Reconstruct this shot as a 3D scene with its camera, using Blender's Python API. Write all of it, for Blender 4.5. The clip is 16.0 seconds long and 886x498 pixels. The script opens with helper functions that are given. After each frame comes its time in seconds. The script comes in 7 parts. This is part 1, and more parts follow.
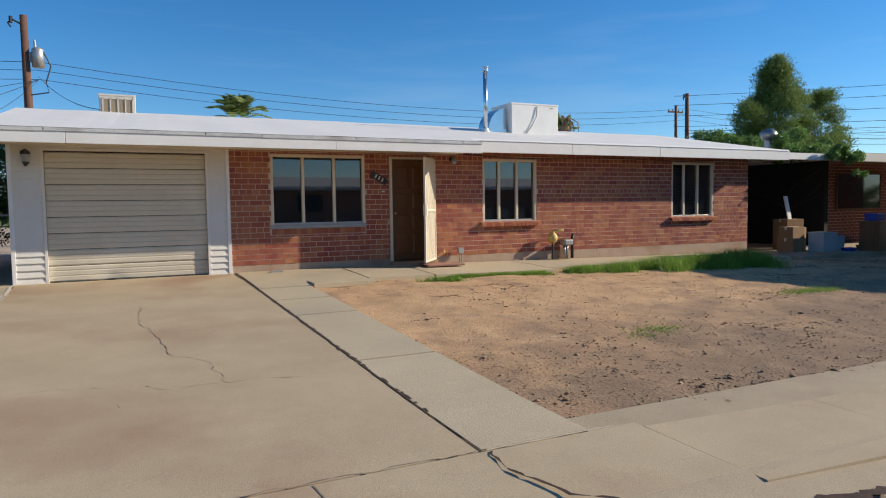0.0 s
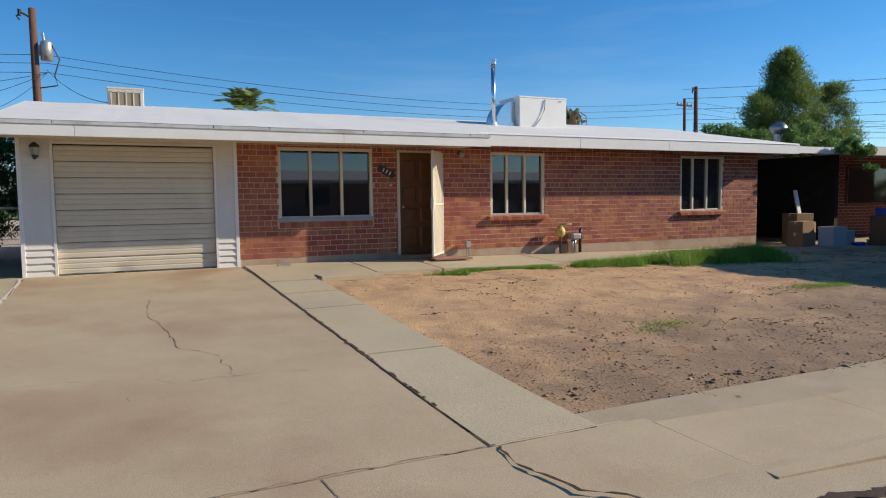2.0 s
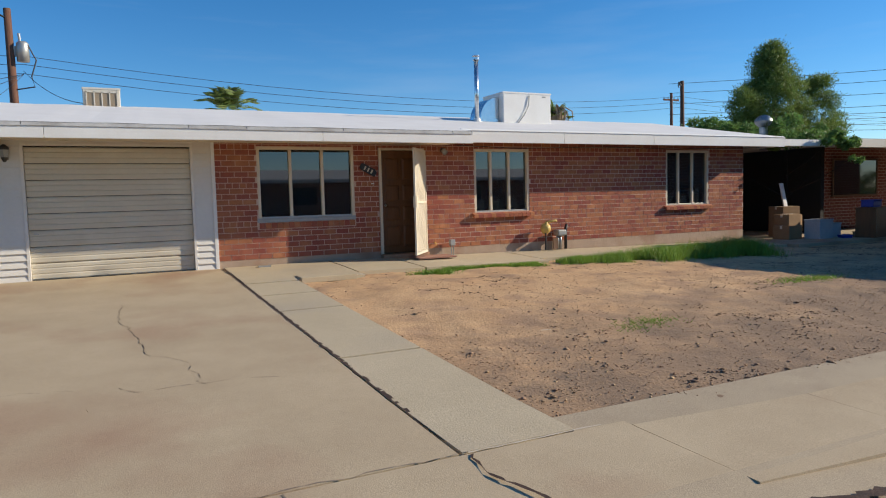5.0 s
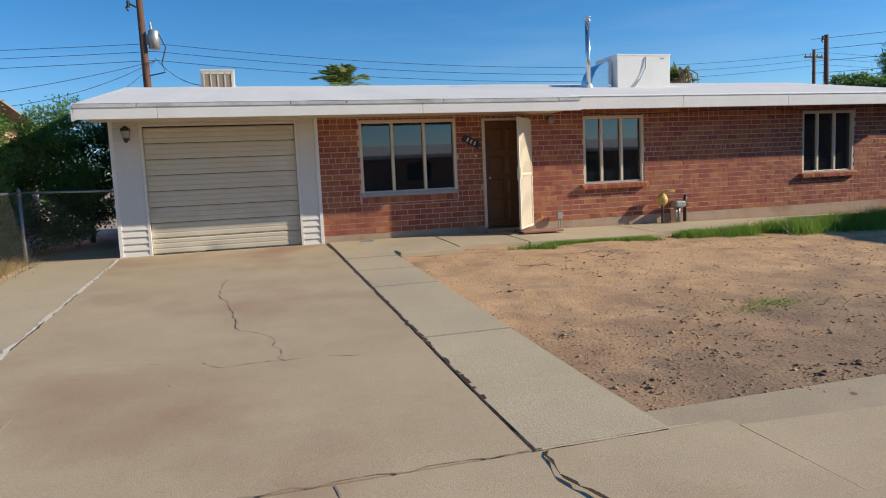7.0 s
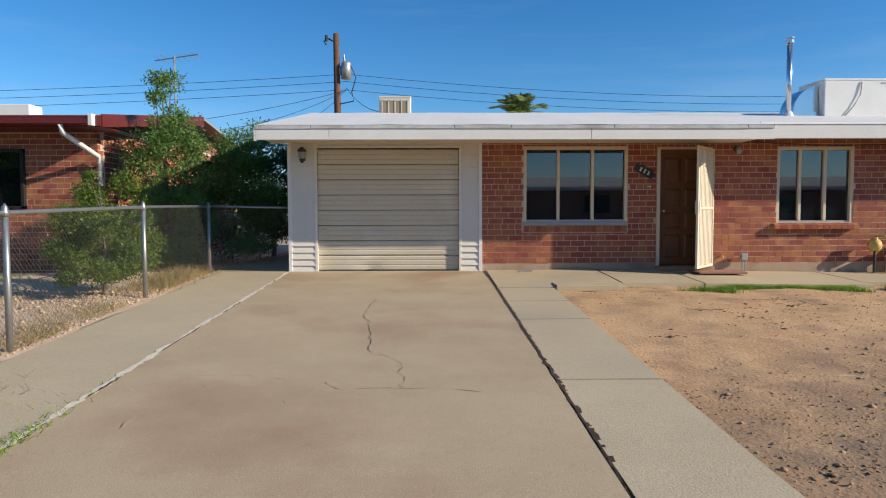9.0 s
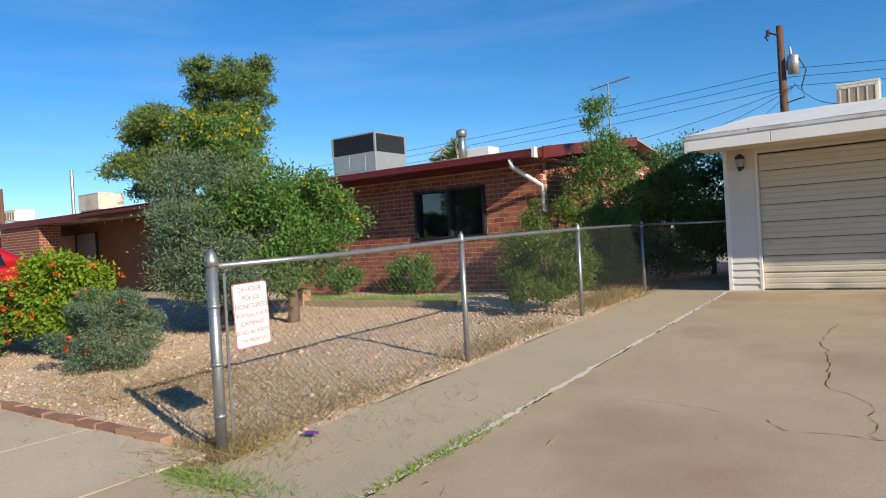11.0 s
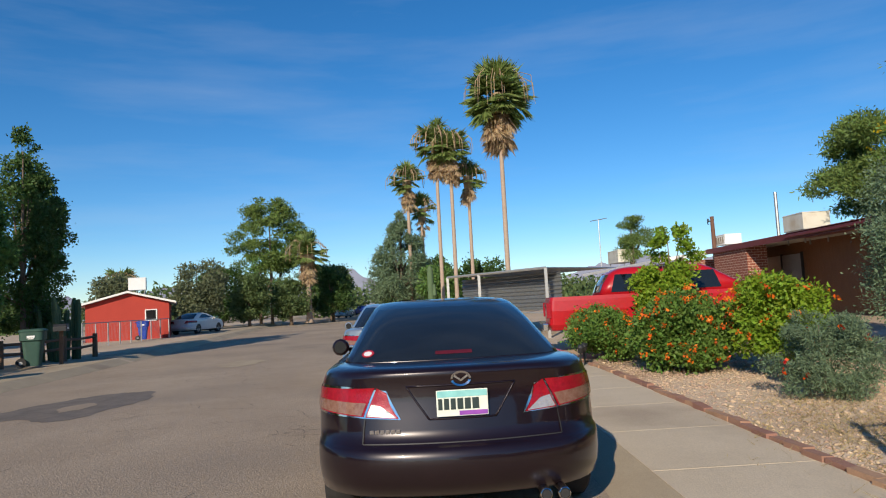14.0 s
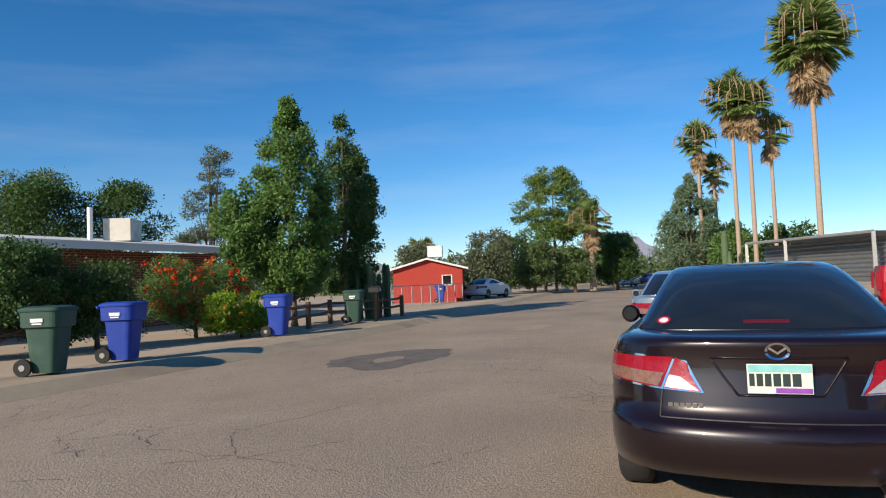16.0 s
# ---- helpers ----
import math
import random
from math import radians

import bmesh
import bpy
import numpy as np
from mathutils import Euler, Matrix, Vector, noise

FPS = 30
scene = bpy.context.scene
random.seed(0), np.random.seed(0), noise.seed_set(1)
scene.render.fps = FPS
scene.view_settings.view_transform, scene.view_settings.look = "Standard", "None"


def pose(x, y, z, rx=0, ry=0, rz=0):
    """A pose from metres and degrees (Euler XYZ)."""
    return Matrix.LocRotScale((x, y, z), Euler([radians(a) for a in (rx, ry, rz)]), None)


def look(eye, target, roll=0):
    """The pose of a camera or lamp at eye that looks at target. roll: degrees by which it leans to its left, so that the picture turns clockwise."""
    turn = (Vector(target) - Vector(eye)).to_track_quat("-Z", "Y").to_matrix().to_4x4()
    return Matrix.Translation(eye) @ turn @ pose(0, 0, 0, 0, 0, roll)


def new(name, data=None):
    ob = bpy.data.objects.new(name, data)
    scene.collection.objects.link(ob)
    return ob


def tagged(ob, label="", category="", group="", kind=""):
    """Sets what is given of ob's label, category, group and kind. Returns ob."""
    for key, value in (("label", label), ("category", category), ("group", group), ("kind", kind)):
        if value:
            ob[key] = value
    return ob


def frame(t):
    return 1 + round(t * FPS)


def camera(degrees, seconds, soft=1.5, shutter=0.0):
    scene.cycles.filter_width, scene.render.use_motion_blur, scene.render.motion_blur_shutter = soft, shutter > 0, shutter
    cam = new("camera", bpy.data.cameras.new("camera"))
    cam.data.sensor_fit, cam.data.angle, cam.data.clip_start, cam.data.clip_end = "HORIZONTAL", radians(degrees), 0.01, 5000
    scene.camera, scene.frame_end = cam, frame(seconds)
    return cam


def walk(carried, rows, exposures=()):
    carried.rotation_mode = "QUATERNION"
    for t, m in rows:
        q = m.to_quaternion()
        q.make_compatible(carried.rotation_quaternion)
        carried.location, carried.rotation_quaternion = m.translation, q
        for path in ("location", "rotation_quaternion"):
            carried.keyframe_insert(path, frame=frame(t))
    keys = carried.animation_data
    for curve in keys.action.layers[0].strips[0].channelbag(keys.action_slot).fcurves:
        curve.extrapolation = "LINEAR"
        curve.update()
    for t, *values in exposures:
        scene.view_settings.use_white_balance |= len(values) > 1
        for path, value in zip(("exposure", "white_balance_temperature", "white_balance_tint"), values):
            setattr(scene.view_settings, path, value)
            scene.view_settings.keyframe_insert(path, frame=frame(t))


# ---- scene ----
cam = camera(66.4, 16.0, soft=1.1)
PATH = [
    (0, (1.529, -12.498, 1.14), (2.399, -10.701, 1.015), -0.8),
    (0.5, (1.53, -12.482, 1.131), (2.401, -10.688, 0.993), -0.7),
    (1, (1.517, -12.508, 1.141), (2.384, -10.711, 0.999), -0.7),
    (1.5, (1.527, -12.484, 1.137), (2.373, -10.677, 1.003), -0.6),
    (2, (1.524, -12.474, 1.145), (2.375, -10.67, 1.001), -0.7),
    (2.5, (1.541, -12.472, 1.14), (2.392, -10.668, 0.992), -1.0),
    (3, (1.558, -12.466, 1.129), (2.422, -10.669, 0.978), -1.2),
    (5.5, (1.797, -12.295, 1.144), (2.672, -10.503, 0.993), -1.5),
    (6, (1.875, -12.205, 1.114), (2.705, -10.392, 0.955), -1.3),
    (6.5, (1.96, -12.217, 1.11), (2.748, -10.392, 0.892), -1.8),
    (7, (2.123, -12.125, 1.103), (2.667, -10.213, 0.888), -2.6),
    (7.5, (2.219, -12.079, 1.073), (2.656, -10.137, 0.88), -1.1),
    (8, (2.278, -11.98, 1.064), (2.623, -10.021, 0.855), -1.1),
    (8.2, (2.329, -11.927, 1.058), (2.617, -9.954, 0.896), -0.8),
    (10.5, (2.635, -11.437, 0.992), (1.856, -9.595, 0.943), -2.5),
    (11, (2.553, -11.396, 0.998), (1.401, -9.761, 0.982), -3.2),
    (11.5, (2.569, -11.398, 1.014), (1.228, -9.914, 1.042), -3.3),
    (12, (2.541, -11.391, 1.024), (1.095, -10.012, 1.107), -3.5),
    (12.5, (2.509, -11.379, 1.041), (0.831, -10.299, 1.176), -4.1),
    (13, (2.404, -11.415, 1.055), (0.557, -10.672, 1.239), -4.1),
    (13.5, (2.313, -11.466, 1.027), (0.361, -11.07, 1.21), -3.3),
    (14, (2.325, -11.428, 1.028), (0.331, -11.42, 1.183), -3.0),
    (14.5, (2.273, -11.467, 1.015), (0.301, -11.774, 1.143), -2.9),
    (15, (2.251, -11.491, 1.001), (0.32, -11.998, 1.113), -2.4),
    (15.5, (2.284, -11.506, 1.005), (0.393, -12.149, 1.107), -2.3),
    (16, (2.163, -11.509, 0.99), (0.331, -12.305, 1.089), -2.2),
]
walk(cam, [(t, look(eye, target, roll)) for t, eye, target, roll in PATH], exposures=[(0, 0.19), (8, 0.2), (10.5, 0.28), (11.5, 0.26), (13, 0.06), (14.5, 0.04), (16, 0.14)])

# ---- light ----
SUN = Vector((0.868, -0.288, 0.407)).normalized()
sun_data = bpy.data.lights.new("sun", "SUN")
sun_data.energy, sun_data.angle, sun_data.color = 5.0, radians(0.53), (1.0, 0.885, 0.71)
sun = new("sun", sun_data)
sun.matrix_world = look(SUN * 60, (0, 0, 0))
world = bpy.data.worlds.new("sky")
world.use_nodes = True
scene.world = world
wn, wl = world.node_tree.nodes, world.node_tree.links
sky = wn.new("ShaderNodeTexSky")
sky.sky_type, sky.sun_disc = "NISHITA", False
sky.sun_elevation, sky.sun_rotation = math.asin(SUN.z), math.atan2(SUN.x, SUN.y)
sky.altitude, sky.air_density, sky.dust_density, sky.ozone_density = 800, 1.0, 0.0, 5.0
tc = wn.new("ShaderNodeTexCoord")
mp = wn.new("ShaderNodeMapping")
mp.inputs["Scale"].default_value = (1.2, 1.6, 11.0)
cl = wn.new("ShaderNodeTexNoise")
cl.inputs["Scale"].default_value, cl.inputs["Detail"].default_value, cl.inputs["Roughness"].default_value = 1.7, 6, 0.55
ramp = wn.new("ShaderNodeMapRange")
ramp.inputs["From Min"].default_value, ramp.inputs["From Max"].default_value = 0.47, 0.9
ramp.inputs["To Max"].default_value = 0.17
mix = wn.new("ShaderNodeMixRGB")
mix.inputs[2].default_value = (5.2, 5.6, 6.2, 1)
hue = wn.new("ShaderNodeHueSaturation")
hue.inputs["Saturation"].default_value = 1.22
wl.new(tc.outputs["Generated"], mp.inputs["Vector"])
wl.new(mp.outputs["Vector"], cl.inputs["Vector"])
wl.new(cl.outputs["Fac"], ramp.inputs["Value"])
wl.new(ramp.outputs["Result"], mix.inputs[0])
wl.new(sky.outputs["Color"], hue.inputs["Color"])
wl.new(hue.outputs["Color"], mix.inputs[1])
wl.new(mix.outputs["Color"], wn["Background"].inputs["Color"])
wn["Background"].inputs["Strength"].default_value = 0.12

# ---- materials ----


def surf(name, c1, c2, scale=3.0, rough=0.8, bump=0.3, grain=60.0, metal=0.0, spec=0.4, each="", stain=None, stain_scale=0.6, coat=0.0, stretch=(1, 1, 1), speck=0.2):
    """Two colours mixed by coarse noise, fine grain in colour and relief, random tint per object or island, stains of a third colour."""
    m = bpy.data.materials.new(name)
    m.use_nodes = True
    n, l = m.node_tree.nodes, m.node_tree.links
    b = n["Principled BSDF"]
    geo = n.new("ShaderNodeNewGeometry")
    mp_ = n.new("ShaderNodeMapping")
    mp_.inputs["Scale"].default_value = stretch
    l.new(geo.outputs["Position"], mp_.inputs["Vector"])
    big = n.new("ShaderNodeTexNoise")
    big.inputs["Scale"].default_value, big.inputs["Detail"].default_value, big.inputs["Roughness"].default_value = scale, 8, 0.65
    fine = n.new("ShaderNodeTexNoise")
    fine.inputs["Scale"].default_value, fine.inputs["Detail"].default_value = grain, 4
    for t in (big, fine):
        l.new(mp_.outputs["Vector"], t.inputs["Vector"])
    spread = n.new("ShaderNodeMapRange")
    spread.inputs["From Min"].default_value, spread.inputs["From Max"].default_value = 0.3, 0.7
    l.new(big.outputs["Fac"], spread.inputs["Value"])
    mx = n.new("ShaderNodeMixRGB")
    mx.inputs[1].default_value, mx.inputs[2].default_value = (*c1, 1), (*c2, 1)
    l.new(spread.outputs["Result"], mx.inputs[0])
    out = mx.outputs["Color"]
    if stain:
        st = n.new("ShaderNodeTexNoise")
        st.inputs["Scale"].default_value, st.inputs["Detail"].default_value = stain_scale, 6
        l.new(geo.outputs["Position"], st.inputs["Vector"])
        rg = n.new("ShaderNodeMapRange")
        rg.inputs["From Min"].default_value, rg.inputs["From Max"].default_value = 0.52, 0.72
        l.new(st.outputs["Fac"], rg.inputs["Value"])
        m2 = n.new("ShaderNodeMixRGB")
        m2.inputs[2].default_value = (*stain, 1)
        l.new(rg.outputs["Result"], m2.inputs[0])
        l.new(out, m2.inputs[1])
        out = m2.outputs["Color"]
    hsv = n.new("ShaderNodeHueSaturation")
    l.new(out, hsv.inputs["Color"])
    val = n.new("ShaderNodeMapRange")
    val.inputs["To Min"].default_value, val.inputs["To Max"].default_value = 1 - speck, 1 + speck
    l.new(fine.outputs["Fac"], val.inputs["Value"])
    value = val.outputs["Result"]
    if each:
        if each == "object":
            rnd = n.new("ShaderNodeObjectInfo").outputs["Random"]
        else:
            rnd = geo.outputs["Random Per Island"]
        r2 = n.new("ShaderNodeMapRange")
        r2.inputs["To Min"].default_value, r2.inputs["To Max"].default_value = 0.78, 1.18
        l.new(rnd, r2.inputs["Value"])
        mu = n.new("ShaderNodeMath")
        mu.operation = "MULTIPLY"
        l.new(value, mu.inputs[0])
        l.new(r2.outputs["Result"], mu.inputs[1])
        value = mu.outputs["Value"]
        r3 = n.new("ShaderNodeMapRange")
        r3.inputs["To Min"].default_value, r3.inputs["To Max"].default_value = 0.485, 0.515
        l.new(rnd, r3.inputs["Value"])
        l.new(r3.outputs["Result"], hsv.inputs["Hue"])
    l.new(value, hsv.inputs["Value"])
    l.new(hsv.outputs["Color"], b.inputs["Base Color"])
    b.inputs["Roughness"].default_value, b.inputs["Metallic"].default_value = rough, metal
    b.inputs["Specular IOR Level"].default_value, b.inputs["Coat Weight"].default_value = spec, coat
    b.inputs["Coat Roughness"].default_value = 0.04
    if bump:
        bp = n.new("ShaderNodeBump")
        bp.inputs["Strength"].default_value, bp.inputs["Distance"].default_value = bump, 0.01
        l.new(fine.outputs["Fac"], bp.inputs["Height"])
        l.new(bp.outputs["Normal"], b.inputs["Normal"])
    return m


def leafy(name, c1, c2, rough=0.55):
    m = surf(name, c1, c2, 1.3, rough, 0, 9, each="island", spec=0.3)
    n, l = m.node_tree.nodes, m.node_tree.links
    b = n["Principled BSDF"]
    col = b.inputs["Base Color"].links[0].from_socket
    tr = n.new("ShaderNodeBsdfTranslucent")
    l.new(col, tr.inputs["Color"])
    mixs = n.new("ShaderNodeMixShader")
    mixs.inputs[0].default_value = 0.36
    l.new(b.outputs["BSDF"], mixs.inputs[1])
    l.new(tr.outputs["BSDF"], mixs.inputs[2])
    l.new(mixs.outputs["Shader"], n["Material Output"].inputs["Surface"])
    return m


def pane_glass(name, tint, clear=0.45):
    m = bpy.data.materials.new(name)
    m.use_nodes = True
    n, l = m.node_tree.nodes, m.node_tree.links
    b = n["Principled BSDF"]
    b.inputs["Base Color"].default_value, b.inputs["Roughness"].default_value = (*tint, 1), 0.02
    b.inputs["Specular IOR Level"].default_value = 0.9
    b.inputs["IOR"].default_value = 1.85
    tr = n.new("ShaderNodeBsdfTransparent")
    tr.inputs["Color"].default_value = (0.6, 0.66, 0.68, 1)
    mixs = n.new("ShaderNodeMixShader")
    mixs.inputs[0].default_value = clear
    l.new(b.outputs["BSDF"], mixs.inputs[1])
    l.new(tr.outputs["BSDF"], mixs.inputs[2])
    l.new(mixs.outputs["Shader"], n["Material Output"].inputs["Surface"])
    return m


M_concrete = surf("concrete_drive", (0.42, 0.32, 0.202), (0.51, 0.402, 0.26), 0.9, 0.9, 0.22, 130, speck=0.36, stain=(0.37, 0.24, 0.15), stain_scale=0.55)
M_walk = surf("concrete_walk", (0.46, 0.375, 0.247), (0.535, 0.44, 0.295), 1.2, 0.9, 0.3, 75, speck=0.3, stain=(0.41, 0.34, 0.245))
M_sidewalk = surf("concrete_sidewalk", (0.38, 0.298, 0.20), (0.45, 0.36, 0.24), 1.5, 0.9, 0.25, 120, speck=0.35, stain=(0.30, 0.225, 0.155))
# lighter copy of the sidewalk concrete; sunlit brightness is put into the colour
M_panel = surf("concrete_panels_sunlit", (0.54, 0.44, 0.315), (0.62, 0.51, 0.37), 1.5, 0.95, 0.35, 70, speck=0.25, stain=(0.42, 0.33, 0.235))
M_crack = surf("joint_dark", (0.035, 0.022, 0.018), (0.09, 0.05, 0.035), 8, 0.95, 0.4, 60)
M_jointmid = surf("joint_dull", (0.17, 0.125, 0.09), (0.33, 0.26, 0.18), 9, 0.95, 0.4, 60)
M_jointpale = surf("joint_pale", (0.80, 0.73, 0.61), (0.62, 0.55, 0.44), 6, 0.9, 0.4, 70)
M_jointlight = surf("joint_fill", (0.60, 0.52, 0.40), (0.46, 0.38, 0.28), 6, 0.9, 0.4, 70)
M_asphalt = surf("asphalt", (0.315, 0.238, 0.167), (0.415, 0.32, 0.229), 0.5, 0.9, 1.0, 55, stain=(0.22, 0.175, 0.135), stain_scale=0.25, speck=0.5)
M_patch = surf("asphalt_patch", (0.12, 0.10, 0.085), (0.21, 0.17, 0.135), 2.5, 0.85, 0.6, 60)
M_dirt = surf("dirt", (0.48, 0.285, 0.142), (0.60, 0.385, 0.205), 1.6, 0.97, 1.0, 34, stain=(0.33, 0.205, 0.125), stain_scale=1.3, speck=0.4)


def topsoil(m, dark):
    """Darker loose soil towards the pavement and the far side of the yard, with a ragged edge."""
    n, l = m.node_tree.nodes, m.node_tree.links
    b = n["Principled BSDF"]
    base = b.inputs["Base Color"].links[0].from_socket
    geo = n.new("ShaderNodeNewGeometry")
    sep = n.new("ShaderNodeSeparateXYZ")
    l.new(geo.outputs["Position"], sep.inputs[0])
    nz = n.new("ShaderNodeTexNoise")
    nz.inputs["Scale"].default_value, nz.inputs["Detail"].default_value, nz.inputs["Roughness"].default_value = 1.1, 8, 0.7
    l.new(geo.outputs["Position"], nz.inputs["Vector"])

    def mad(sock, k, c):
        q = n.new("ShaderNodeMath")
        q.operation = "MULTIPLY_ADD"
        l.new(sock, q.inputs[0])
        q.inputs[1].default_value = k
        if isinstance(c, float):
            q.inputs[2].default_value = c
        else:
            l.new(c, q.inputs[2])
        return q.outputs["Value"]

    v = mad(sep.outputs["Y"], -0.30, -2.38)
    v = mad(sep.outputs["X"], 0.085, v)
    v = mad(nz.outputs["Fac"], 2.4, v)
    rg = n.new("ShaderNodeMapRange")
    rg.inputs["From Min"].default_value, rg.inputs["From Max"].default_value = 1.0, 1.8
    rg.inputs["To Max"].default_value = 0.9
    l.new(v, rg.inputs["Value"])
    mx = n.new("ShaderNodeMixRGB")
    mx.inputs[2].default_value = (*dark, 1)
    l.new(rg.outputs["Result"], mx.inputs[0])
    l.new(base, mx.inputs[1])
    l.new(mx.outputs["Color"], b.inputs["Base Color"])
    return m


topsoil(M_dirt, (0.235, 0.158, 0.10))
M_clod = surf("dirt_clods", (0.46, 0.30, 0.18), (0.36, 0.225, 0.135), 4, 0.97, 0.5, 60, each="island")
M_gravel = surf("gravel_ground", (0.56, 0.415, 0.285), (0.72, 0.555, 0.395), 2.4, 0.95, 0.9, 55, speck=0.5, stain=(0.44, 0.29, 0.18), stain_scale=0.3)
M_pebble = surf("pebbles", (0.58, 0.425, 0.30), (0.42, 0.295, 0.205), 9, 0.9, 0.2, 60, each="island")
M_earth = surf("earth", (0.46, 0.345, 0.235), (0.54, 0.42, 0.30), 0.3, 0.95, 0.6, 20)
M_brick = surf("brick", (0.37, 0.118, 0.062), (0.255, 0.074, 0.041), 5, 0.88, 0.5, 70, each="object", stain=(0.40, 0.15, 0.08), stain_scale=3)
M_brickj = surf("brick_rest", (0.37, 0.118, 0.062), (0.255, 0.074, 0.041), 5, 0.88, 0.5, 70, each="island", stain=(0.40, 0.15, 0.08), stain_scale=3)
M_mortar = surf("mortar", (0.58, 0.42, 0.33), (0.66, 0.49, 0.39), 4, 0.95, 0.5, 80)
M_stucco = surf("stucco_base", (0.46, 0.34, 0.25), (0.38, 0.27, 0.19), 3, 0.95, 0.6, 50, stain=(0.33, 0.19, 0.12), stain_scale=1.4)
M_white = surf("white_paint", (0.78, 0.77, 0.74), (0.72, 0.70, 0.66), 2, 0.55, 0.03, 30, speck=0.05)
M_roof = surf("white_roof_coating", (0.78, 0.76, 0.72), (0.72, 0.695, 0.65), 1.2, 0.7, 0.03, 25, speck=0.05)
M_drip = surf("drip_edge_metal", (0.30, 0.29, 0.275), (0.52, 0.51, 0.48), 2.5, 0.5, 0.2, 30, stain=(0.30, 0.28, 0.25), stain_scale=2.0)
M_siding = surf("vinyl_siding", (0.74, 0.71, 0.65), (0.69, 0.655, 0.59), 2, 0.6, 0.03, 20, speck=0.05)
M_garage = surf("garage_door_paint", (0.60, 0.545, 0.43), (0.55, 0.495, 0.39), 1.3, 0.5, 0.03, 20, stain=(0.64, 0.59, 0.48), stain_scale=1.2, speck=0.05)
M_cream = surf("cream_frame_paint", (0.70, 0.61, 0.47), (0.62, 0.53, 0.40), 4, 0.6, 0.03, 40, speck=0.05)
M_alu = surf("aluminium", (0.52, 0.505, 0.47), (0.44, 0.43, 0.40), 5, 0.4, 0.03, 40, metal=0.6, speck=0.05)
M_mesh = surf("dull_fence_wire", (0.17, 0.175, 0.17), (0.11, 0.115, 0.11), 9, 0.55, 0, 60, metal=0.4)
M_galv = surf("galvanised_steel", (0.38, 0.39, 0.395), (0.29, 0.30, 0.305), 9, 0.42, 0.15, 60, metal=0.75)
M_sheet = surf("shiny_sheet_metal", (0.66, 0.70, 0.74), (0.58, 0.62, 0.66), 3, 0.22, 0.05, 20, metal=0.95)
M_glass = pane_glass("window_glass", (0.012, 0.018, 0.022), 0.35)
M_wood = surf("stained_wood", (0.18, 0.08, 0.032), (0.13, 0.055, 0.022), 2, 0.45, 0.25, 30, stretch=(9, 9, 0.8))
M_gate = surf("security_gate_paint", (0.74, 0.67, 0.54), (0.68, 0.61, 0.48), 3, 0.5, 0.03, 30, speck=0.05)
M_black = surf("black_paint", (0.018, 0.018, 0.02), (0.03, 0.03, 0.03), 6, 0.5, 0.1, 40)
# near-black: the shade of carport and rooms is put into this colour
M_dark = surf("dark_with_shade", (0.014, 0.013, 0.012), (0.02, 0.018, 0.017), 2, 0.9, 0.1, 20)
M_yellow = surf("yellow_meter_paint", (0.66, 0.46, 0.14), (0.58, 0.40, 0.11), 5, 0.5, 0.1, 40)
M_greymetal = surf("grey_metal", (0.36, 0.36, 0.35), (0.28, 0.28, 0.27), 5, 0.5, 0.15, 40, metal=0.3)
M_cooler = surf("cooler_enamel", (0.66, 0.61, 0.52), (0.60, 0.55, 0.46), 2, 0.5, 0.03, 30, stain=(0.50, 0.40, 0.29), stain_scale=1.5, speck=0.05)
M_beigegrille = surf("grille_beige", (0.32, 0.25, 0.17), (0.26, 0.20, 0.14), 5, 0.7, 0.2, 40)
M_polewood = surf("utility_pole_wood", (0.17, 0.085, 0.055), (0.115, 0.055, 0.035), 3, 0.9, 0.4, 40, stretch=(8, 8, 0.6))
M_wire = surf("black_cable", (0.03, 0.035, 0.045), (0.04, 0.045, 0.055), 2, 0.6, 0, 10)
M_red = surf("dark_red_trim", (0.15, 0.022, 0.019), (0.11, 0.017, 0.015), 3, 0.5, 0.03, 30, speck=0.05)
M_shingle = surf("grey_roofing", (0.30, 0.28, 0.25), (0.36, 0.34, 0.30), 1, 0.9, 0.4, 30)
M_signwhite = surf("sign_white", (0.80, 0.78, 0.75), (0.76, 0.74, 0.71), 5, 0.35, 0, 20)
M_signred = surf("sign_red_ink", (0.48, 0.11, 0.12), (0.40, 0.09, 0.11), 5, 0.4, 0, 20)
M_carpaint = surf("dark_plum_car_paint", (0.013, 0.005, 0.007), (0.010, 0.004, 0.006), 1, 0.3, 0, 10, metal=0.25, spec=0.4, coat=0.7)
M_carglass = surf("tinted_car_glass", (0.010, 0.012, 0.014), (0.016, 0.019, 0.021), 1, 0.05, 0, 5, spec=0.55, coat=0.15)
M_tyre = surf("tyre_rubber", (0.02, 0.02, 0.02), (0.032, 0.031, 0.03), 8, 0.85, 0.3, 60)
M_chrome = surf("chrome", (0.75, 0.75, 0.76), (0.68, 0.68, 0.69), 3, 0.1, 0, 10, metal=1.0)
M_lampred = surf("red_lens", (0.34, 0.006, 0.016), (0.22, 0.004, 0.010), 30, 0.15, 0.3, 90, spec=0.4, coat=0.4)
M_lampclear = surf("clear_lens", (0.62, 0.60, 0.60), (0.42, 0.40, 0.40), 30, 0.15, 0.4, 90, metal=0.5, coat=0.8)
M_lampamber = surf("amber_lens", (0.26, 0.15, 0.11), (0.17, 0.07, 0.045), 30, 0.15, 0.3, 90, coat=0.8)
M_plate = surf("plate_pale", (0.70, 0.76, 0.66), (0.74, 0.70, 0.60), 4, 0.4, 0, 20)
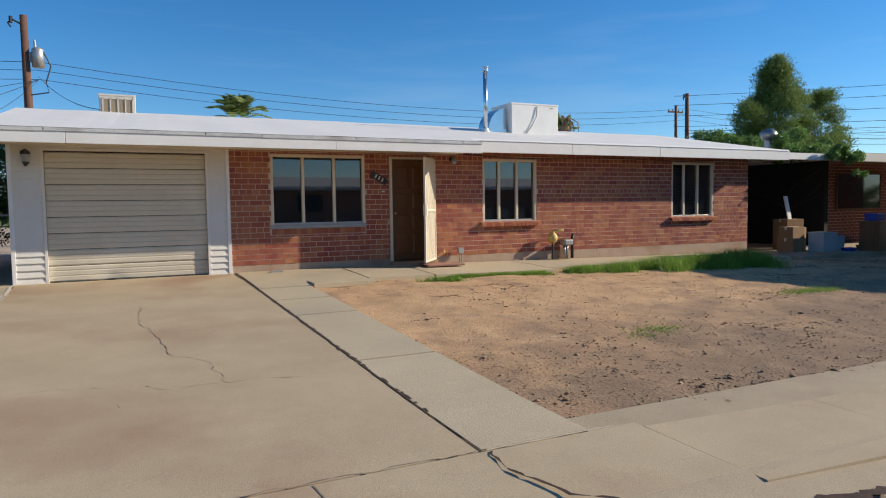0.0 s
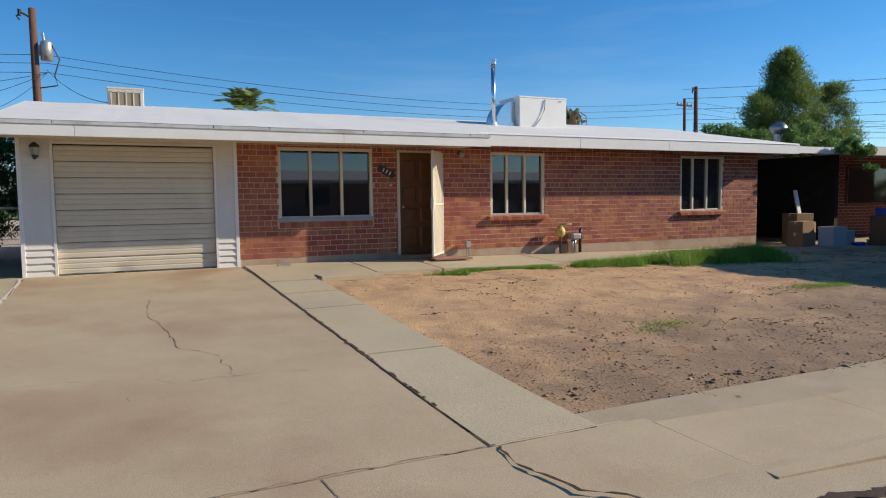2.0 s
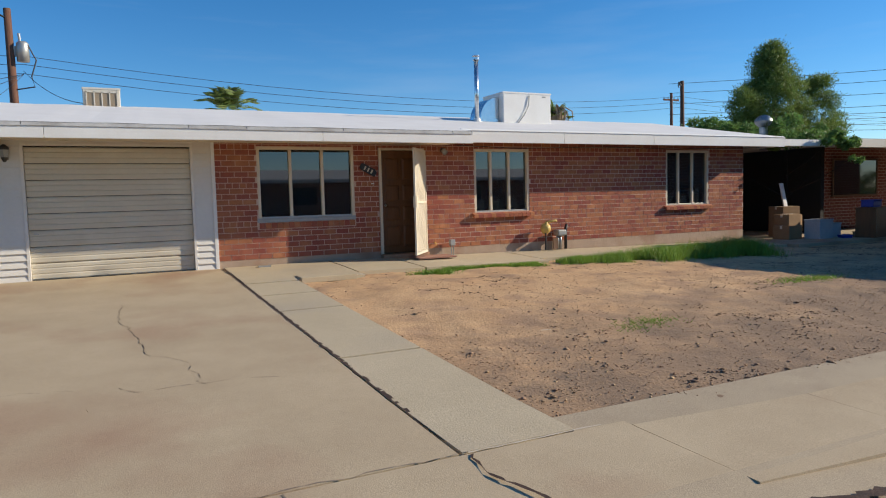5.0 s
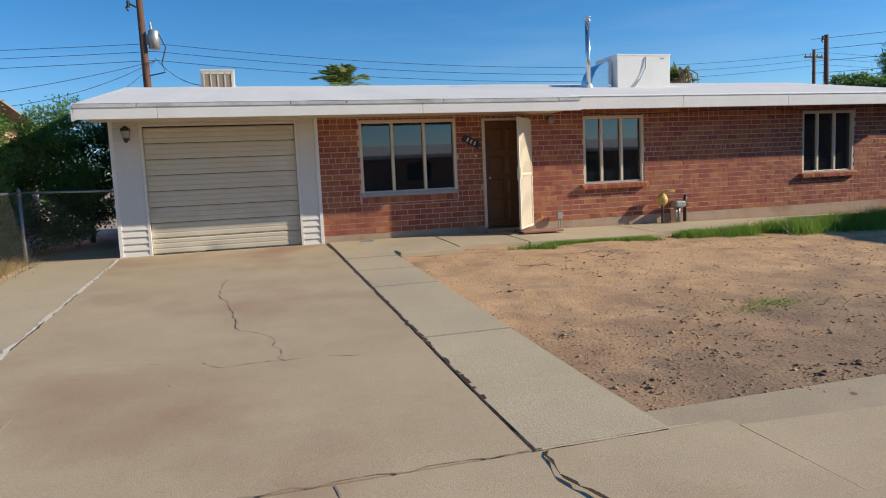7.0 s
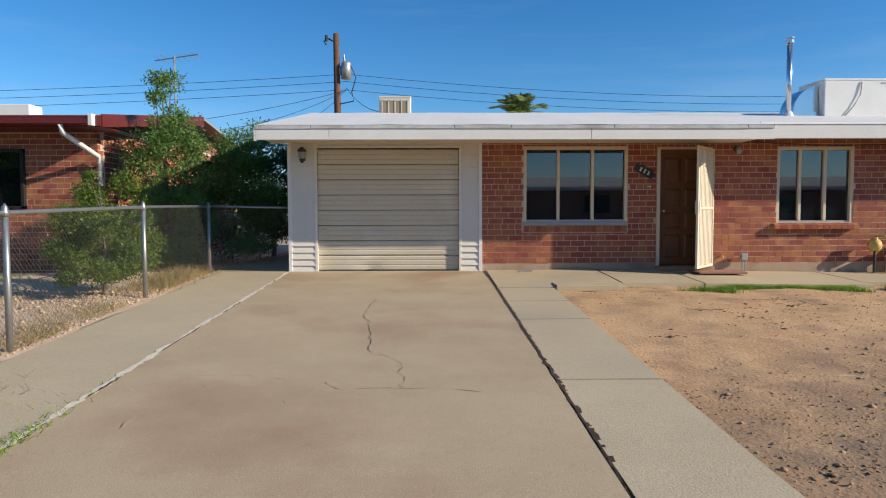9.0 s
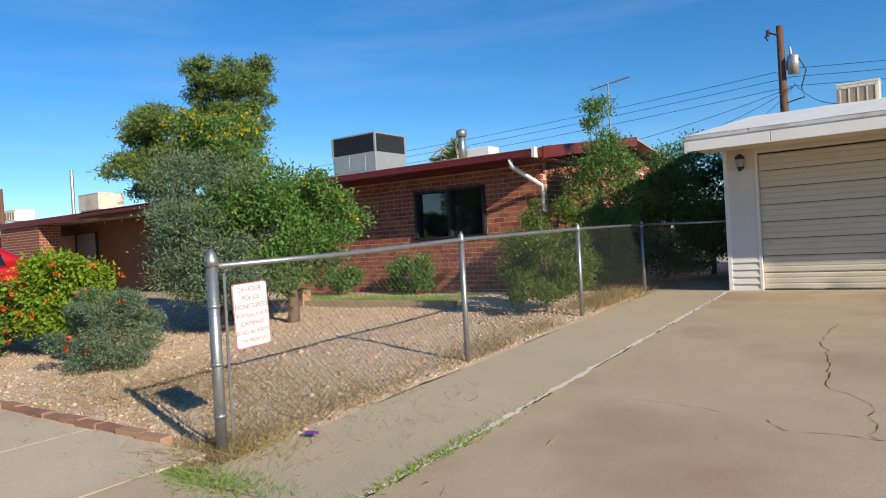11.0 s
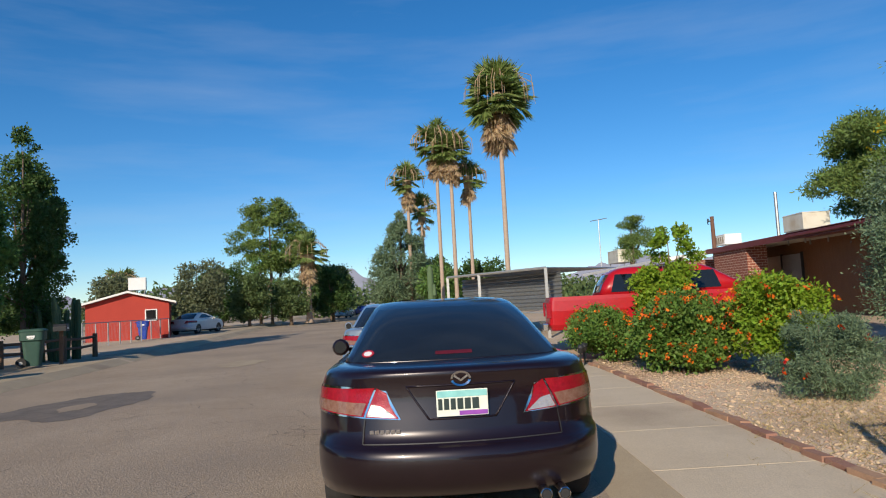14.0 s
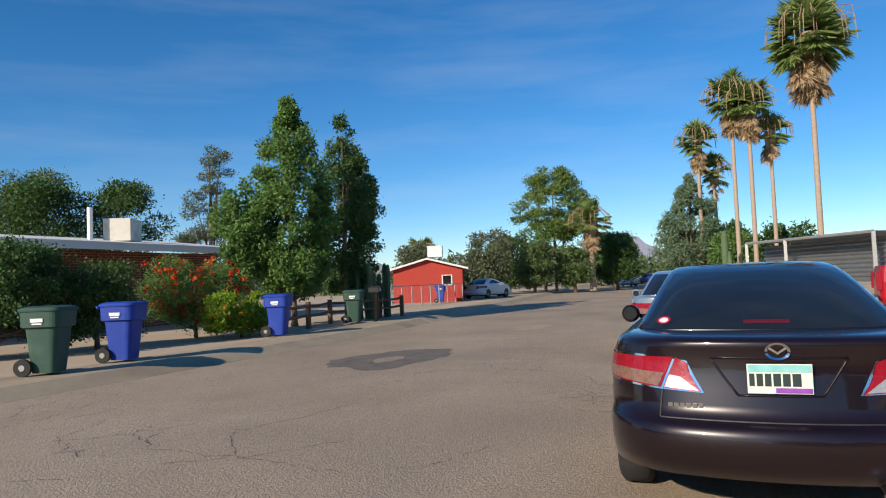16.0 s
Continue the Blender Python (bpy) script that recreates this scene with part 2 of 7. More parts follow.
M_plateteal = surf("plate_teal", (0.20, 0.52, 0.52), (0.28, 0.58, 0.55), 5, 0.4, 0, 20)
M_platepurple = surf("plate_purple", (0.20, 0.05, 0.35), (0.30, 0.08, 0.40), 5, 0.4, 0, 20)
M_ink = surf("dark_ink", (0.02, 0.04, 0.035), (0.025, 0.04, 0.04), 5, 0.5, 0, 20)
M_truckred = surf("red_truck_paint", (0.42, 0.006, 0.012), (0.36, 0.005, 0.010), 1, 0.35, 0, 10, spec=0.4, coat=0.35)
M_silver = surf("silver_car_paint", (0.42, 0.46, 0.50), (0.38, 0.42, 0.46), 1, 0.3, 0, 10, metal=0.6, coat=0.8)
M_binblue = surf("blue_bin_plastic", (0.018, 0.055, 0.36), (0.014, 0.045, 0.30), 3, 0.5, 0.15, 60, stain=(0.03, 0.07, 0.38), stain_scale=2)
M_bingreen = surf("green_bin_plastic", (0.035, 0.085, 0.062), (0.028, 0.068, 0.05), 3, 0.55, 0.15, 60, stain=(0.06, 0.105, 0.08), stain_scale=2)
M_barn = surf("red_house_paint", (0.42, 0.05, 0.032), (0.37, 0.042, 0.028), 1.2, 0.8, 0.03, 20, speck=0.05)
M_bark = surf("bark", (0.20, 0.145, 0.10), (0.13, 0.09, 0.062), 6, 0.95, 0.8, 30, stretch=(4, 4, 0.7))
M_palmtrunk = surf("palm_trunk", (0.44, 0.33, 0.25), (0.33, 0.25, 0.19), 3, 0.95, 0.8, 14, stretch=(1, 1, 6))
M_post = surf("weathered_post_wood", (0.22, 0.13, 0.08), (0.15, 0.085, 0.05), 4, 0.9, 0.5, 40, stretch=(5, 5, 0.6))
M_edgebrick = surf("edging_brick", (0.40, 0.225, 0.15), (0.32, 0.18, 0.12), 5, 0.9, 0.5, 60, each="object")
M_card = surf("cardboard", (0.30, 0.185, 0.095), (0.25, 0.15, 0.075), 4, 0.9, 0.15, 40)
M_clearplastic = surf("milky_plastic", (0.46, 0.50, 0.52), (0.40, 0.43, 0.46), 4, 0.35, 0.1, 30)
M_cactus = surf("cactus_skin", (0.10, 0.15, 0.07), (0.075, 0.12, 0.055), 3, 0.8, 0.4, 30)
# blue haze of distance is mixed into the mountain colour
M_mount = surf("far_mountain", (0.20, 0.22, 0.30), (0.25, 0.265, 0.34), 0.004, 1.0, 0, 0.02)
L_grass = leafy("grass_green", (0.175, 0.30, 0.045), (0.25, 0.38, 0.06))
L_dry = leafy("dry_grass", (0.46, 0.36, 0.18), (0.36, 0.27, 0.125))
L_lant = leafy("lantana_leaf", (0.106, 0.204, 0.035), (0.168, 0.265, 0.052))
L_orange = leafy("orange_flowers", (0.90, 0.24, 0.02), (0.78, 0.14, 0.015))
L_redfl = leafy("red_flowers", (0.70, 0.05, 0.015), (0.62, 0.09, 0.015))
L_lime = leafy("lime_leaf", (0.275, 0.392, 0.029), (0.189, 0.304, 0.029))
L_grey = leafy("grey_green_leaf", (0.155, 0.229, 0.129), (0.202, 0.275, 0.155))
L_citrus = leafy("citrus_leaf", (0.106, 0.212, 0.047), (0.160, 0.287, 0.062))
L_yellowfl = leafy("yellow_flowers", (0.62, 0.47, 0.02), (0.52, 0.40, 0.02))
L_pine = leafy("pine_needles", (0.140, 0.207, 0.056), (0.202, 0.280, 0.067))
L_dark = leafy("dark_leaf", (0.068, 0.128, 0.035), (0.097, 0.171, 0.046))
L_mid = leafy("mid_leaf", (0.122, 0.224, 0.057), (0.172, 0.285, 0.071))
L_palm = leafy("palm_frond", (0.18, 0.25, 0.07), (0.26, 0.33, 0.10))
L_palmdead = leafy("dead_frond", (0.56, 0.42, 0.27), (0.44, 0.31, 0.18))
L_far = leafy("far_foliage", (0.112, 0.167, 0.056), (0.152, 0.208, 0.079))
L_olive = leafy("olive_leaf", (0.145, 0.167, 0.087), (0.189, 0.210, 0.116))



def far_brick(name):
    """Brickwork of far walls: courses along x + y, with pale joints."""
    m = surf(name, (0.25, 0.078, 0.05), (0.19, 0.06, 0.038), 3, 0.9, 0.2, 40)
    n, l = m.node_tree.nodes, m.node_tree.links
    b = n["Principled BSDF"]
    base = b.inputs["Base Color"].links[0].from_socket
    geo = n.new("ShaderNodeNewGeometry")
    sep = n.new("ShaderNodeSeparateXYZ")
    add = n.new("ShaderNodeMath")
    comb = n.new("ShaderNodeCombineXYZ")
    br = n.new("ShaderNodeTexBrick")
    l.new(geo.outputs["Position"], sep.inputs[0])
    l.new(sep.outputs["X"], add.inputs[0])
    l.new(sep.outputs["Y"], add.inputs[1])
    l.new(add.outputs[0], comb.inputs["X"])
    l.new(sep.outputs["Z"], comb.inputs["Y"])
    l.new(comb.outputs[0], br.inputs["Vector"])
    br.inputs["Scale"].default_value, br.inputs["Brick Width"].default_value, br.inputs["Row Height"].default_value = 1.0, 0.24, 0.098
    br.inputs["Mortar Size"].default_value = 0.007
    br.inputs["Mortar"].default_value = (0.55, 0.40, 0.31, 1)
    l.new(base, br.inputs["Color1"])
    l.new(base, br.inputs["Color2"])
    l.new(br.outputs["Color"], b.inputs["Base Color"])
    return m


M_farbrick = far_brick("far_brickwork")

# ---- builders ----


class Shape:
    """Collects vertices and faces of one mesh."""

    def __init__(self):
        self.v, self.f, self.weld = [], [], False

    def add(self, verts, faces):
        k = len(self.v)
        self.v += [tuple(p) for p in verts]
        self.f += [tuple(i + k for i in q) for q in faces]
        return self

    def box(self, x0, y0, z0, x1, y1, z1):
        return self.add([(x0, y0, z0), (x1, y0, z0), (x1, y1, z0), (x0, y1, z0), (x0, y0, z1), (x1, y0, z1), (x1, y1, z1), (x0, y1, z1)],
                        [(0, 3, 2, 1), (4, 5, 6, 7), (0, 1, 5, 4), (1, 2, 6, 5), (2, 3, 7, 6), (3, 0, 4, 7)])

    def tube(self, points, radii, seg=8, cap=True):
        """A round bar through points, with a radius at each."""
        pts = [Vector(p) for p in points]
        if not hasattr(radii, "__len__"):
            radii = [radii] * len(pts)
        rings = []
        for i, p in enumerate(pts):
            d = (pts[min(i + 1, len(pts) - 1)] - pts[max(i - 1, 0)]).normalized()
            a = d.cross(Vector((0, 0, 1)) if abs(d.z) < 0.9 else Vector((1, 0, 0))).normalized()
            b = d.cross(a)
            rings += [p + (a * math.cos(2 * math.pi * j / seg) + b * math.sin(2 * math.pi * j / seg)) * radii[i] for j in range(seg)]
        fs = [(i * seg + j, i * seg + (j + 1) % seg, (i + 1) * seg + (j + 1) % seg, (i + 1) * seg + j) for i in range(len(pts) - 1) for j in range(seg)]
        if cap:
            fs += [tuple(range(seg)), tuple(range((len(pts) - 1) * seg, len(pts) * seg))]
        return self.add(rings, fs)

    def prism(self, outline, axis, a, b):
        """An outline of 2D points pushed along an axis from a to b."""
        def put(p, t):
            return {"x": (t, p[0], p[1]), "y": (p[0], t, p[1]), "z": (p[0], p[1], t)}[axis]
        n = len(outline)
        return self.add([put(p, a) for p in outline] + [put(p, b) for p in outline],
                        [tuple(range(n)), tuple(range(n, 2 * n))] + [(i, (i + 1) % n, n + (i + 1) % n, n + i) for i in range(n)])

    def grid(self, fn, nu, nv):
        return self.add([fn(i / nu, j / nv) for j in range(nv + 1) for i in range(nu + 1)],
                        [(j * (nu + 1) + i, j * (nu + 1) + i + 1, (j + 1) * (nu + 1) + i + 1, (j + 1) * (nu + 1) + i) for j in range(nv) for i in range(nu)])

    def mesh(self, name, mat, smooth=False, fix=True):
        me = bpy.data.meshes.new(name)
        me.from_pydata(self.v, [], self.f)
        if fix:
            bm = bmesh.new()
            bm.from_mesh(me)
            if self.weld:
                bmesh.ops.remove_doubles(bm, verts=bm.verts, dist=0.0001)
            bmesh.ops.recalc_face_normals(bm, faces=bm.faces)
            bm.to_mesh(me)
            bm.free()
        me.materials.append(mat)
        if smooth:
            me.polygons.foreach_set("use_smooth", [True] * len(me.polygons))
        return me


def thing(name, label, category, at=(0, 0, 0), turn=0, group="", kind=""):
    ob = new(name)
    ob.matrix_basis = pose(*at, 0, 0, turn)
    return tagged(ob, label, category, group, kind)


def part(name, shape, mat, parent, label="", smooth=False, bevel=0.0):
    ob = new(name, shape.mesh(name, mat, smooth))
    ob.parent = parent
    if bevel:
        md = ob.modifiers.new("bevel", "BEVEL")
        md.width, md.segments, md.limit_method = bevel, 2, "ANGLE"
    if label:
        ob["label"] = label
    return ob


def solo(name, shape, mat, label, category, kind="", group="", smooth=False, bevel=0.0):
    ob = new(name, shape.mesh(name, mat, smooth))
    if bevel:
        md = ob.modifiers.new("bevel", "BEVEL")
        md.width, md.segments, md.limit_method = bevel, 2, "ANGLE"
    return tagged(ob, label, category, group, kind)


def with_openings(shape, x0, x1, z0, z1, y0, y1, openings):
    """A wall along x with rectangular openings (x0, x1, z0, z1) left out."""
    xs = sorted({x0, x1, *[v for o in openings for v in o[:2]]})
    for a, b in zip(xs, xs[1:]):
        cuts = sorted((o[2], o[3]) for o in openings if o[0] < (a + b) / 2 < o[1])
        z = z0
        for lo, hi in cuts:
            if lo > z:
                shape.box(a, y0, z, b, y1, lo)
            z = max(z, hi)
        if z < z1:
            shape.box(a, y0, z, b, y1, z1)
    return shape


rng = np.random.default_rng(7)


def raw_mesh(name, verts, quads, mat):
    me = bpy.data.meshes.new(name)
    me.vertices.add(len(verts))
    me.vertices.foreach_set("co", np.asarray(verts, dtype=np.float32).ravel())
    k = quads.shape[1]
    me.loops.add(quads.size)
    me.loops.foreach_set("vertex_index", quads.astype(np.int32).ravel())
    me.polygons.add(len(quads))
    me.polygons.foreach_set("loop_start", np.arange(0, quads.size, k, dtype=np.int32))
    me.update(calc_edges=True)
    me.materials.append(mat)
    return me


def unit(a):
    return a / np.maximum(np.linalg.norm(a, axis=-1, keepdims=True), 1e-9)


def leaf_mesh(name, centres, dirs, length, width, mat, fold=0.25):
    """Small folded diamond leaves at the centres, pointing along dirs."""
    n = len(centres)
    d = unit(dirs)
    side = unit(np.cross(d, unit(rng.normal(size=(n, 3)))))
    up = np.cross(side, d)
    ln = (length * rng.uniform(0.6, 1.35, n))[:, None]
    wd = (width * rng.uniform(0.6, 1.3, n))[:, None]
    a = centres - d * ln * 0.5
    b = centres + side * wd * 0.5 + up * wd * fold
    c = centres + d * ln * 0.5
    e = centres - side * wd * 0.5 + up * wd * fold
    v = np.stack([a, b, c, e], 1).reshape(-1, 3)
    return raw_mesh(name, v, np.arange(4 * n).reshape(n, 4), mat)


def clump_points(clumps, n, shell=0.55):
    """Points in a set of ellipsoids (x, y, z, rx, ry, rz), gathered towards their skins, and the way out at each."""
    c = np.array(clumps, float)
    w = (c[:, 3] * c[:, 4] * c[:, 5]) ** (2 / 3)
    k = rng.choice(len(c), n, p=w / w.sum())
    u = unit(rng.normal(size=(n, 3)))
    r = rng.uniform(shell, 1.0, n)[:, None] * (1 + 0.2 * rng.normal(size=(n, 1)))
    return c[k, :3] + u * c[k, 3:] * r, u


def blob_clumps(x, y, z0, z1, rx, ry, n, size, taper=0.35, seed=1):
    """Clumps that fill an uneven crown from z0 to z1."""
    g = np.random.default_rng(seed)
    out = []
    for _ in range(n):
        h = g.uniform(0, 1)
        wide = (1 - taper * abs(h - 0.4) * 2) * g.uniform(0.3, 1.25) ** 0.6
        a = g.uniform(0, 2 * math.pi)
        s = size * g.uniform(0.6, 1.35)
        out.append((x + math.cos(a) * rx * wide * 0.8, y + math.sin(a) * ry * wide * 0.8, z0 + s * 0.6 + h * max(z1 - z0 - s * 1.2, 0.01), s, s, s * g.uniform(0.6, 0.9)))
    return out


def cone_clumps(x, y, z0, z1, r, n, size, seed, low=0.3):
    """Clumps that fill an upright crown, widest at the height fraction low, drawn to a point."""
    g_ = np.random.default_rng(seed)
    out_ = []
    for _ in range(n):
        h = g_.uniform(0, 1) ** 1.25
        wide = (0.55 + 0.45 * h / low) if h < low else max(0.06, 1 - ((h - low) / (1 - low)) ** 1.7)
        a = g_.uniform(0, 2 * math.pi)
        q = r * wide * g_.uniform(0.3, 1.0) ** 0.5
        k = size * (0.55 + 0.6 * wide) * g_.uniform(0.7, 1.25)
        out_.append((x + math.cos(a) * q * 0.85, y + math.sin(a) * q * 0.85, z0 + h * (z1 - z0), k, k, k * g_.uniform(0.8, 1.3)))
    return out_


def plant(name, label, category, clumps, count, leaf, mat, base, trunk=0.0, limbs=6, flowers=(), at_tip=0.9, bark=None, shell=0.55, group="", droop=0.0):
    """A trunk with limbs to the clumps, a crown of single leaves, and flowers or fruit (material, count, size)."""
    ob = thing(name, label, category, group=group)
    bx, by, bz = base
    if trunk:
        s = Shape()
        top = max(c[2] for c in clumps)
        mid = (bx + 0.05, by, bz + (top - bz) * 0.35)
        s.tube([(bx, by, bz - 0.1), (bx + 0.03, by + 0.02, bz + 0.15), mid, (bx, by, bz + (top - bz) * at_tip)], [trunk * 1.35, trunk, trunk * 0.75, trunk * 0.15], 9)
        part("trunk", s, bark or M_bark, ob, smooth=True)
        gl = np.random.default_rng(len(clumps))
        for i in gl.choice(len(clumps), min(limbs, len(clumps)), replace=False):
            s = Shape()
            c = clumps[i]
            k = gl.uniform(0.25, 0.7)
            st = Vector((bx, by, bz + max(0.2, (c[2] - bz) * k)))
            en = Vector(c[:3])
            s.tube([st, st.lerp(en, 0.5) + Vector((0, 0, -0.08)), en], [trunk * 0.5, trunk * 0.3, trunk * 0.1], 6)
            part("limb", s, bark or M_bark, ob, smooth=True)
    p, u = clump_points(clumps, count, shell)
    d = u + rng.normal(size=p.shape) * 0.7 + np.array([0, 0, -droop])
    cr = new("crown", leaf_mesh("crown", p, d, leaf[0], leaf[1], mat))
    cr.parent = ob
    for fm, fc, fs, fname in flowers:
        p, u = clump_points(clumps, fc, 0.93)
        p, u = p[u[:, 2] > -0.35], u[u[:, 2] > -0.35]
        k = 7
        pp = np.repeat(p + u * 0.03, k, 0) + rng.normal(size=(len(p) * k, 3)) * fs * 0.45
        fo = new(fname, leaf_mesh(fname, pp, rng.normal(size=pp.shape), fs, fs * 0.8, fm))
        fo.parent = ob
        tagged(fo, kind="stuff")
    return ob

# ---- the ground ----


def bend(x):
    """How far the street swings towards -y at x."""
    return 0.15 * max(0.0, -x - 9.0) ** 2 / (max(0.0, -x - 9.0) + 9.0)


def slope(y, x=0.0):
    """Height of the front yards: from the sidewalk up to the house, falling a little towards the carport."""
    side = 0.0155 * min(12.0, max(0.0, x - 5.5)) * min(1.0, max(0.0, (y + 8.6) / 6))
    return (-0.33 if y < -8.6 else min(0.0, (y + 0.3) * 0.33 / 8.3)) - side


def graded(lo, hi, fine_lo, fine_hi, step):
    out, v, s = [], fine_lo, step
    while v > lo:
        out.append(v)
        s *= 1.35
        v -= s
    out.append(lo)
    out = out[::-1]
    v = fine_lo + step
    while v < fine_hi:
        out.append(v)
        v += step
    s = step
    while v < hi:
        out.append(v)
        s *= 1.35
        v += s
    return out + [hi]


def base_height(x, y):
    q = y + bend(x)
    if q > -9.0:
        return slope(q, x) - 0.07 - (0.1 if x > 16 else 0.0)
    if q > -21.0:
        return -0.52
    return -0.29


gx, gy = graded(-4500, 4500, -60, 40, 2.0), graded(-4500, 4500, -34, 12, 0.75)
s = Shape()
s.add([(x, y, base_height(x, y) + 0.02 * noise.noise((x * 0.4, y * 0.4, 0))) for y in gy for x in gx],
      [(j * len(gx) + i, j * len(gx) + i + 1, (j + 1) * len(gx) + i + 1, (j + 1) * len(gx) + i) for j in range(len(gy) - 1) for i in range(len(gx) - 1)])
solo("ground", s, M_earth, "pale brown desert earth reaching to the horizon", "ground", "structure")


def ribbon(y0, y1, z0, z1, xs, thick):
    """A slab along the street, from y0 to y1, that follows its bend."""
    sh = Shape()
    sh.weld = True
    for a, b in zip(xs, xs[1:]):
        p, q = bend(a), bend(b)
        sh.add([(a, y0 - p, z0), (b, y0 - q, z0), (b, y1 - q, z1), (a, y1 - p, z1), (a, y0 - p, z0 - thick), (b, y0 - q, z0 - thick), (b, y1 - q, z1 - thick), (a, y1 - p, z1 - thick)],
               [(0, 1, 2, 3), (7, 6, 5, 4), (4, 5, 1, 0), (6, 7, 3, 2)])
    return sh


XS = [60, 40, 30, 20, 12, 6, 0, -6, -9] + [-9 - 3 * i for i in range(1, 60)] + [-260, -400]
XS = XS[::-1]
solo("road", ribbon(-20.75, -10.3, -0.41, -0.41, XS, 0.08), M_asphalt, "worn brown-grey asphalt street with cracks", "road", "structure")
road = bpy.data.objects["road"]
solo("kerb_near", ribbon(-10.32, -9.9, -0.408, -0.345, XS, 0.1), M_sidewalk, "low rolled concrete kerb along the sidewalk", "kerb", "structure")
solo("kerb_far", ribbon(-21.2, -20.73, -0.26, -0.408, XS, 0.1), M_sidewalk, "low rolled concrete kerb across the street", "kerb", "structure")
far_walk = solo("pavement_far", ribbon(-22.4, -21.2, -0.255, -0.26, XS, 0.08), M_sidewalk, "pale concrete sidewalk across the street", "sidewalk", "structure")

solo("pavement_bed", ribbon(-9.95, -8.7, -0.36, -0.345, XS, 0.05), M_sidewalk, "concrete bed under the sidewalk joints", "sidewalk", "structure")
# sidewalk panels along the near side


def inner_edge(x):
    return -8.62 if x < 3 else -9.03 - 0.17 * min(1.1, max(0.0, x - 4.25))


walk_near = thing("pavement", "pale brown concrete sidewalk panels with open joints", "sidewalk", kind="structure")
edges = [-44 + 1.52 * i for i in range(46)]
for a, b in zip(edges, edges[1:]):
    if -0.9 < (a + b) / 2 < 4.5:
        continue
    p, q = bend(a), bend(b)
    s = Shape()
    ia, ib = inner_edge(a), inner_edge(b)
    gap = 0.0012 if a > 3 else 0.006
    zo, zi = (-0.356, -0.334) if a > 3 else (-0.342, -0.33)
    oa, ob_ = ia - 0.95 if a > 3 else -9.9, ib - 0.95 if a > 3 else -9.9
    s.add([(a + gap, oa - p, zo), (b - gap, ob_ - q, zo), (b - gap, ib - q, zi), (a + gap, ia - p, zi)] +
          [(a + gap, oa - p, -0.45), (b - gap, ob_ - q, -0.45), (b - gap, ib - q, -0.45), (a + gap, ia - p, -0.45)],
          [(0, 1, 2, 3), (7, 6, 5, 4), (0, 4, 5, 1), (1, 5, 6, 2), (2, 6, 7, 3), (3, 7, 4, 0)])
    # panels left of the drive take the copy brightened for the sun
    part("panel", s, M_concrete if a > 3 else M_panel, walk_near)

# driveway: one wide slab, the apron by the street, a narrow strip by the fence, and the walkway


def slab(x0, x1, y0, y1, lift=0.0, ny=8):
    sh = Shape()
    sh.weld = True
    for i in range(ny):
        a, b = y0 + (y1 - y0) * i / ny, y0 + (y1 - y0) * (i + 1) / ny
        c = [slope(yy, xx) + lift for xx, yy in ((x0, a), (x1, a), (x1, b), (x0, b))]
        sh.add([(x0, a, c[0]), (x1, a, c[1]), (x1, b, c[2]), (x0, b, c[3]), (x0, a, c[0] - 0.12), (x1, a, c[1] - 0.12), (x1, b, c[2] - 0.12), (x0, b, c[3] - 0.12)],
               [(0, 1, 2, 3), (7, 6, 5, 4)] + ([(0, 4, 5, 1)] if i == 0 else []) + ([(2, 6, 7, 3)] if i == ny - 1 else []) + [(1, 5, 6, 2), (3, 7, 4, 0)])
    return sh


solo("driveway", slab(0.09, 3.44, -9.0, 0.02), M_concrete, "brown-grey concrete driveway slab, cracked and stained", "driveway", "structure")
apron = Shape()
apron.add([(-1.43, -9.92, -0.348), (4.63, -9.92, -0.348), (4.63, -9.02, -0.33), (-1.43, -9.02, -0.33), (-1.43, -9.92, -0.45), (4.63, -9.92, -0.45), (4.63, -9.02, -0.45), (-1.43, -9.02, -0.45)],
          [(0, 1, 2, 3), (7, 6, 5, 4), (0, 4, 5, 1), (1, 5, 6, 2), (2, 6, 7, 3), (3, 7, 4, 0)])
solo("driveway_apron", apron, M_concrete, "concrete apron between driveway and street", "driveway", "structure")
solo("side_strip", slab(-1.12, 0.06, -9.0, 0.02), M_walk, "narrow concrete strip between driveway and fence", "driveway", "structure")
solo("side_path", Shape().box(-1.3, 0.02, -0.12, 0.06, 9, -0.005), M_sidewalk, "concrete path beside the garage", "path", "structure")
walkway = thing("walkway", "pale concrete walkway from sidewalk to front door", "walkway", kind="structure")
for a, b in ((-9.0, -6.68), (-6.65, -4.36), (-4.33, -3.2), (-3.17, -2.1)):
    part("panel", slab(3.466, 4.26, a + 0.008, b - 0.008, 0.004, 3), M_walk, walkway)
porch = thing("porch_path", "pale concrete path along the brick front", "path", kind="structure")
for a, b in ((3.452, 5.35), (5.37, 6.6), (6.62, 9.2), (9.22, 12.2), (12.22, 16.4)):
    far = -2.08 if a < 4 else -1.68 if a < 9 else -1.35
    part("panel", slab(a + 0.008, b - 0.008, far, -0.02, 0.012, 2), M_walk, porch)
solo("concrete_lip", Shape().box(4.3, -2.12, -0.12, 5.2, -1.7, -0.03), M_walk, "broken concrete slab edge by the walkway", "slab", bevel=0.01)

# joints and cracks, sunk lines laid just over the slabs


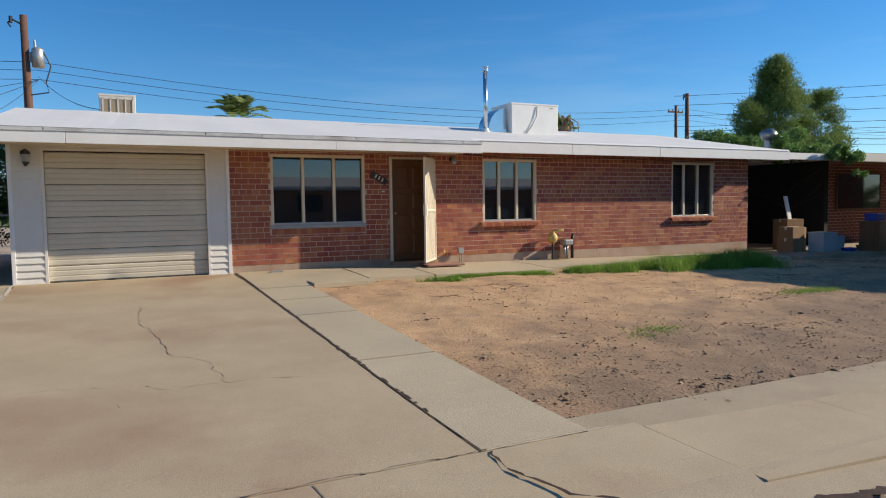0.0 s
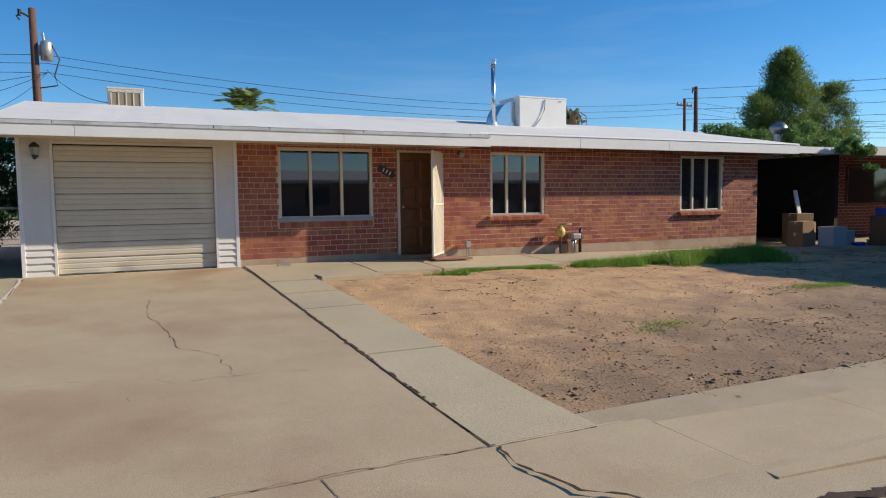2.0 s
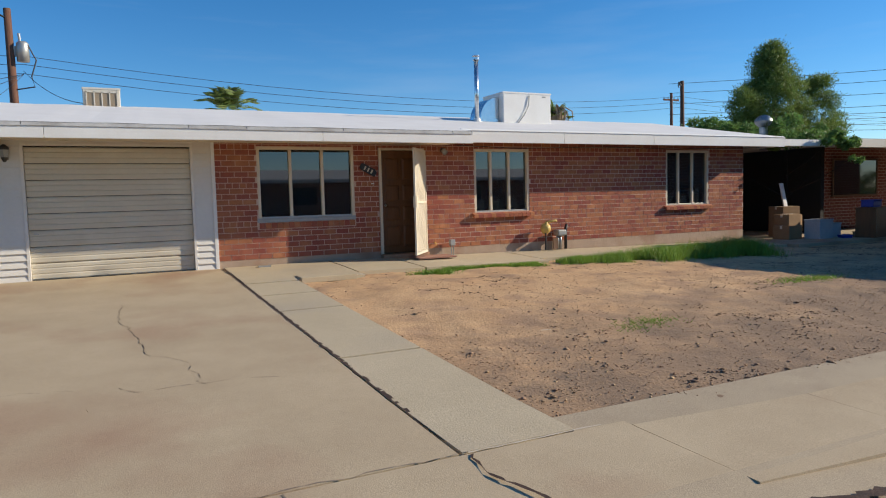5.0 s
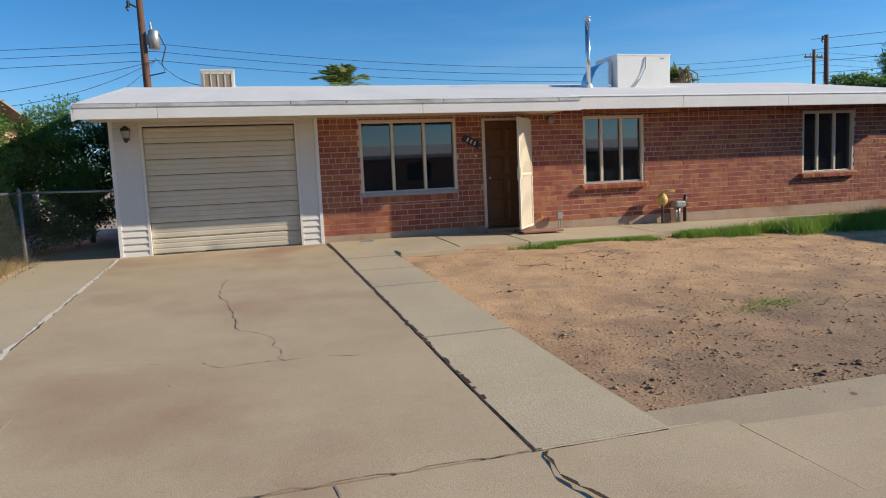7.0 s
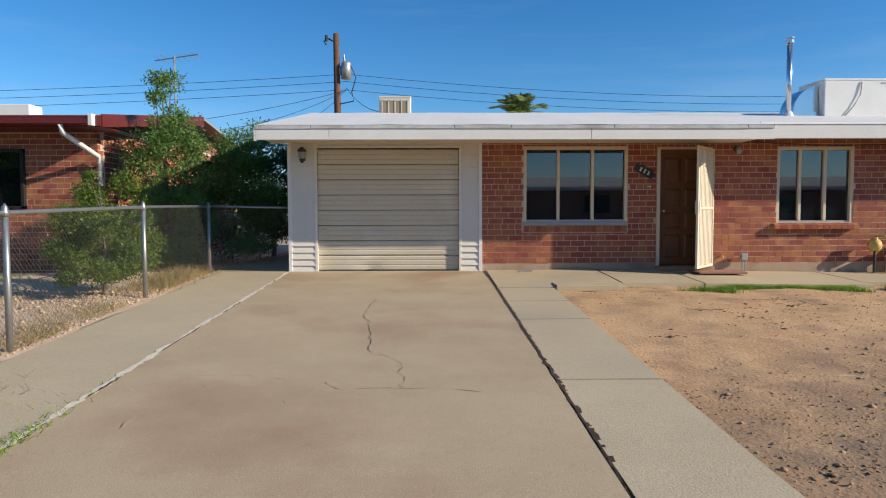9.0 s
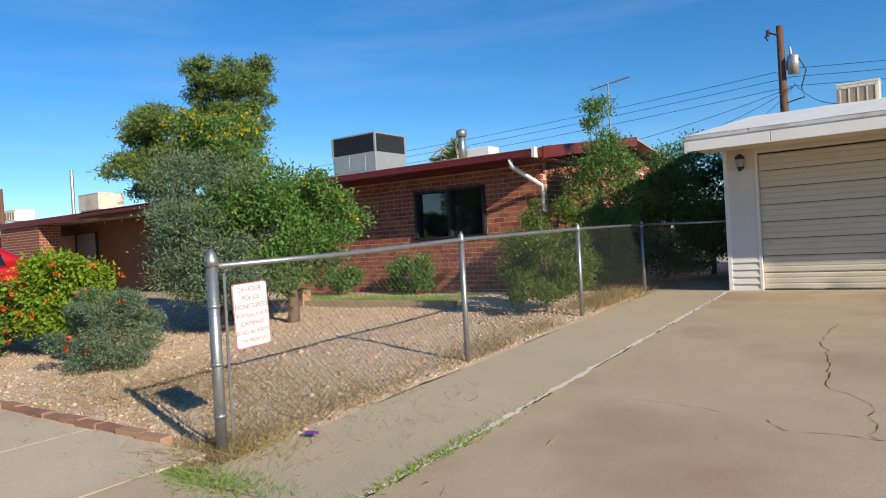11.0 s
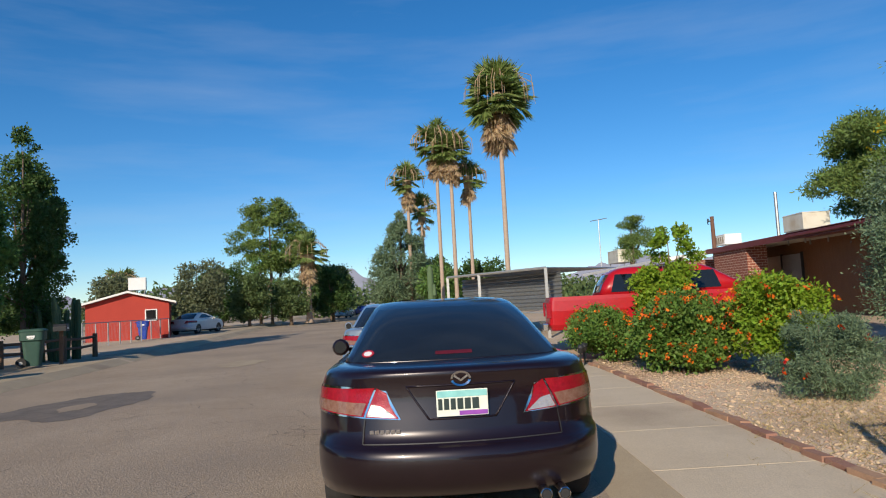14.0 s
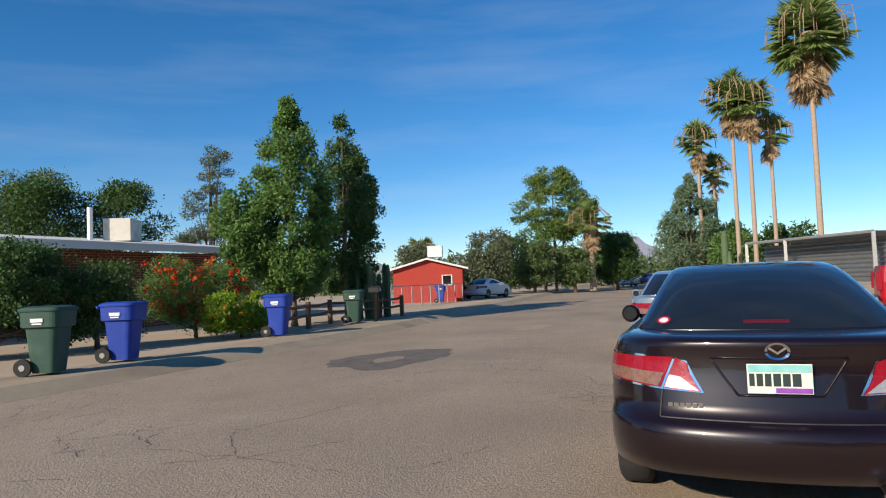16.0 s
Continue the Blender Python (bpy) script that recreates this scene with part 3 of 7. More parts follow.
def line(name, points, width, mat, label, lift=0.004, wob=0.3, seed=0, zfun=None):
    g = np.random.default_rng(seed)
    sh = Shape()
    dense = []
    for (ax, ay), (bx, by) in zip(points, points[1:]):
        n = max(2, int(math.hypot(bx - ax, by - ay) / 0.06))
        dense += [(ax + (bx - ax) * i / n, ay + (by - ay) * i / n) for i in range(n)]
    dense.append(points[-1])
    vs = []
    for i, (x, y) in enumerate(dense):
        j = min(i + 1, len(dense) - 1)
        k = max(i - 1, 0)
        dx, dy = dense[j][0] - dense[k][0], dense[j][1] - dense[k][1]
        ln = math.hypot(dx, dy) or 1
        w = width * g.uniform(1 - wob, 1 + wob) / 2
        ox, oy = g.normal() * width * wob * 0.4, g.normal() * width * wob * 0.4
        z = (zfun(x, y) if zfun else slope(y)) + lift
        vs += [(x - dy / ln * w + ox, y + dx / ln * w + oy, z), (x + dy / ln * w + ox, y - dx / ln * w + oy, z)]
    sh.add(vs, [(2 * i, 2 * i + 1, 2 * i + 3, 2 * i + 2) for i in range(len(dense) - 1)])
    return solo(name, sh, mat, label, "crack", "structure")


def jagged(points, amp, seed):
    g = np.random.default_rng(seed)
    out = []
    for (ax, ay), (bx, by) in zip(points, points[1:]):
        n = max(2, int(math.hypot(bx - ax, by - ay) / 0.11))
        out += [(ax + (bx - ax) * i / n + g.normal() * amp, ay + (by - ay) * i / n + g.normal() * amp) for i in range(n)]
    return out + [points[-1]]


line("joint_walk", [(3.43, -0.1), (3.478, -9.0)], 0.034, M_crack, "dark open joint between driveway and walkway", wob=0.35)
line("joint_apron", jagged([(0.0, -9.0), (3.44, -9.0)], 0.014, 2), 0.0045, M_jointmid, "rough joint between driveway and apron", wob=0.8, seed=4)
line("joint_walk_end", [(3.5, -9.01), (4.45, -9.01)], 0.014, M_jointlight, "pale joint at the end of the walkway", 0.006, wob=0.6, seed=5)
line("joint_kerb", jagged([(3.475, -9.0), (3.46, -9.3), (3.56, -9.75), (4.05, -10.2)], 0.01, 3), 0.018, M_crack, "dark broken crack towards the gutter", 0.012, wob=0.8, seed=6, zfun=lambda x, y: -0.336 if y > -9.92 else -0.345 - (-9.92 - y) * 0.17)
line("joint_gutter", jagged([(4.4, -10.24), (5.1, -10.36), (6.4, -10.42), (8.5, -10.4)], 0.02, 13), 0.05, M_crack, "broken dark joint along the gutter", 0.006, wob=0.8, seed=14, zfun=lambda x, y: -0.398)
line("joint_strip", [(0.075, -0.05), (0.075, -9.0)], 0.05, M_jointpale, "pale filled joint between driveway and side strip", 0.005, wob=0.5, seed=7)
for i_, (ya, yb) in enumerate(((-1.2, -2.0), (-3.3, -3.9), (-4.6, -5.6), (-6.4, -7.0), (-8.3, -9.0))):
    line("joint_strip_crack", jagged([(0.1, ya), (0.1, yb)], 0.008, 8 + i_), 0.012, M_crack, "thin dark crack along the driveway joint", 0.009, wob=0.9, seed=8 + i_)
line("apron_joint", [(2.42, -9.03), (2.5, -9.9)], 0.008, M_jointmid, "tooled joint across the apron", 0.008, wob=0.3, seed=9, zfun=lambda x, y: -0.335 - (-9.02 - y) * 0.02)
for i, pts in enumerate(([(1.78, -2.98), (1.74, -4.01), (1.84, -4.52), (1.92, -5.3), (1.94, -5.69), (2.24, -6.12), (2.26, -6.42), (2.28, -6.71), (2.32, -6.87)], [(1.7, -6.71), (1.82, -6.84), (2.05, -6.85), (2.33, -6.84), (2.6, -6.88), (2.87, -6.95)], [(0.69, -6.46), (1.03, -6.49), (1.39, -6.6)])):
    line("slab_crack", jagged(pts, 0.016, 20 + i), 0.0042 if i < 2 else 0.0022, M_crack, "thin wandering crack in the driveway", 0.003, wob=0.9, seed=30 + i)

M_crack2 = surf("road_crack_dark", (0.12, 0.095, 0.075), (0.17, 0.135, 0.105), 4, 0.95, 0.3, 50)
# tar snakes and alligator cracks of the road, and the dark patch
g = np.random.default_rng(11)
for i in range(95):
    x, y = g.uniform(-15, 2.5), g.uniform(-20.3, -12.4)
    a = g.uniform(0, math.pi)
    ln = g.uniform(0.5, 2.2)
    line("road_crack", jagged([(x, y), (x + math.cos(a) * ln * 0.5, y + math.sin(a) * ln * 0.4), (x + math.cos(a + 0.3) * ln, y + math.sin(a + 0.3) * ln)], 0.04, 50 + i), 0.0075, M_crack2, "thin crack in the worn asphalt", 0.003, wob=0.9, seed=60 + i, zfun=lambda x, y: -0.41)


def splat(cx, cy, rx, ry, z, seed):
    sh = Shape()
    n = 60
    vs = [(cx, cy, z)]
    for i in range(n):
        a = 2 * math.pi * i / n
        r = 1 + 0.35 * noise.noise((math.cos(a) * 1.6 + seed, math.sin(a) * 1.6, seed)) + 0.12 * noise.noise((math.cos(a) * 6 + seed, math.sin(a) * 6, 3))
        vs.append((cx + math.cos(a) * rx * r, cy + math.sin(a) * ry * r, z))
    return sh.add(vs, [(0, 1 + i, 1 + (i + 1) % n) for i in range(n)])


solo("road_patch", splat(-9.3, -17.6, 1.75, 0.95, -0.406, 3.0), M_patch, "dark oily stain on the asphalt", "stain", "structure")
solo("road_patch_core", splat(-9.1, -17.6, 0.5, 0.22, -0.402, 5.0), M_asphalt, "lighter worn spot within the oil stain", "stain", "structure")
solo("road_worn_spot", splat(-17.0, -17.2, 1.1, 0.55, -0.405, 8.0), M_sidewalk, "pale worn spot of the asphalt", "stain", "structure")

# front yard of bare dirt


def yard_height(x, y):
    e = min(1.0, max(0.0, (x - 4.25) / 0.3)) * min(1.0, max(0.0, (y - inner_edge(x)) / 0.3))
    return slope(y, x) - 0.035 + e * 0.03 * noise.noise((x * 1.1, y * 1.1, 0.5)) + e * 0.02 * noise.noise((x * 9, y * 9, 6.5)) * (1 if y < -6 else 0.4) + e * 0.018 * noise.noise((x * 4.5, y * 4.5, 2.5))


s = Shape()

def yard_point(u, v):
    x = 4.25 + u * 19
    y = (inner_edge(x) - 0.01) * (1 - v) - 1.37 * v
    return x, y, yard_height(x, y)


s.grid(yard_point, 180, 76)
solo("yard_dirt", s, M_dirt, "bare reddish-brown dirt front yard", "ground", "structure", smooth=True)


def scatter(name, label, n, sampler, size, mat, seed, flat=0.6):
    g2 = np.random.default_rng(seed)
    base = np.array([(1, 0, 0), (0, 1, 0), (-1, 0, 0), (0, -1, 0), (0, 0, 1), (0, 0, -1)], float)
    tri = np.array([(0, 1, 4), (1, 2, 4), (2, 3, 4), (3, 0, 4), (1, 0, 5), (2, 1, 5), (3, 2, 5), (0, 3, 5)])
    pts = np.array([sampler(g2) for _ in range(n)])
    sz = size * g2.lognormal(0, 0.5, n)
    v = base[None] * sz[:, None, None] * g2.uniform(0.6, 1.3, (n, 6, 1))
    ang = g2.uniform(0, 6.28, n)
    c_, s_ = np.cos(ang)[:, None], np.sin(ang)[:, None]
    v = np.stack([v[..., 0] * c_ - v[..., 1] * s_, v[..., 0] * s_ + v[..., 1] * c_, v[..., 2] * flat], -1) + pts[:, None]
    q = (tri[None] + (np.arange(n) * 6)[:, None, None]).reshape(-1, 3)
    return tagged(new(name, raw_mesh(name, v.reshape(-1, 3), q, mat)), label, "stones", kind="stuff")


def on_yard(g2):
    while True:
        x, y = g2.uniform(4.3, 20), g2.uniform(-8.9, -1.6)
        if noise.noise((x * 0.5, y * 0.5, 9.0)) + (0.75 if y < -6.8 else 0.0) > g2.uniform(-0.45, 1.0):
            return x, y, yard_height(x, y) + 0.003


scatter("dirt_clods", "loose clods of brown dirt on the bare yard", 18000, on_yard, 0.0062, M_clod, 1)


def in_litter(g2):
    while True:
        x, y = g2.uniform(4.3, 20), g2.uniform(-9.0, -1.7)
        wet = noise.noise((x * 0.9, y * 2.6, 4.0)) + 0.5 * noise.noise((x * 3.1, y * 6.0, 1.0)) + 0.12 * max(0.0, -6.6 - y) + 0.04 * max(0.0, x - 8)
        if wet > 0.5 + g2.uniform(-0.12, 0.25):
            return x, y, yard_height(x, y) + 0.002


M_litter = surf("dark_plant_litter", (0.17, 0.105, 0.066), (0.26, 0.165, 0.10), 6, 0.97, 0.4, 60, each="island")
scatter("plant_litter", "dark crumbled plant litter strewn over the dirt", 12000, in_litter, 0.010, M_litter, 3, 0.3)

# neighbour's gravel yard
s = Shape()


def gravel_height(x, y):
    q = y + bend(x)
    return slope(q) - 0.03 + 0.03 * noise.noise((x * 0.7, y * 0.7, 4)) + 0.01 * noise.noise((x * 5, y * 5, 4))


s.grid(lambda u, v: (-12.5 + u * 11.3, -8.6 - bend(-12.5 + u * 11.3) + v * 9.0, gravel_height(-12.5 + u * 11.3, -8.6 - bend(-12.5 + u * 11.3) + v * 9.0)), 110, 90)
solo("gravel_yard", s, M_gravel, "pinkish-brown gravel front yard of the neighbour", "ground", "structure", smooth=True)


def on_gravel(g2):
    while True:
        x, y = g2.uniform(-11.5, -1.25), g2.uniform(-8.5, -1.8)
        if noise.noise((x * 0.6, y * 0.6, 2.0)) > g2.uniform(-0.7, 0.4):
            return x, y, gravel_height(x, y) + 0.004


scatter("gravel", "loose pinkish-brown gravel stones", 26000, on_gravel, 0.0125, M_pebble, 2)
edging = thing("brick_edging", "row of flat red bricks edging the gravel yard", "edging", kind="structure")
bm_ = Shape().box(-0.14, -0.05, -0.05, 0.14, 0.05, 0.05).mesh("brick", M_edgebrick)
g = np.random.default_rng(5)
for i in range(36):
    x = -2.15 - i * 0.295
    e = new("brick", bm_)
    e.parent = edging
    e.matrix_basis = pose(x, -8.57 - bend(x) + g.normal() * 0.012, -0.338 + g.normal() * 0.008, g.normal() * 2, g.normal() * 2, 3 + g.normal() * 2.5)
low_wall = solo("planter_kerb", Shape().box(-9.3, -2.02, -0.12, -3.9, -1.9, 0.02), M_sidewalk, "low concrete kerb before the neighbour's flower bed", "kerb", bevel=0.01)
solo("planter_pillar", Shape().box(-7.75, -2.05, -0.12, -7.5, -1.82, 0.26), M_edgebrick, "short brick pillar at the planter's end", "pillar", bevel=0.008)

# ---- the brick house ----
W1, W2, W3 = (4.11, 5.92, 0.85, 2.14), (8.53, 9.88, 0.82, 2.13), (13.81, 15.22, 0.82, 2.14)
DOOR, GARAGE = (6.42, 7.40, 0.06, 2.13), (0.545, 2.995, -0.02, 2.12)
HX0, HX1, HY1 = 0.07, 16.46, 8.6
house_wall = solo("wall_front", with_openings(Shape(), 3.37, HX1, 0.13, 2.42, 0.005, 0.24, [W1, W2, W3, DOOR]), M_mortar, "red brick front wall of the house with pale mortar", "wall", "structure")
solo("wall_base", with_openings(Shape(), 3.37, HX1, -0.2, 0.13, 0.004, 0.24, [DOOR]), M_stucco, "stained stucco strip at the foot of the wall", "wall", "structure")
solo("wall_garage", with_openings(Shape(), HX0, 3.37, -0.2, 2.42, 0.03, 0.2, [GARAGE]), M_siding, "garage front wall behind white siding", "wall", "structure")
solo("wall_left", Shape().box(HX0, 0.2, -0.2, HX0 + 0.2, HY1, 2.5), M_siding, "white side wall of the garage", "wall", "structure")
solo("wall_right", Shape().box(HX1 - 0.22, 0.24, -0.2, HX1, HY1, 2.5), M_farbrick, "brick side wall by the carport", "wall", "structure")
solo("wall_back", Shape().box(HX0, HY1, -0.2, HX1, HY1 + 0.2, 2.5), M_brickj, "brick back wall of the house", "wall", "structure")
# room surfaces near-black: the gloom indoors comes from their colour
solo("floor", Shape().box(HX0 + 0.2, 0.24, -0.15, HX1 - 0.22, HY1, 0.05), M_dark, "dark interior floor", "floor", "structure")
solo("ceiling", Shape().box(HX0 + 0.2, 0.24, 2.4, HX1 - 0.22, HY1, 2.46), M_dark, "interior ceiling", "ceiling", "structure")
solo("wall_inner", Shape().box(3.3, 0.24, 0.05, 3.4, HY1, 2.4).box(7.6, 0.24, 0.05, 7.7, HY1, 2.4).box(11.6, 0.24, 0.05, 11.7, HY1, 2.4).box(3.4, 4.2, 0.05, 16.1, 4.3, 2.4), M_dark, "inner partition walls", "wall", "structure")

# roof: two white coated slopes with a deep fascia, farther forward over the garage and porch


def roof_z(y):
    return 2.45 + 0.18 * (y + 0.7) if y <= 4.0 else 2.45 + 0.18 * 4.7 - 0.18 * (y - 4.0)


roof = thing("roof", "low white coated gable roof with deep white fascia", "roof", kind="structure")
STEP, RX0, RX1 = 7.88, -0.2, 17.08
s = Shape()
for a, b, front in ((RX0, STEP, -1.15), (STEP, RX1, -0.7)):
    for y0, y1 in ((front, 4.0), (4.0, 9.3)):
        n = 24
        for i in range(n):
            xa, xb = a + (b - a) * i / n, a + (b - a) * (i + 1) / n
            w = [0.012 * noise.noise((xx * 1.3, yy, 1.0)) for xx, yy in ((xa, y0), (xb, y0), (xb, y1), (xa, y1))]
            s.add([(xa, y0, roof_z(y0) + w[0]), (xb, y0, roof_z(y0) + w[1]), (xb, y1, roof_z(y1) + w[2]), (xa, y1, roof_z(y1) + w[3])], [(0, 1, 2, 3)])
        s.add([(a, y0, roof_z(y0) - 0.1), (b, y0, roof_z(y0) - 0.1), (b, y1, roof_z(y1) - 0.1), (a, y1, roof_z(y1) - 0.1)], [(0, 3, 2, 1)])
        s.add([(a, y0, roof_z(y0) - 0.1), (a, y1, roof_z(y1) - 0.1), (a, y1, roof_z(y1)), (a, y0, roof_z(y0))], [(0, 1, 2, 3)])
        s.add([(b, y0, roof_z(y0) - 0.1), (b, y1, roof_z(y1) - 0.1), (b, y1, roof_z(y1)), (b, y0, roof_z(y0))], [(0, 1, 2, 3)])
part("roof_sheet", s, M_roof, roof)


def fascia(x0, x1, y, zb, zt):
    part("fascia_board", Shape().box(x0, y, zb, x1, y + 0.03, zt), M_white, roof, bevel=0.004)


for a, b in ((-0.2, 0.93), (0.936, 5.0), (5.006, STEP)):
    fascia(a, b, -1.17, 2.14, 2.325)
for a, b in ((STEP + 0.004, 10.3), (10.306, 12.75), (12.756, RX1)):
    fascia(a, b, -0.72, 2.2, 2.44)
g = np.random.default_rng(3)
x = RX0
while x < STEP - 0.05:
    w = min(g.uniform(0.7, 2.6), STEP - x)
    part("drip_edge", Shape().prism([(-1.185, 2.305 + g.uniform(0, 0.012)), (-1.14, 2.372), (-1.10, 2.378), (-1.14, 2.31)], "x", x, x + w - 0.012), M_drip, roof, "grey worn metal drip edge")
    x += w
while x < RX1 - 0.05:
    w = min(g.uniform(1.2, 3.2), RX1 - x)
    part("drip_edge", Shape().prism([(-0.735, 2.43), (-0.70, 2.462), (-0.66, 2.468), (-0.69, 2.43)], "x", x, x + w - 0.01), M_white, roof)
    x += w
for xs in (RX0 - 0.02, RX1 - 0.01):
    fr = -1.17 if xs < 1 else -0.72
    part("rake_board", Shape().add([(xs, fr, 2.118 if xs < 1 else 2.225), (xs + 0.03, fr, 2.118 if xs < 1 else 2.225), (xs + 0.03, 4.0, 3.08), (xs, 4.0, 3.08), (xs, fr, 2.32 if xs < 1 else 2.44), (xs + 0.03, fr, 2.32 if xs < 1 else 2.44), (xs + 0.03, 4.0, 3.28), (xs, 4.0, 3.28)],
         [(0, 1, 2, 3), (4, 5, 6, 7), (0, 1, 5, 4), (1, 2, 6, 5), (2, 3, 7, 6), (3, 0, 4, 7)]), M_white, roof)
part("soffit", Shape().box(RX0, -1.14, 2.2, STEP, 0.0, 2.215).box(STEP, -0.69, 2.27, RX1, 0.0, 2.285), M_cream, roof, "cream painted soffit")
solo("eave_cable", Shape().tube([(8.1, -0.03, 2.2), (9.6, -0.03, 2.15), (12, -0.03, 2.2), (14, -0.03, 2.17), (16.9, -0.1, 2.22)], 0.008, 5), M_black, "thin dark cable sagging under the eave", "cable")

# windows: cream outer frame, aluminium mullions, dark panes


def window(x0, x1, z0, z1, splits, sill, label, panes_label=""):
    w = thing("window", label, "window", kind="structure")
    t = 0.052
    for nm, b in (("head", (x0, 0.008, z1 - t, x1, 0.11, z1)), ("jamb", (x0, 0.008, z0, x0 + t, 0.11, z1 - t)), ("jamb", (x1 - t, 0.008, z0, x1, 0.11, z1 - t)), ("sill_bar", (x0 + t, 0.035, z0, x1 - t, 0.11, z0 + 0.03))):
        part(nm, Shape().box(*b), M_cream if nm != "sill_bar" else M_alu, w, bevel=0.004)
    edges_ = [x0 + t] + [x0 + (x1 - x0) * k for k in splits] + [x1 - t]
    for k in splits:
        xm = x0 + (x1 - x0) * k
        part("mullion", Shape().box(xm - 0.026, 0.03, z0 + 0.03, xm + 0.026, 0.1, z1 - t), M_cream, w, bevel=0.004)
    for i, (a, b) in enumerate(zip(edges_, edges_[1:])):
        o = part("pane", Shape().box(a, 0.075 + 0.006 * (i % 2), z0 + 0.03, b, 0.080 + 0.006 * (i % 2), z1 - t), M_glass, w)
        o.visible_shadow = False
    if sill:
        n = int((x1 - x0 + 0.14) / 0.105)
        for i in range(n):
            a = x0 - 0.07 + (x1 - x0 + 0.14) * i / n
            sh = Shape().prism([(-0.10, z0 - 0.115), (0.03, z0 - 0.075), (0.03, z0 - 0.005), (-0.10, z0 - 0.045)], "x", a + 0.004, a + (x1 - x0 + 0.14) / n - 0.004)
            part("sill_brick", sh, M_brick, w)
    return w


win1 = window(*W1, (0.335, 0.665), False, "wide three-pane window with cream wooden frame")
win2 = window(*W2, (0.31, 0.64), True, "three-pane aluminium window with cream frame and brick sill")
win3 = window(*W3, (0.31, 0.64), True, "three-pane aluminium window with cream frame and brick sill")
part("lower_board", Shape().box(4.08, -0.004, 0.775, 5.93, 0.03, 0.848), M_greymetal, win1, "grey weathered sill board", bevel=0.004)
for i in range(17):
    a = 4.11 + i * 0.106
    part("soldier_brick", Shape().box(a + 0.004, -0.012, 0.665, a + 0.102, 0.03, 0.77), M_brick, win1)
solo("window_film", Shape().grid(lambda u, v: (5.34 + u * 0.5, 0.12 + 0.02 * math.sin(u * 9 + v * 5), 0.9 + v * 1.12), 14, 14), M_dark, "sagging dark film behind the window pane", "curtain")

# front door of stained wood with six raised panels
d = thing("door_front", "closed brown stained wooden front door with raised panels", "door", kind="structure")
part("door_leaf", Shape().box(6.50, 0.10, 0.08, 7.33, 0.145, 2.09), M_wood, d)
for zz in ((0.2, 0.62), (0.72, 1.0), (1.1, 1.42), (1.52, 1.95)):
    for a in (6.58, 6.95):
        part("raised_panel", Shape().add(
            [(a, 0.1, zz[0]), (a + 0.3, 0.1, zz[0]), (a + 0.3, 0.1, zz[1]), (a, 0.1, zz[1]), (a + 0.035, 0.08, zz[0] + 0.035), (a + 0.265, 0.08, zz[0] + 0.035), (a + 0.265, 0.08, zz[1] - 0.035), (a + 0.035, 0.08, zz[1] - 0.035)],
            [(4, 5, 6, 7), (0, 1, 5, 4), (1, 2, 6, 5), (2, 3, 7, 6), (3, 0, 4, 7)]), M_wood, d)
part("door_frame", Shape().box(6.425, -0.012, 0.07, 6.485, 0.2, 2.13).box(7.345, -0.012, 0.07, 7.395, 0.2, 2.13).box(6.485, 0.02, 2.095, 7.345, 0.2, 2.13), M_cream, d, "cream door frame", bevel=0.004)
part("threshold", Shape().box(6.42, -0.16, -0.05, 7.4, 0.2, 0.065), M_edgebrick, d, "red painted threshold step", bevel=0.008)
part("door_knob", Shape().tube([(6.57, 0.1, 1.02), (6.57, 0.04, 1.02)], [0.014, 0.03], 10), M_chrome, d, smooth=True)

# security gate standing open
gate = thing("security_gate", "cream painted steel security gate standing open", "gate", at=(7.40, -0.03, 0.07), turn=-128.0)
for b in ((0, -0.018, 0, 0.04, 0.018, 2.02), (0.86, -0.018, 0, 0.9, 0.018, 2.02), (0.04, -0.018, 0, 0.86, 0.018, 0.04), (0.04, -0.018, 1.98, 0.86, 0.018, 2.02), (0.04, -0.018, 0.98, 0.86, 0.018, 1.02)):
    part("gate_frame", Shape().box(*b), M_gate, gate, bevel=0.003)
for i in range(11):
    xx = 0.075 + i * 0.075
    part("bar", Shape().box(xx - 0.011, -0.009, 0.04, xx + 0.011, 0.009, 1.98), M_gate, gate)
part("mesh_panel", Shape().box(0.035, -0.0015, 0.035, 0.865, 0.0015, 1.985), M_gate, gate, "cream perforated steel sheet behind the bars")
part("lock", Shape().box(0.78, -0.04, 0.9, 0.87, 0.03, 1.12), M_gate, gate)
part("handle", Shape().tube([(0.83, -0.03, 1.0), (0.83, -0.07, 1.0), (0.76, -0.075, 1.0)], 0.012, 8).tube([(0.83, -0.03, 1.08), (0.83, -0.05, 1.08)], 0.025, 10), M_black, gate, "black lever handle", smooth=True)

# garage front: lap siding and a sectional door
sd = thing("siding", "white vinyl lap siding beside the garage door", "siding", kind="structure")
for a, b in ((HX0, 0.505), (3.035, 3.35)):
    z = -0.01
    while z < 2.2:
        part("siding_board", Shape().prism([(-0.024, z), (0.028, z), (0.028, min(z + 0.115, 2.21)), (0.006, min(z + 0.115, 2.21))], "x", a, b), M_siding, sd)
        z += 0.112
part("siding_board", Shape().box(0.505, 0.0, 2.125, 3.035, 0.028, 2.21), M_siding, sd)
for a, b, z0, z1 in ((HX0 - 0.02, HX0 + 0.04, -0.02, 2.21), (3.33, 3.39, -0.02, 2.21)):
    part("corner_trim", Shape().box(a, -0.026, z0, b, 0.02, z1), M_white, sd, bevel=0.004)
gd = thing("door_garage", "closed cream sectional garage door, bottom panel dented", "garage door", kind="structure")
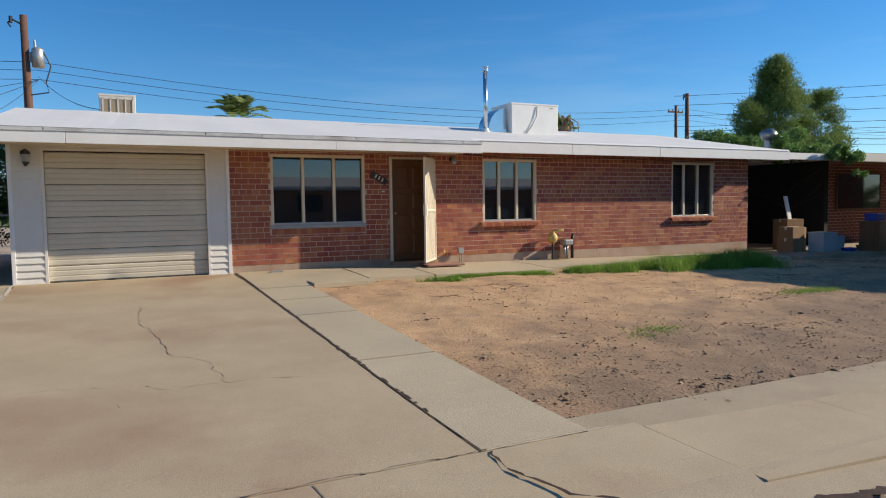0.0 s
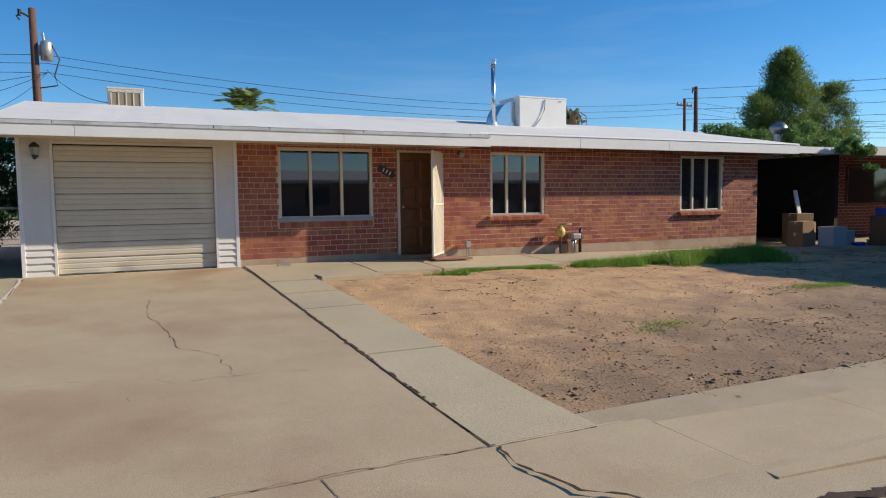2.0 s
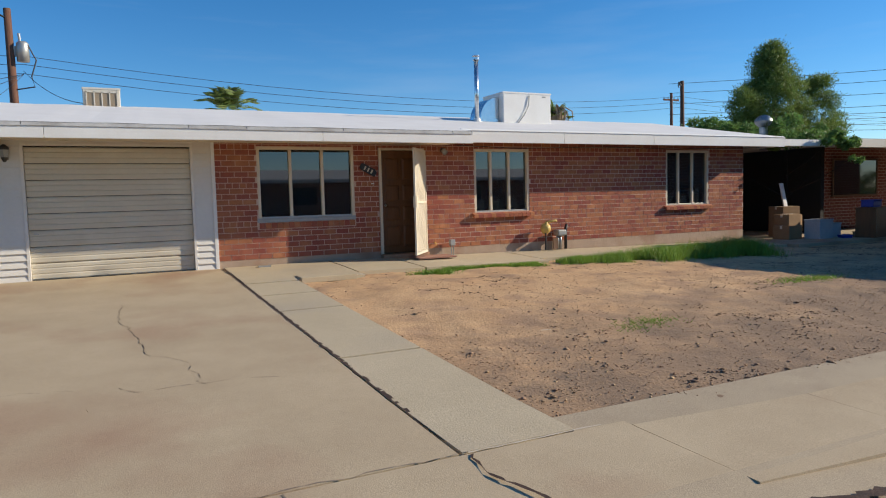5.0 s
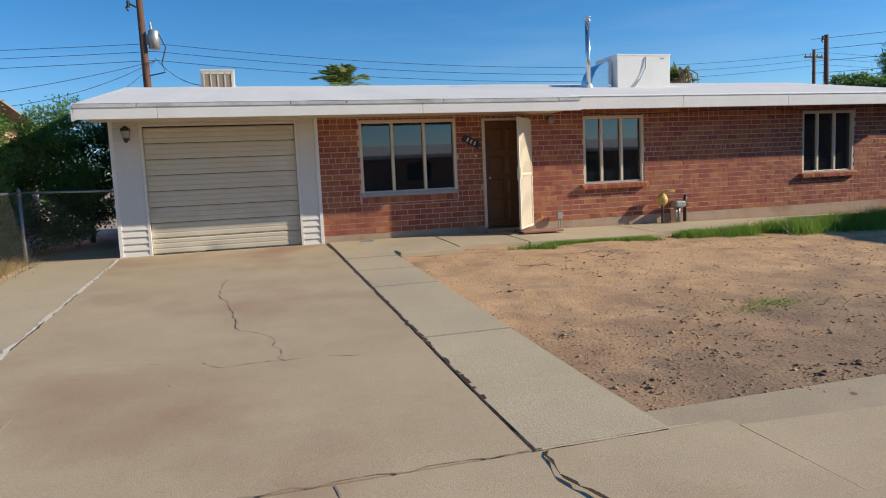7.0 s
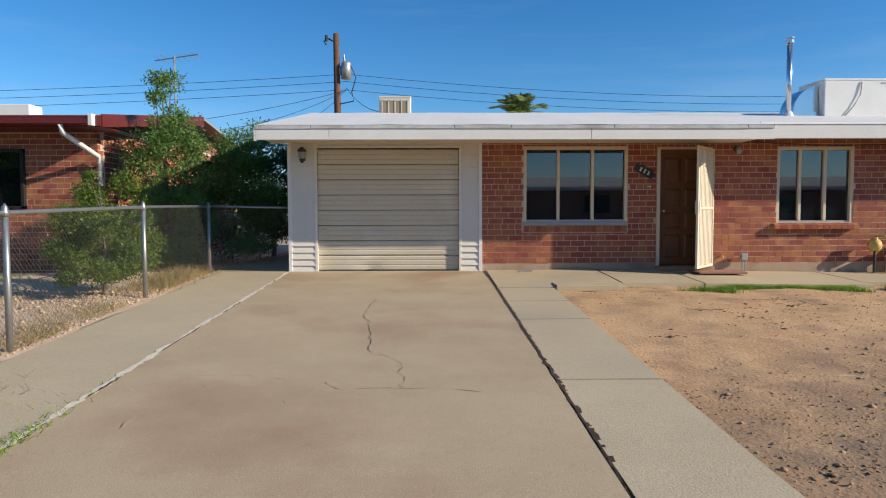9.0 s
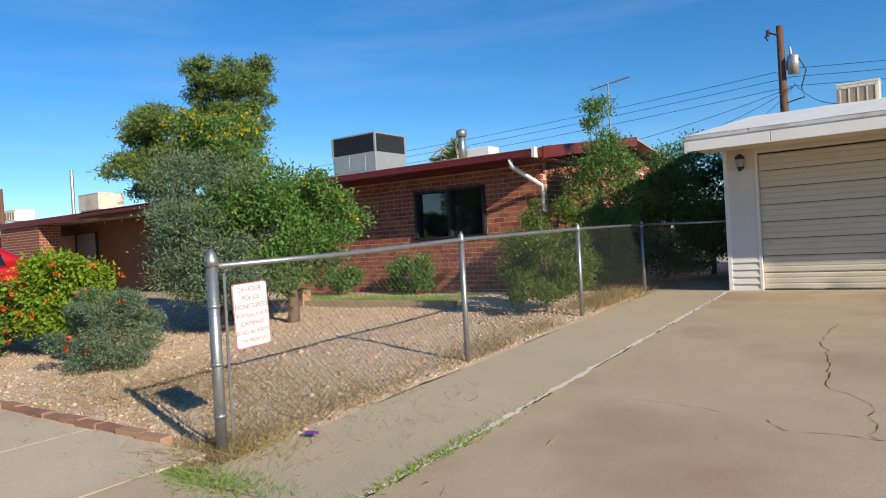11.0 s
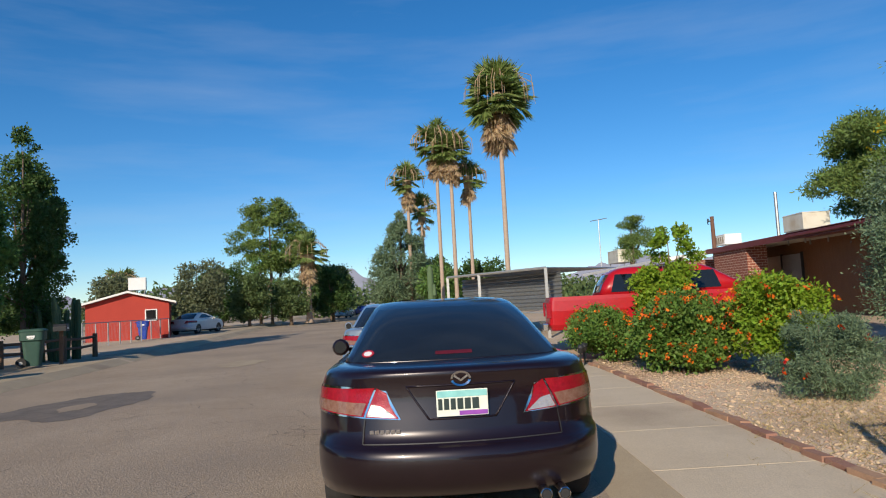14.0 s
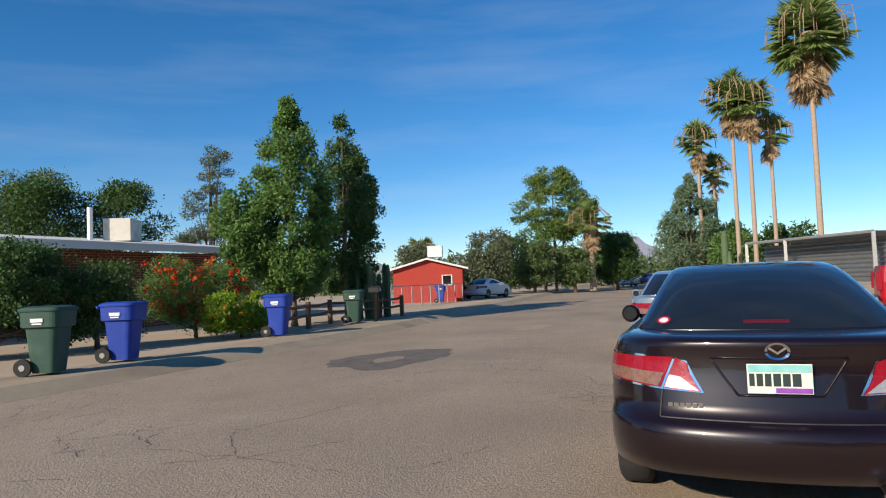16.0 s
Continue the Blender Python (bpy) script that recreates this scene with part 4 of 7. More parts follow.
for i in range(8):
    z0, z1 = 0.005 + i * 0.2635, 0.005 + (i + 1) * 0.2635 - 0.008
    rows, cols = 8, 40
    sh = Shape()
    prof = [(0, 0.014), (0.08, 0.0), (0.30, 0.0), (0.36, 0.008), (0.42, 0.0), (0.64, 0.0), (0.70, 0.008), (0.76, 0.0), (0.92, 0.0), (1.0, 0.014)]
    dent = (lambda u, z: 0.03 * math.exp(-((u - 0.36) / 0.07) ** 2 - ((z - 0.05) / 0.09) ** 2)) if i == 0 else (lambda u, z: 0.0)
    vs = [(0.555 + 2.43 * c / cols, 0.055 + p + dent(c / cols, z0 + (z1 - z0) * q) + 0.004 * noise.noise((c * 0.2, i, 0)), z0 + (z1 - z0) * q) for q, p in prof for c in range(cols + 1)]
    sh.add(vs, [(r * (cols + 1) + c, r * (cols + 1) + c + 1, (r + 1) * (cols + 1) + c + 1, (r + 1) * (cols + 1) + c) for r in range(len(prof) - 1) for c in range(cols)])
    part("door_section", sh, M_garage, gd)
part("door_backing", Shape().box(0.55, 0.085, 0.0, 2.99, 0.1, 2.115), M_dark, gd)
part("door_trim", Shape().box(0.505, -0.02, -0.01, 0.55, 0.1, 2.12).box(2.99, -0.02, -0.01, 3.035, 0.1, 2.12).box(0.505, -0.02, 2.12, 3.035, 0.1, 2.16), M_siding, gd, "white trim round the door", bevel=0.003)
part("rubber_seal", Shape().box(0.555, 0.045, -0.012, 2.985, 0.085, 0.006), M_black, gd)
part("handle", Shape().box(0.62, 0.035, 0.72, 0.68, 0.055, 0.745), M_alu, gd)

M_blind = surf("grey_green_blinds", (0.16, 0.18, 0.16), (0.12, 0.135, 0.12), 3, 0.8, 0.1, 20)
# ---- the neighbour's brick house ----
NX0, NX1, NY = -10.4, -3.45, 0.57
nwin = (-6.55, -4.74, 1.10, 2.16)
solo("neighbour_wall_front", with_openings(Shape(), NX0, NX1, -0.2, 2.6, NY + 0.005, NY + 0.25, [nwin]), M_mortar, "dark red brick front wall of the neighbour's house", "wall", "structure")
solo("neighbour_wall_side", Shape().box(NX1 - 0.25, NY + 0.25, -0.2, NX1 - 0.005, 9, 2.6).box(NX0, 9, -0.2, NX1, 9.2, 2.6).box(NX0, NY + 0.25, -0.2, NX0 + 0.2, 9, 2.6), M_mortar, "sunlit brick side wall of the neighbour's house", "wall", "structure")
s = Shape()
s.add([(NX1 - 0.25, NY, 2.6), (NX1 - 0.25, 9.2, 2.6), (NX1 - 0.25, 4.9, 3.2), (NX1 - 0.012, NY, 2.6), (NX1 - 0.012, 9.2, 2.6), (NX1 - 0.012, 4.9, 3.2)], [(0, 1, 2), (3, 4, 5), (0, 2, 5, 3), (1, 2, 5, 4)])
solo("neighbour_gable", s, M_farbrick, "brick gable of the neighbour's house", "wall", "structure")
nroof = thing("neighbour_roof", "low grey gable roof with dark red fascia", "roof", kind="structure")


def nroof_z(y):
    return 2.66 + 0.13 * (y + 0.2) if y < 4.9 else 2.66 + 0.13 * 5.1 - 0.13 * (y - 4.9)


s = Shape()
for y0, y1 in ((-0.22, 4.9), (4.9, 9.9)):
    s.add([(-19.5, y0, nroof_z(y0)), (-3.0, y0, nroof_z(y0)), (-3.0, y1, nroof_z(y1)), (-19.5, y1, nroof_z(y1)), (-19.5, y0, nroof_z(y0) - 0.05), (-3.0, y0, nroof_z(y0) - 0.05), (-3.0, y1, nroof_z(y1) - 0.05), (-19.5, y1, nroof_z(y1) - 0.05)],
          [(0, 1, 2, 3), (4, 7, 6, 5), (0, 4, 5, 1), (1, 5, 6, 2), (3, 7, 4, 0)])
part("roof_sheet", s, M_shingle, nroof)
part("fascia", Shape().box(-19.5, -0.25, 2.47, -3.0, -0.22, 2.645), M_red, nroof, "dark red fascia board")
s = Shape()
s.add([(-3.0, -0.22, 2.45), (-2.97, -0.22, 2.45), (-2.97, 4.9, 3.12), (-3.0, 4.9, 3.12), (-3.0, -0.22, 2.67), (-2.97, -0.22, 2.67), (-2.97, 4.9, 3.33), (-3.0, 4.9, 3.33)], [(0, 1, 2, 3), (4, 5, 6, 7), (0, 1, 5, 4), (1, 2, 6, 5), (2, 3, 7, 6), (3, 0, 4, 7)])
part("rake_board", s, M_red, nroof, "dark red rake board")
part("gutter", Shape().prism([(-0.25, 2.6), (-0.36, 2.58), (-0.37, 2.5), (-0.28, 2.48), (-0.25, 2.48)], "x", -19.4, -3.1), M_red, nroof)
part("soffit", Shape().box(-19.4, -0.2, 2.46, -3.03, NY, 2.48), M_red, nroof)
part("end_cap", Shape().box(-3.14, -0.37, 2.47, -3.08, -0.22, 2.66), M_white, nroof)
dsp = thing("downspout", "white metal downspout at the house corner", "downspout")
part("elbow", Shape().tube([(-3.62, -0.32, 2.5), (-3.62, -0.26, 2.36), (-3.38, 0.44, 2.02), (-3.38, 0.48, 1.9)], 0.045, 8), M_white, dsp, smooth=True)
part("pipe", Shape().tube([(-3.38, 0.49, 1.92), (-3.38, 0.49, 0.0)], 0.042, 8), M_greymetal, dsp, smooth=True)
nw = thing("neighbour_window", "dark steel-framed two-pane window in the shade", "window", kind="structure")
for b in ((nwin[0], 0.5, nwin[3] - 0.05, nwin[1], 0.66, nwin[3]), (nwin[0], 0.5, nwin[2], nwin[1], 0.66, nwin[2] + 0.05), (nwin[0], 0.5, nwin[2], nwin[0] + 0.06, 0.66, nwin[3]), (nwin[1] - 0.06, 0.5, nwin[2], nwin[1], 0.66, nwin[3]), (-5.68, 0.52, nwin[2], -5.61, 0.66, nwin[3])):
    part("frame_bar", Shape().box(*b), M_black, nw, bevel=0.004)
for a, b in ((nwin[0] + 0.06, -5.68), (-5.61, nwin[1] - 0.06)):
    part("pane", Shape().box(a, 0.63, nwin[2] + 0.05, b, 0.64, nwin[3] - 0.05), M_glass, nw)
s = Shape()
for i in range(40):
    a = nwin[0] + 0.02 + i * 0.044
    s.box(a, 0.72 + 0.012 * (i % 3), nwin[2], a + 0.036, 0.728 + 0.012 * (i % 3), nwin[3])
solo("vertical_blinds", s, M_blind, "grey vertical blinds behind the window", "blinds")
# near-black sheet painted for the unlit room behind the blinds
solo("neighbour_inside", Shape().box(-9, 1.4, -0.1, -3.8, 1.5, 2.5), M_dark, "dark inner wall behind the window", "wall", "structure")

# ---- fence between the yards ----
fence = thing("chain_link_fence", "galvanised chain-link fence with top rail between the yards", "fence")
FX = -1.35
posts = [(-8.57, 0.97, 0.038), (-5.52, 1.035, 0.03), (-2.57, 1.10, 0.03), (0.1, 1.13, 0.03)]
for i, (y, top, r) in enumerate(posts):
    z0 = slope(y) - 0.1
    p = part("post", Shape().tube([(FX, y, z0), (FX, y, top - 0.03)], r, 12), M_galv, fence, smooth=True)
    part("post_cap", Shape().tube([(FX, y, top - 0.04), (FX, y, top), (FX, y, top + 0.05), (FX, y, top + 0.08)], [r * 1.25, r * 1.25, r * 0.8, 0.005], 12), M_galv, p, smooth=True)
    if i == 0:
        for k in (0.25, 0.5, 0.78):
            zz = z0 + (top - z0) * k
            part("tension_band", Shape().tube([(FX, y, zz - 0.012), (FX, y, zz + 0.012)], 0.044, 12), M_galv, p, smooth=True)
part("tension_bar", Shape().box(FX + 0.03, -8.51, -0.25, FX + 0.036, -8.49, 0.88), M_galv, fence)
rail = [(FX, -8.57, 0.93), (FX, -7.4, 0.955), (FX, -6.6, 0.985), (FX, -5.52, 1.03), (FX, -2.57, 1.10), (FX, 0.1, 1.13)]
part("top_rail", Shape().tube(rail, 0.021, 10), M_galv, fence, smooth=True)
part("side_rail", Shape().tube([(FX, 0.1, 1.13), (0.05, 0.12, 1.1)], 0.018, 8), M_galv, fence, smooth=True)


def rail_z(y):
    pts = [(p[1], p[2]) for p in rail]
    for (a, za), (b, zb) in zip(pts, pts[1:]):
        if a <= y <= b:
            return za + (zb - za) * (y - a) / (b - a)
    return pts[-1][1]


s = Shape()
step, r = 0.062, 0.0016
for sg in (1, -1):
    y = -8.5 - 1.3
    while y < 0.1 + 1.3:
        z = -0.30
        pts = []
        a, b = None, None
        k = 0
        while k <= 40:
            zz = -0.30 + 1.45 * k / 40
            yy = y + sg * (zz + 0.3)
            if -8.5 <= yy <= 0.08 and slope(yy) + 0.01 <= zz <= rail_z(yy):
                a = a or (yy, zz)
                b = (yy, zz)
            k += 1
        if a and b and b[1] - a[1] > 0.05:
            s.add([(FX + sg * r, a[0] - r, a[1]), (FX + sg * r, a[0] + r, a[1]), (FX + sg * r + r, a[0], a[1] + r), (FX + sg * r, b[0] - r, b[1]), (FX + sg * r, b[0] + r, b[1]), (FX + sg * r + r, b[0], b[1] + r)],
                  [(0, 1, 4, 3), (1, 2, 5, 4), (2, 0, 3, 5)])
        y += step
part("wire_mesh", s, M_mesh, fence)
s = Shape()
for sg in (1, -1):
    for i in range(42):
        x = FX - 1.1 + i * 0.062
        pts = [(x + sg * 1.05 * k / 30, 0.02 + 1.05 * k / 30) for k in range(31)]
        pts = [p for p in pts if FX <= p[0] <= 0.05]
        if len(pts) > 2:
            a, b = pts[0], pts[-1]
            s.add([(a[0] - r, 0.11, a[1]), (a[0] + r, 0.11, a[1]), (a[0], 0.11 + r, a[1]), (b[0] - r, 0.11, b[1]), (b[0] + r, 0.11, b[1]), (b[0], 0.11 + r, b[1])], [(0, 1, 4, 3), (1, 2, 5, 4), (2, 0, 3, 5)])
part("wire_mesh", s, M_mesh, fence)

# warning sign on the fence
sign = thing("warning_sign", "white metal warning sign with faded red writing on the fence", "sign")
sign.matrix_basis = Matrix.Translation((-1.318, -8.285, 0.575)) @ Matrix(((0, 0, 1, 0), (1, 0, 0, 0), (0, 1, 0, 0), (0, 0, 0, 1))) @ pose(0, 0, 0, 0, 0, 2.5)
W, H, R = 0.152, 0.228, 0.022
out = []
for cx, cy, a0 in ((W - R, H - R, 0), (-W + R, H - R, 90), (-W + R, -H + R, 180), (W - R, -H + R, 270)):
    out += [(cx + R * math.cos(radians(a0 + k * 18)), cy + R * math.sin(radians(a0 + k * 18))) for k in range(6)]
part("plate", Shape().prism(out, "z", -0.0015, 0.0015), M_signwhite, sign)
inner = [(x * 0.93, y * 0.955) for x, y in out]
part("border", Shape().add([(*p, 0.0022) for p in out] + [(*p, 0.0022) for p in [(x * 0.955, y * 0.97) for x, y in out]], [(i, (i + 1) % 24, 24 + (i + 1) % 24, 24 + i) for i in range(24)]), M_signred, sign, "thin red border line")


def lettering(text, x, y, size, mat, parent, name="lettering", z=0.003):
    cu = bpy.data.curves.new(name, "FONT")
    cu.body, cu.size, cu.align_x, cu.align_y = text, size, "CENTER", "CENTER"
    tmp = bpy.data.objects.new(name, cu)
    me = bpy.data.meshes.new_from_object(tmp)
    me.materials.clear()
    me.materials.append(mat)
    ob = new(name, me)
    ob.parent = parent
    ob.matrix_basis = pose(x, y, z)
    bpy.data.objects.remove(tmp)
    return ob


for i, t in enumerate(("24 HOUR", "POLICE", "MONITORED", "SURVEILLANCE", "CAMERAS", "AND ALARMS", "ON PREMISES")):
    lettering(t, 0, 0.18 - i * 0.06, 0.048 if len(t) < 11 else 0.041, M_signred, sign)

# ---- cars ----


def plan_ring(ur, uf, hw, w, bow, rad, dip=None):
    """Outline of a car body at height w: bowed rear, straight flanks, bowed front."""
    pts = []
    nb, ns = 24, 14
    def rear(v):
        q = max(0.0, (abs(v) - (hw - rad)) / rad)
        return bow * (v / hw) ** 2 + rad * (1 - math.sqrt(max(0.0, 1 - q * q)))
    for i in range(nb + 1):
        v = hw * math.sin((i / nb - 0.5) * math.pi)
        pts.append((ur + rear(v), v))
    for i in range(1, ns):
        pts.append((ur + bow + rad + (uf - ur - 2 * bow - 2 * rad) * i / ns, hw))
    for i in range(nb + 1):
        v = -hw * math.sin((i / nb - 0.5) * math.pi)
        pts.append((uf - rear(v), v))
    for i in range(1, ns):
        pts.append((uf - bow - rad - (uf - ur - 2 * bow - 2 * rad) * i / ns, -hw))
    return [(u, v, w - (dip(u, w) if dip else 0.0)) for u, v in pts]


def stacked(levels, bow, rad, dip=None):
    s_ = Shape()
    rings = [plan_ring(*lv, bow, rad, dip) for lv in levels]
    n = len(rings[0])
    s_.add([p for rg in rings for p in rg], [(j * n + i, j * n + (i + 1) % n, (j + 1) * n + (i + 1) % n, (j + 1) * n + i) for j in range(len(rings) - 1) for i in range(n)] +
           [tuple(range(n))[::-1], tuple(range((len(rings) - 1) * n, len(rings) * n))])
    return s_


def between(levels, w):
    """Rear, front and half width of a stack at height w."""
    for a, b in zip(levels, levels[1:]):
        if a[3] <= w <= b[3]:
            k = (w - a[3]) / (b[3] - a[3])
            return [a[i] + (b[i] - a[i]) * k for i in range(3)]
    return levels[-1][:3]


def skin(levels, bow, rad, p, w, out=0.0):
    """A point on the stack: p in -1..1 across the rear, beyond that forward along the flank in metres."""
    ur, uf, hw = between(levels, w)
    v = max(-1.0, min(1.0, p)) * hw
    q = max(0.0, (abs(v) - (hw - rad)) / rad)
    u = ur + bow * (v / hw) ** 2 + rad * (1 - math.sqrt(max(0.0, 1 - min(1.0, q * q)))) + max(0.0, abs(p) - 1)
    lean = min(1.0, max(0.0, q))
    return (u - out * (1 - 0.6 * lean), v + math.copysign(out * lean, v) if p else v, w)


def flank_patch(levels, bow, rad, corner_lo, corner_hi, w0, w1, out, n=16, m=6):
    """A thin skin between two lists of edges: at height fraction k the run goes from lo to hi."""
    s_ = Shape()
    return s_.grid(lambda a, b: skin(levels, bow, rad, corner_lo(b) + (corner_hi(b) - corner_lo(b)) * a, w0(a) + (w1(a) - w0(a)) * b, out), n, m)


def wheel(parent, u, v, r=0.325, wdt=0.21, seg=28):
    sg = 1 if v > 0 else -1
    prof = [(-wdt / 2, r * 0.62), (-wdt / 2, r * 0.9), (-wdt * 0.36, r), (wdt * 0.36, r), (wdt / 2, r * 0.9), (wdt / 2, r * 0.62)]
    s_ = Shape()
    s_.add([(u + q * math.cos(2 * math.pi * i / seg), v + sg * o, r + q * math.sin(2 * math.pi * i / seg)) for o, q in prof for i in range(seg)],
           [(j * seg + i, j * seg + (i + 1) % seg, (j + 1) * seg + (i + 1) % seg, (j + 1) * seg + i) for j in range(len(prof) - 1) for i in range(seg)])
    tyre = part("wheel", s_, M_tyre, parent, "black rubber tyre", smooth=True)
    s_ = Shape()
    for k in range(5):
        a = 2 * math.pi * k / 5
        s_.tube([(u, v + sg * wdt * 0.35, r), (u + r * 0.6 * math.cos(a), v + sg * wdt * 0.42, r + r * 0.6 * math.sin(a))], [0.05, 0.03], 6)
    s_.add([(u + r * 0.64 * math.cos(2 * math.pi * i / 24), v + sg * wdt * 0.3, r + r * 0.64 * math.sin(2 * math.pi * i / 24)) for i in range(24)], [tuple(range(24))])
    part("rim", s_, M_greymetal, tyre, "grey alloy rim")


M_lampdim = surf("unlit_brake_lens", (0.12, 0.012, 0.018), (0.10, 0.01, 0.014), 20, 0.2, 0, 30)


def sedan(at, turn, paint, label, detail=True):
    car = thing("car", label, "car", at=at, turn=turn)
    B, RD = 0.2, 0.36
    def dip(u, w):
        return max(0.0, w - 0.55) * 0.45 * min(1.0, max(0.0, (u - 3.3) / 1.5)) ** 1.2
    body = [(0.2, 4.78, 0.885, 0.275), (0.07, 4.86, 0.905, 0.30), (0.02, 4.9, 0.914, 0.38), (0.0, 4.92, 0.919, 0.46), (0.004, 4.92, 0.92, 0.53), (0.014, 4.91, 0.92, 0.565), (0.036, 4.905, 0.919, 0.588), (0.078, 4.90, 0.916, 0.60), (0.092, 4.89, 0.917, 0.68), (0.105, 4.87, 0.916, 0.76),
            (0.118, 4.85, 0.912, 0.84), (0.126, 4.8, 0.90, 0.92), (0.118, 4.76, 0.878, 0.985), (0.112, 4.74, 0.862, 1.012), (0.124, 4.7, 0.842, 1.03), (0.2, 4.62, 0.80, 1.045), (0.42, 4.5, 0.74, 1.05)]
    sh = stacked(body, B, RD, dip)
    part("body", sh, paint, car, smooth=True)
    top = [(0.50, 3.95, 0.775, 1.02), (0.66, 3.75, 0.735, 1.10), (0.86, 3.50, 0.69, 1.19), (1.07, 3.25, 0.648, 1.28), (1.29, 2.98, 0.606, 1.36), (1.48, 2.72, 0.57, 1.415), (1.66, 2.55, 0.53, 1.445), (1.82, 2.4, 0.44, 1.46), (1.95, 2.3, 0.3, 1.466)]
    part("cabin", stacked(top, 0.12, 0.2), paint, car, smooth=True)
    part("rear_window", flank_patch(top, 0.12, 0.2, lambda b: -0.93 + 0.02 * b, lambda b: 0.93 - 0.02 * b, lambda a: 1.055, lambda a: 1.40, 0.006, 24, 10), M_carglass, car, "dark tinted rear window", smooth=True)
    for sg in (1, -1):
        part("side_window", Shape().grid(lambda a, b: (lambda lv: (lv[0] + 0.75 + (lv[1] - lv[0] - 1.35) * a, sg * (lv[2] + 0.006), 1.09 + 0.27 * b))(between(top, 1.09 + 0.27 * b)), 12, 6), M_carglass, car, "dark tinted side windows", smooth=True)
        outer = part("tail_lamp", flank_patch(body, B, RD, lambda b: sg * (0.655 - 0.07 * b), lambda b: sg * (1.12 + 0.05 * b), lambda a: 0.765 + 0.03 * a, lambda a: 0.935 - 0.015 * a, 0.008, 16, 8), M_lampred, car, "red outer tail lamp", smooth=True)
        inner_lamp = part("tail_lamp", flank_patch(body, B, RD, lambda b: sg * (0.42 + 0.13 * b - 0.05 * b * b), lambda b: sg * (0.64 - 0.07 * b), lambda a: 0.75 + 0.012 * a, lambda a: 0.90 + 0.033 * a, 0.008, 12, 8), M_lampred, car, "red inner tail lamp on the boot lid", smooth=True)
        part("clear_lens", flank_patch(body, B, RD, lambda b: sg * (0.435 + 0.1 * b), lambda b: sg * (0.632 - 0.03 * b), lambda a: 0.756 + 0.012 * a, lambda a: 0.825 + 0.012 * a, 0.012, 10, 4), M_lampclear, inner_lamp, "clear reversing lens", smooth=True)
        part("clear_lens", flank_patch(body, B, RD, lambda b: sg * (0.665 - 0.03 * b), lambda b: sg * 1.0, lambda a: 0.772 + 0.025 * a, lambda a: 0.845 + 0.015 * a, 0.012, 10, 4), M_lampamber, outer, "smoky amber indicator lens", smooth=True)
        part("lamp_rim", flank_patch(body, B, RD, lambda b: sg * (0.405 + 0.10 * b), lambda b: sg * (1.14 + 0.05 * b), lambda a: 0.744 + 0.035 * a, lambda a: 0.915 + 0.028 * min(1.0, a * 2.5) - 0.006 * a, 0.004, 20, 8), M_chrome, car, "bright rim round the tail lamps", smooth=True)
        s_ = Shape()
        s_.tube([(3.05, sg * 0.80, 0.99), (3.05, sg * 0.92, 1.0)], 0.025, 6)
        s_.tube([(2.96, sg * 1.0, 1.03), (2.98, sg * 1.0, 1.03), (3.04, sg * 0.99, 1.03), (3.12, sg * 0.97, 1.03)], [0.06, 0.085, 0.08, 0.03], 12)
        part("wing_mirror", s_, paint, car, smooth=True)
        part("mirror_glass", Shape().tube([(2.957, sg * 1.0, 1.03), (2.953, sg * 1.0, 1.03)], 0.06, 12), M_carglass, car)
        for u in (1.02, 3.78):
            wheel(car, u, sg * 0.815)
            # flat black half-disc on the flank, drawn for the shaded hollow of the arch
            part("wheel_arch_shade", Shape().add([(u + 0.35 * math.cos(math.pi * i / 16), sg * 0.9215, 0.36 + 0.33 * math.sin(math.pi * i / 16)) for i in range(17)], [tuple(range(17))]), M_black, car)
    part("underside", Shape().box(0.6, -0.7, 0.2, 4.4, 0.7, 0.285), M_tyre, car)
    if detail:
        pl = part("number_plate", Shape().box(0.078, -0.155, 0.755, 0.085, 0.155, 0.91), M_plate, car, "pale number plate, its figures as bars", bevel=0.003)
        part("plate_band", Shape().box(0.0755, -0.15, 0.868, 0.078, 0.15, 0.905), M_plateteal, pl)
        part("plate_band", Shape().box(0.0755, -0.15, 0.76, 0.078, 0.02, 0.786), M_platepurple, pl)
        for q0, q1 in ((-0.10, -0.06), (-0.05, -0.015), (-0.005, 0.03), (0.04, 0.07), (0.08, 0.11), (0.12, 0.145)):
            part("plate_bar", Shape().box(0.0745, q0, 0.795, 0.078, q1, 0.86), M_ink, pl)
        part("plate_holder", Shape().box(0.085, -0.14, 0.765, 0.13, 0.14, 0.90), M_black, car)
        for a_, b_ in (((-0.37, 0.935), (0.37, 0.935)), ((-0.37, 0.935), (-0.22, 0.74)), ((0.37, 0.935), (0.22, 0.74)), ((-0.22, 0.74), (0.22, 0.74))):
            part("recess_crease", Shape().tube([skin(body, B, RD, a_[0] + (b_[0] - a_[0]) * k / 8, a_[1] + (b_[1] - a_[1]) * k / 8, 0.001) for k in range(9)], 0.0065, 6), paint, car, smooth=True)
        s_ = Shape()
        s_.add([(0.106 + (0.0 if k else 0.006), 0.062 * math.cos(2 * math.pi * i / 24) * (1.0 if k else 0.78), 0.972 + 0.046 * math.sin(2 * math.pi * i / 24) * (1.0 if k else 0.74)) for k in (1, 0) for i in range(24)],
               [(i, (i + 1) % 24, 24 + (i + 1) % 24, 24 + i) for i in range(24)])
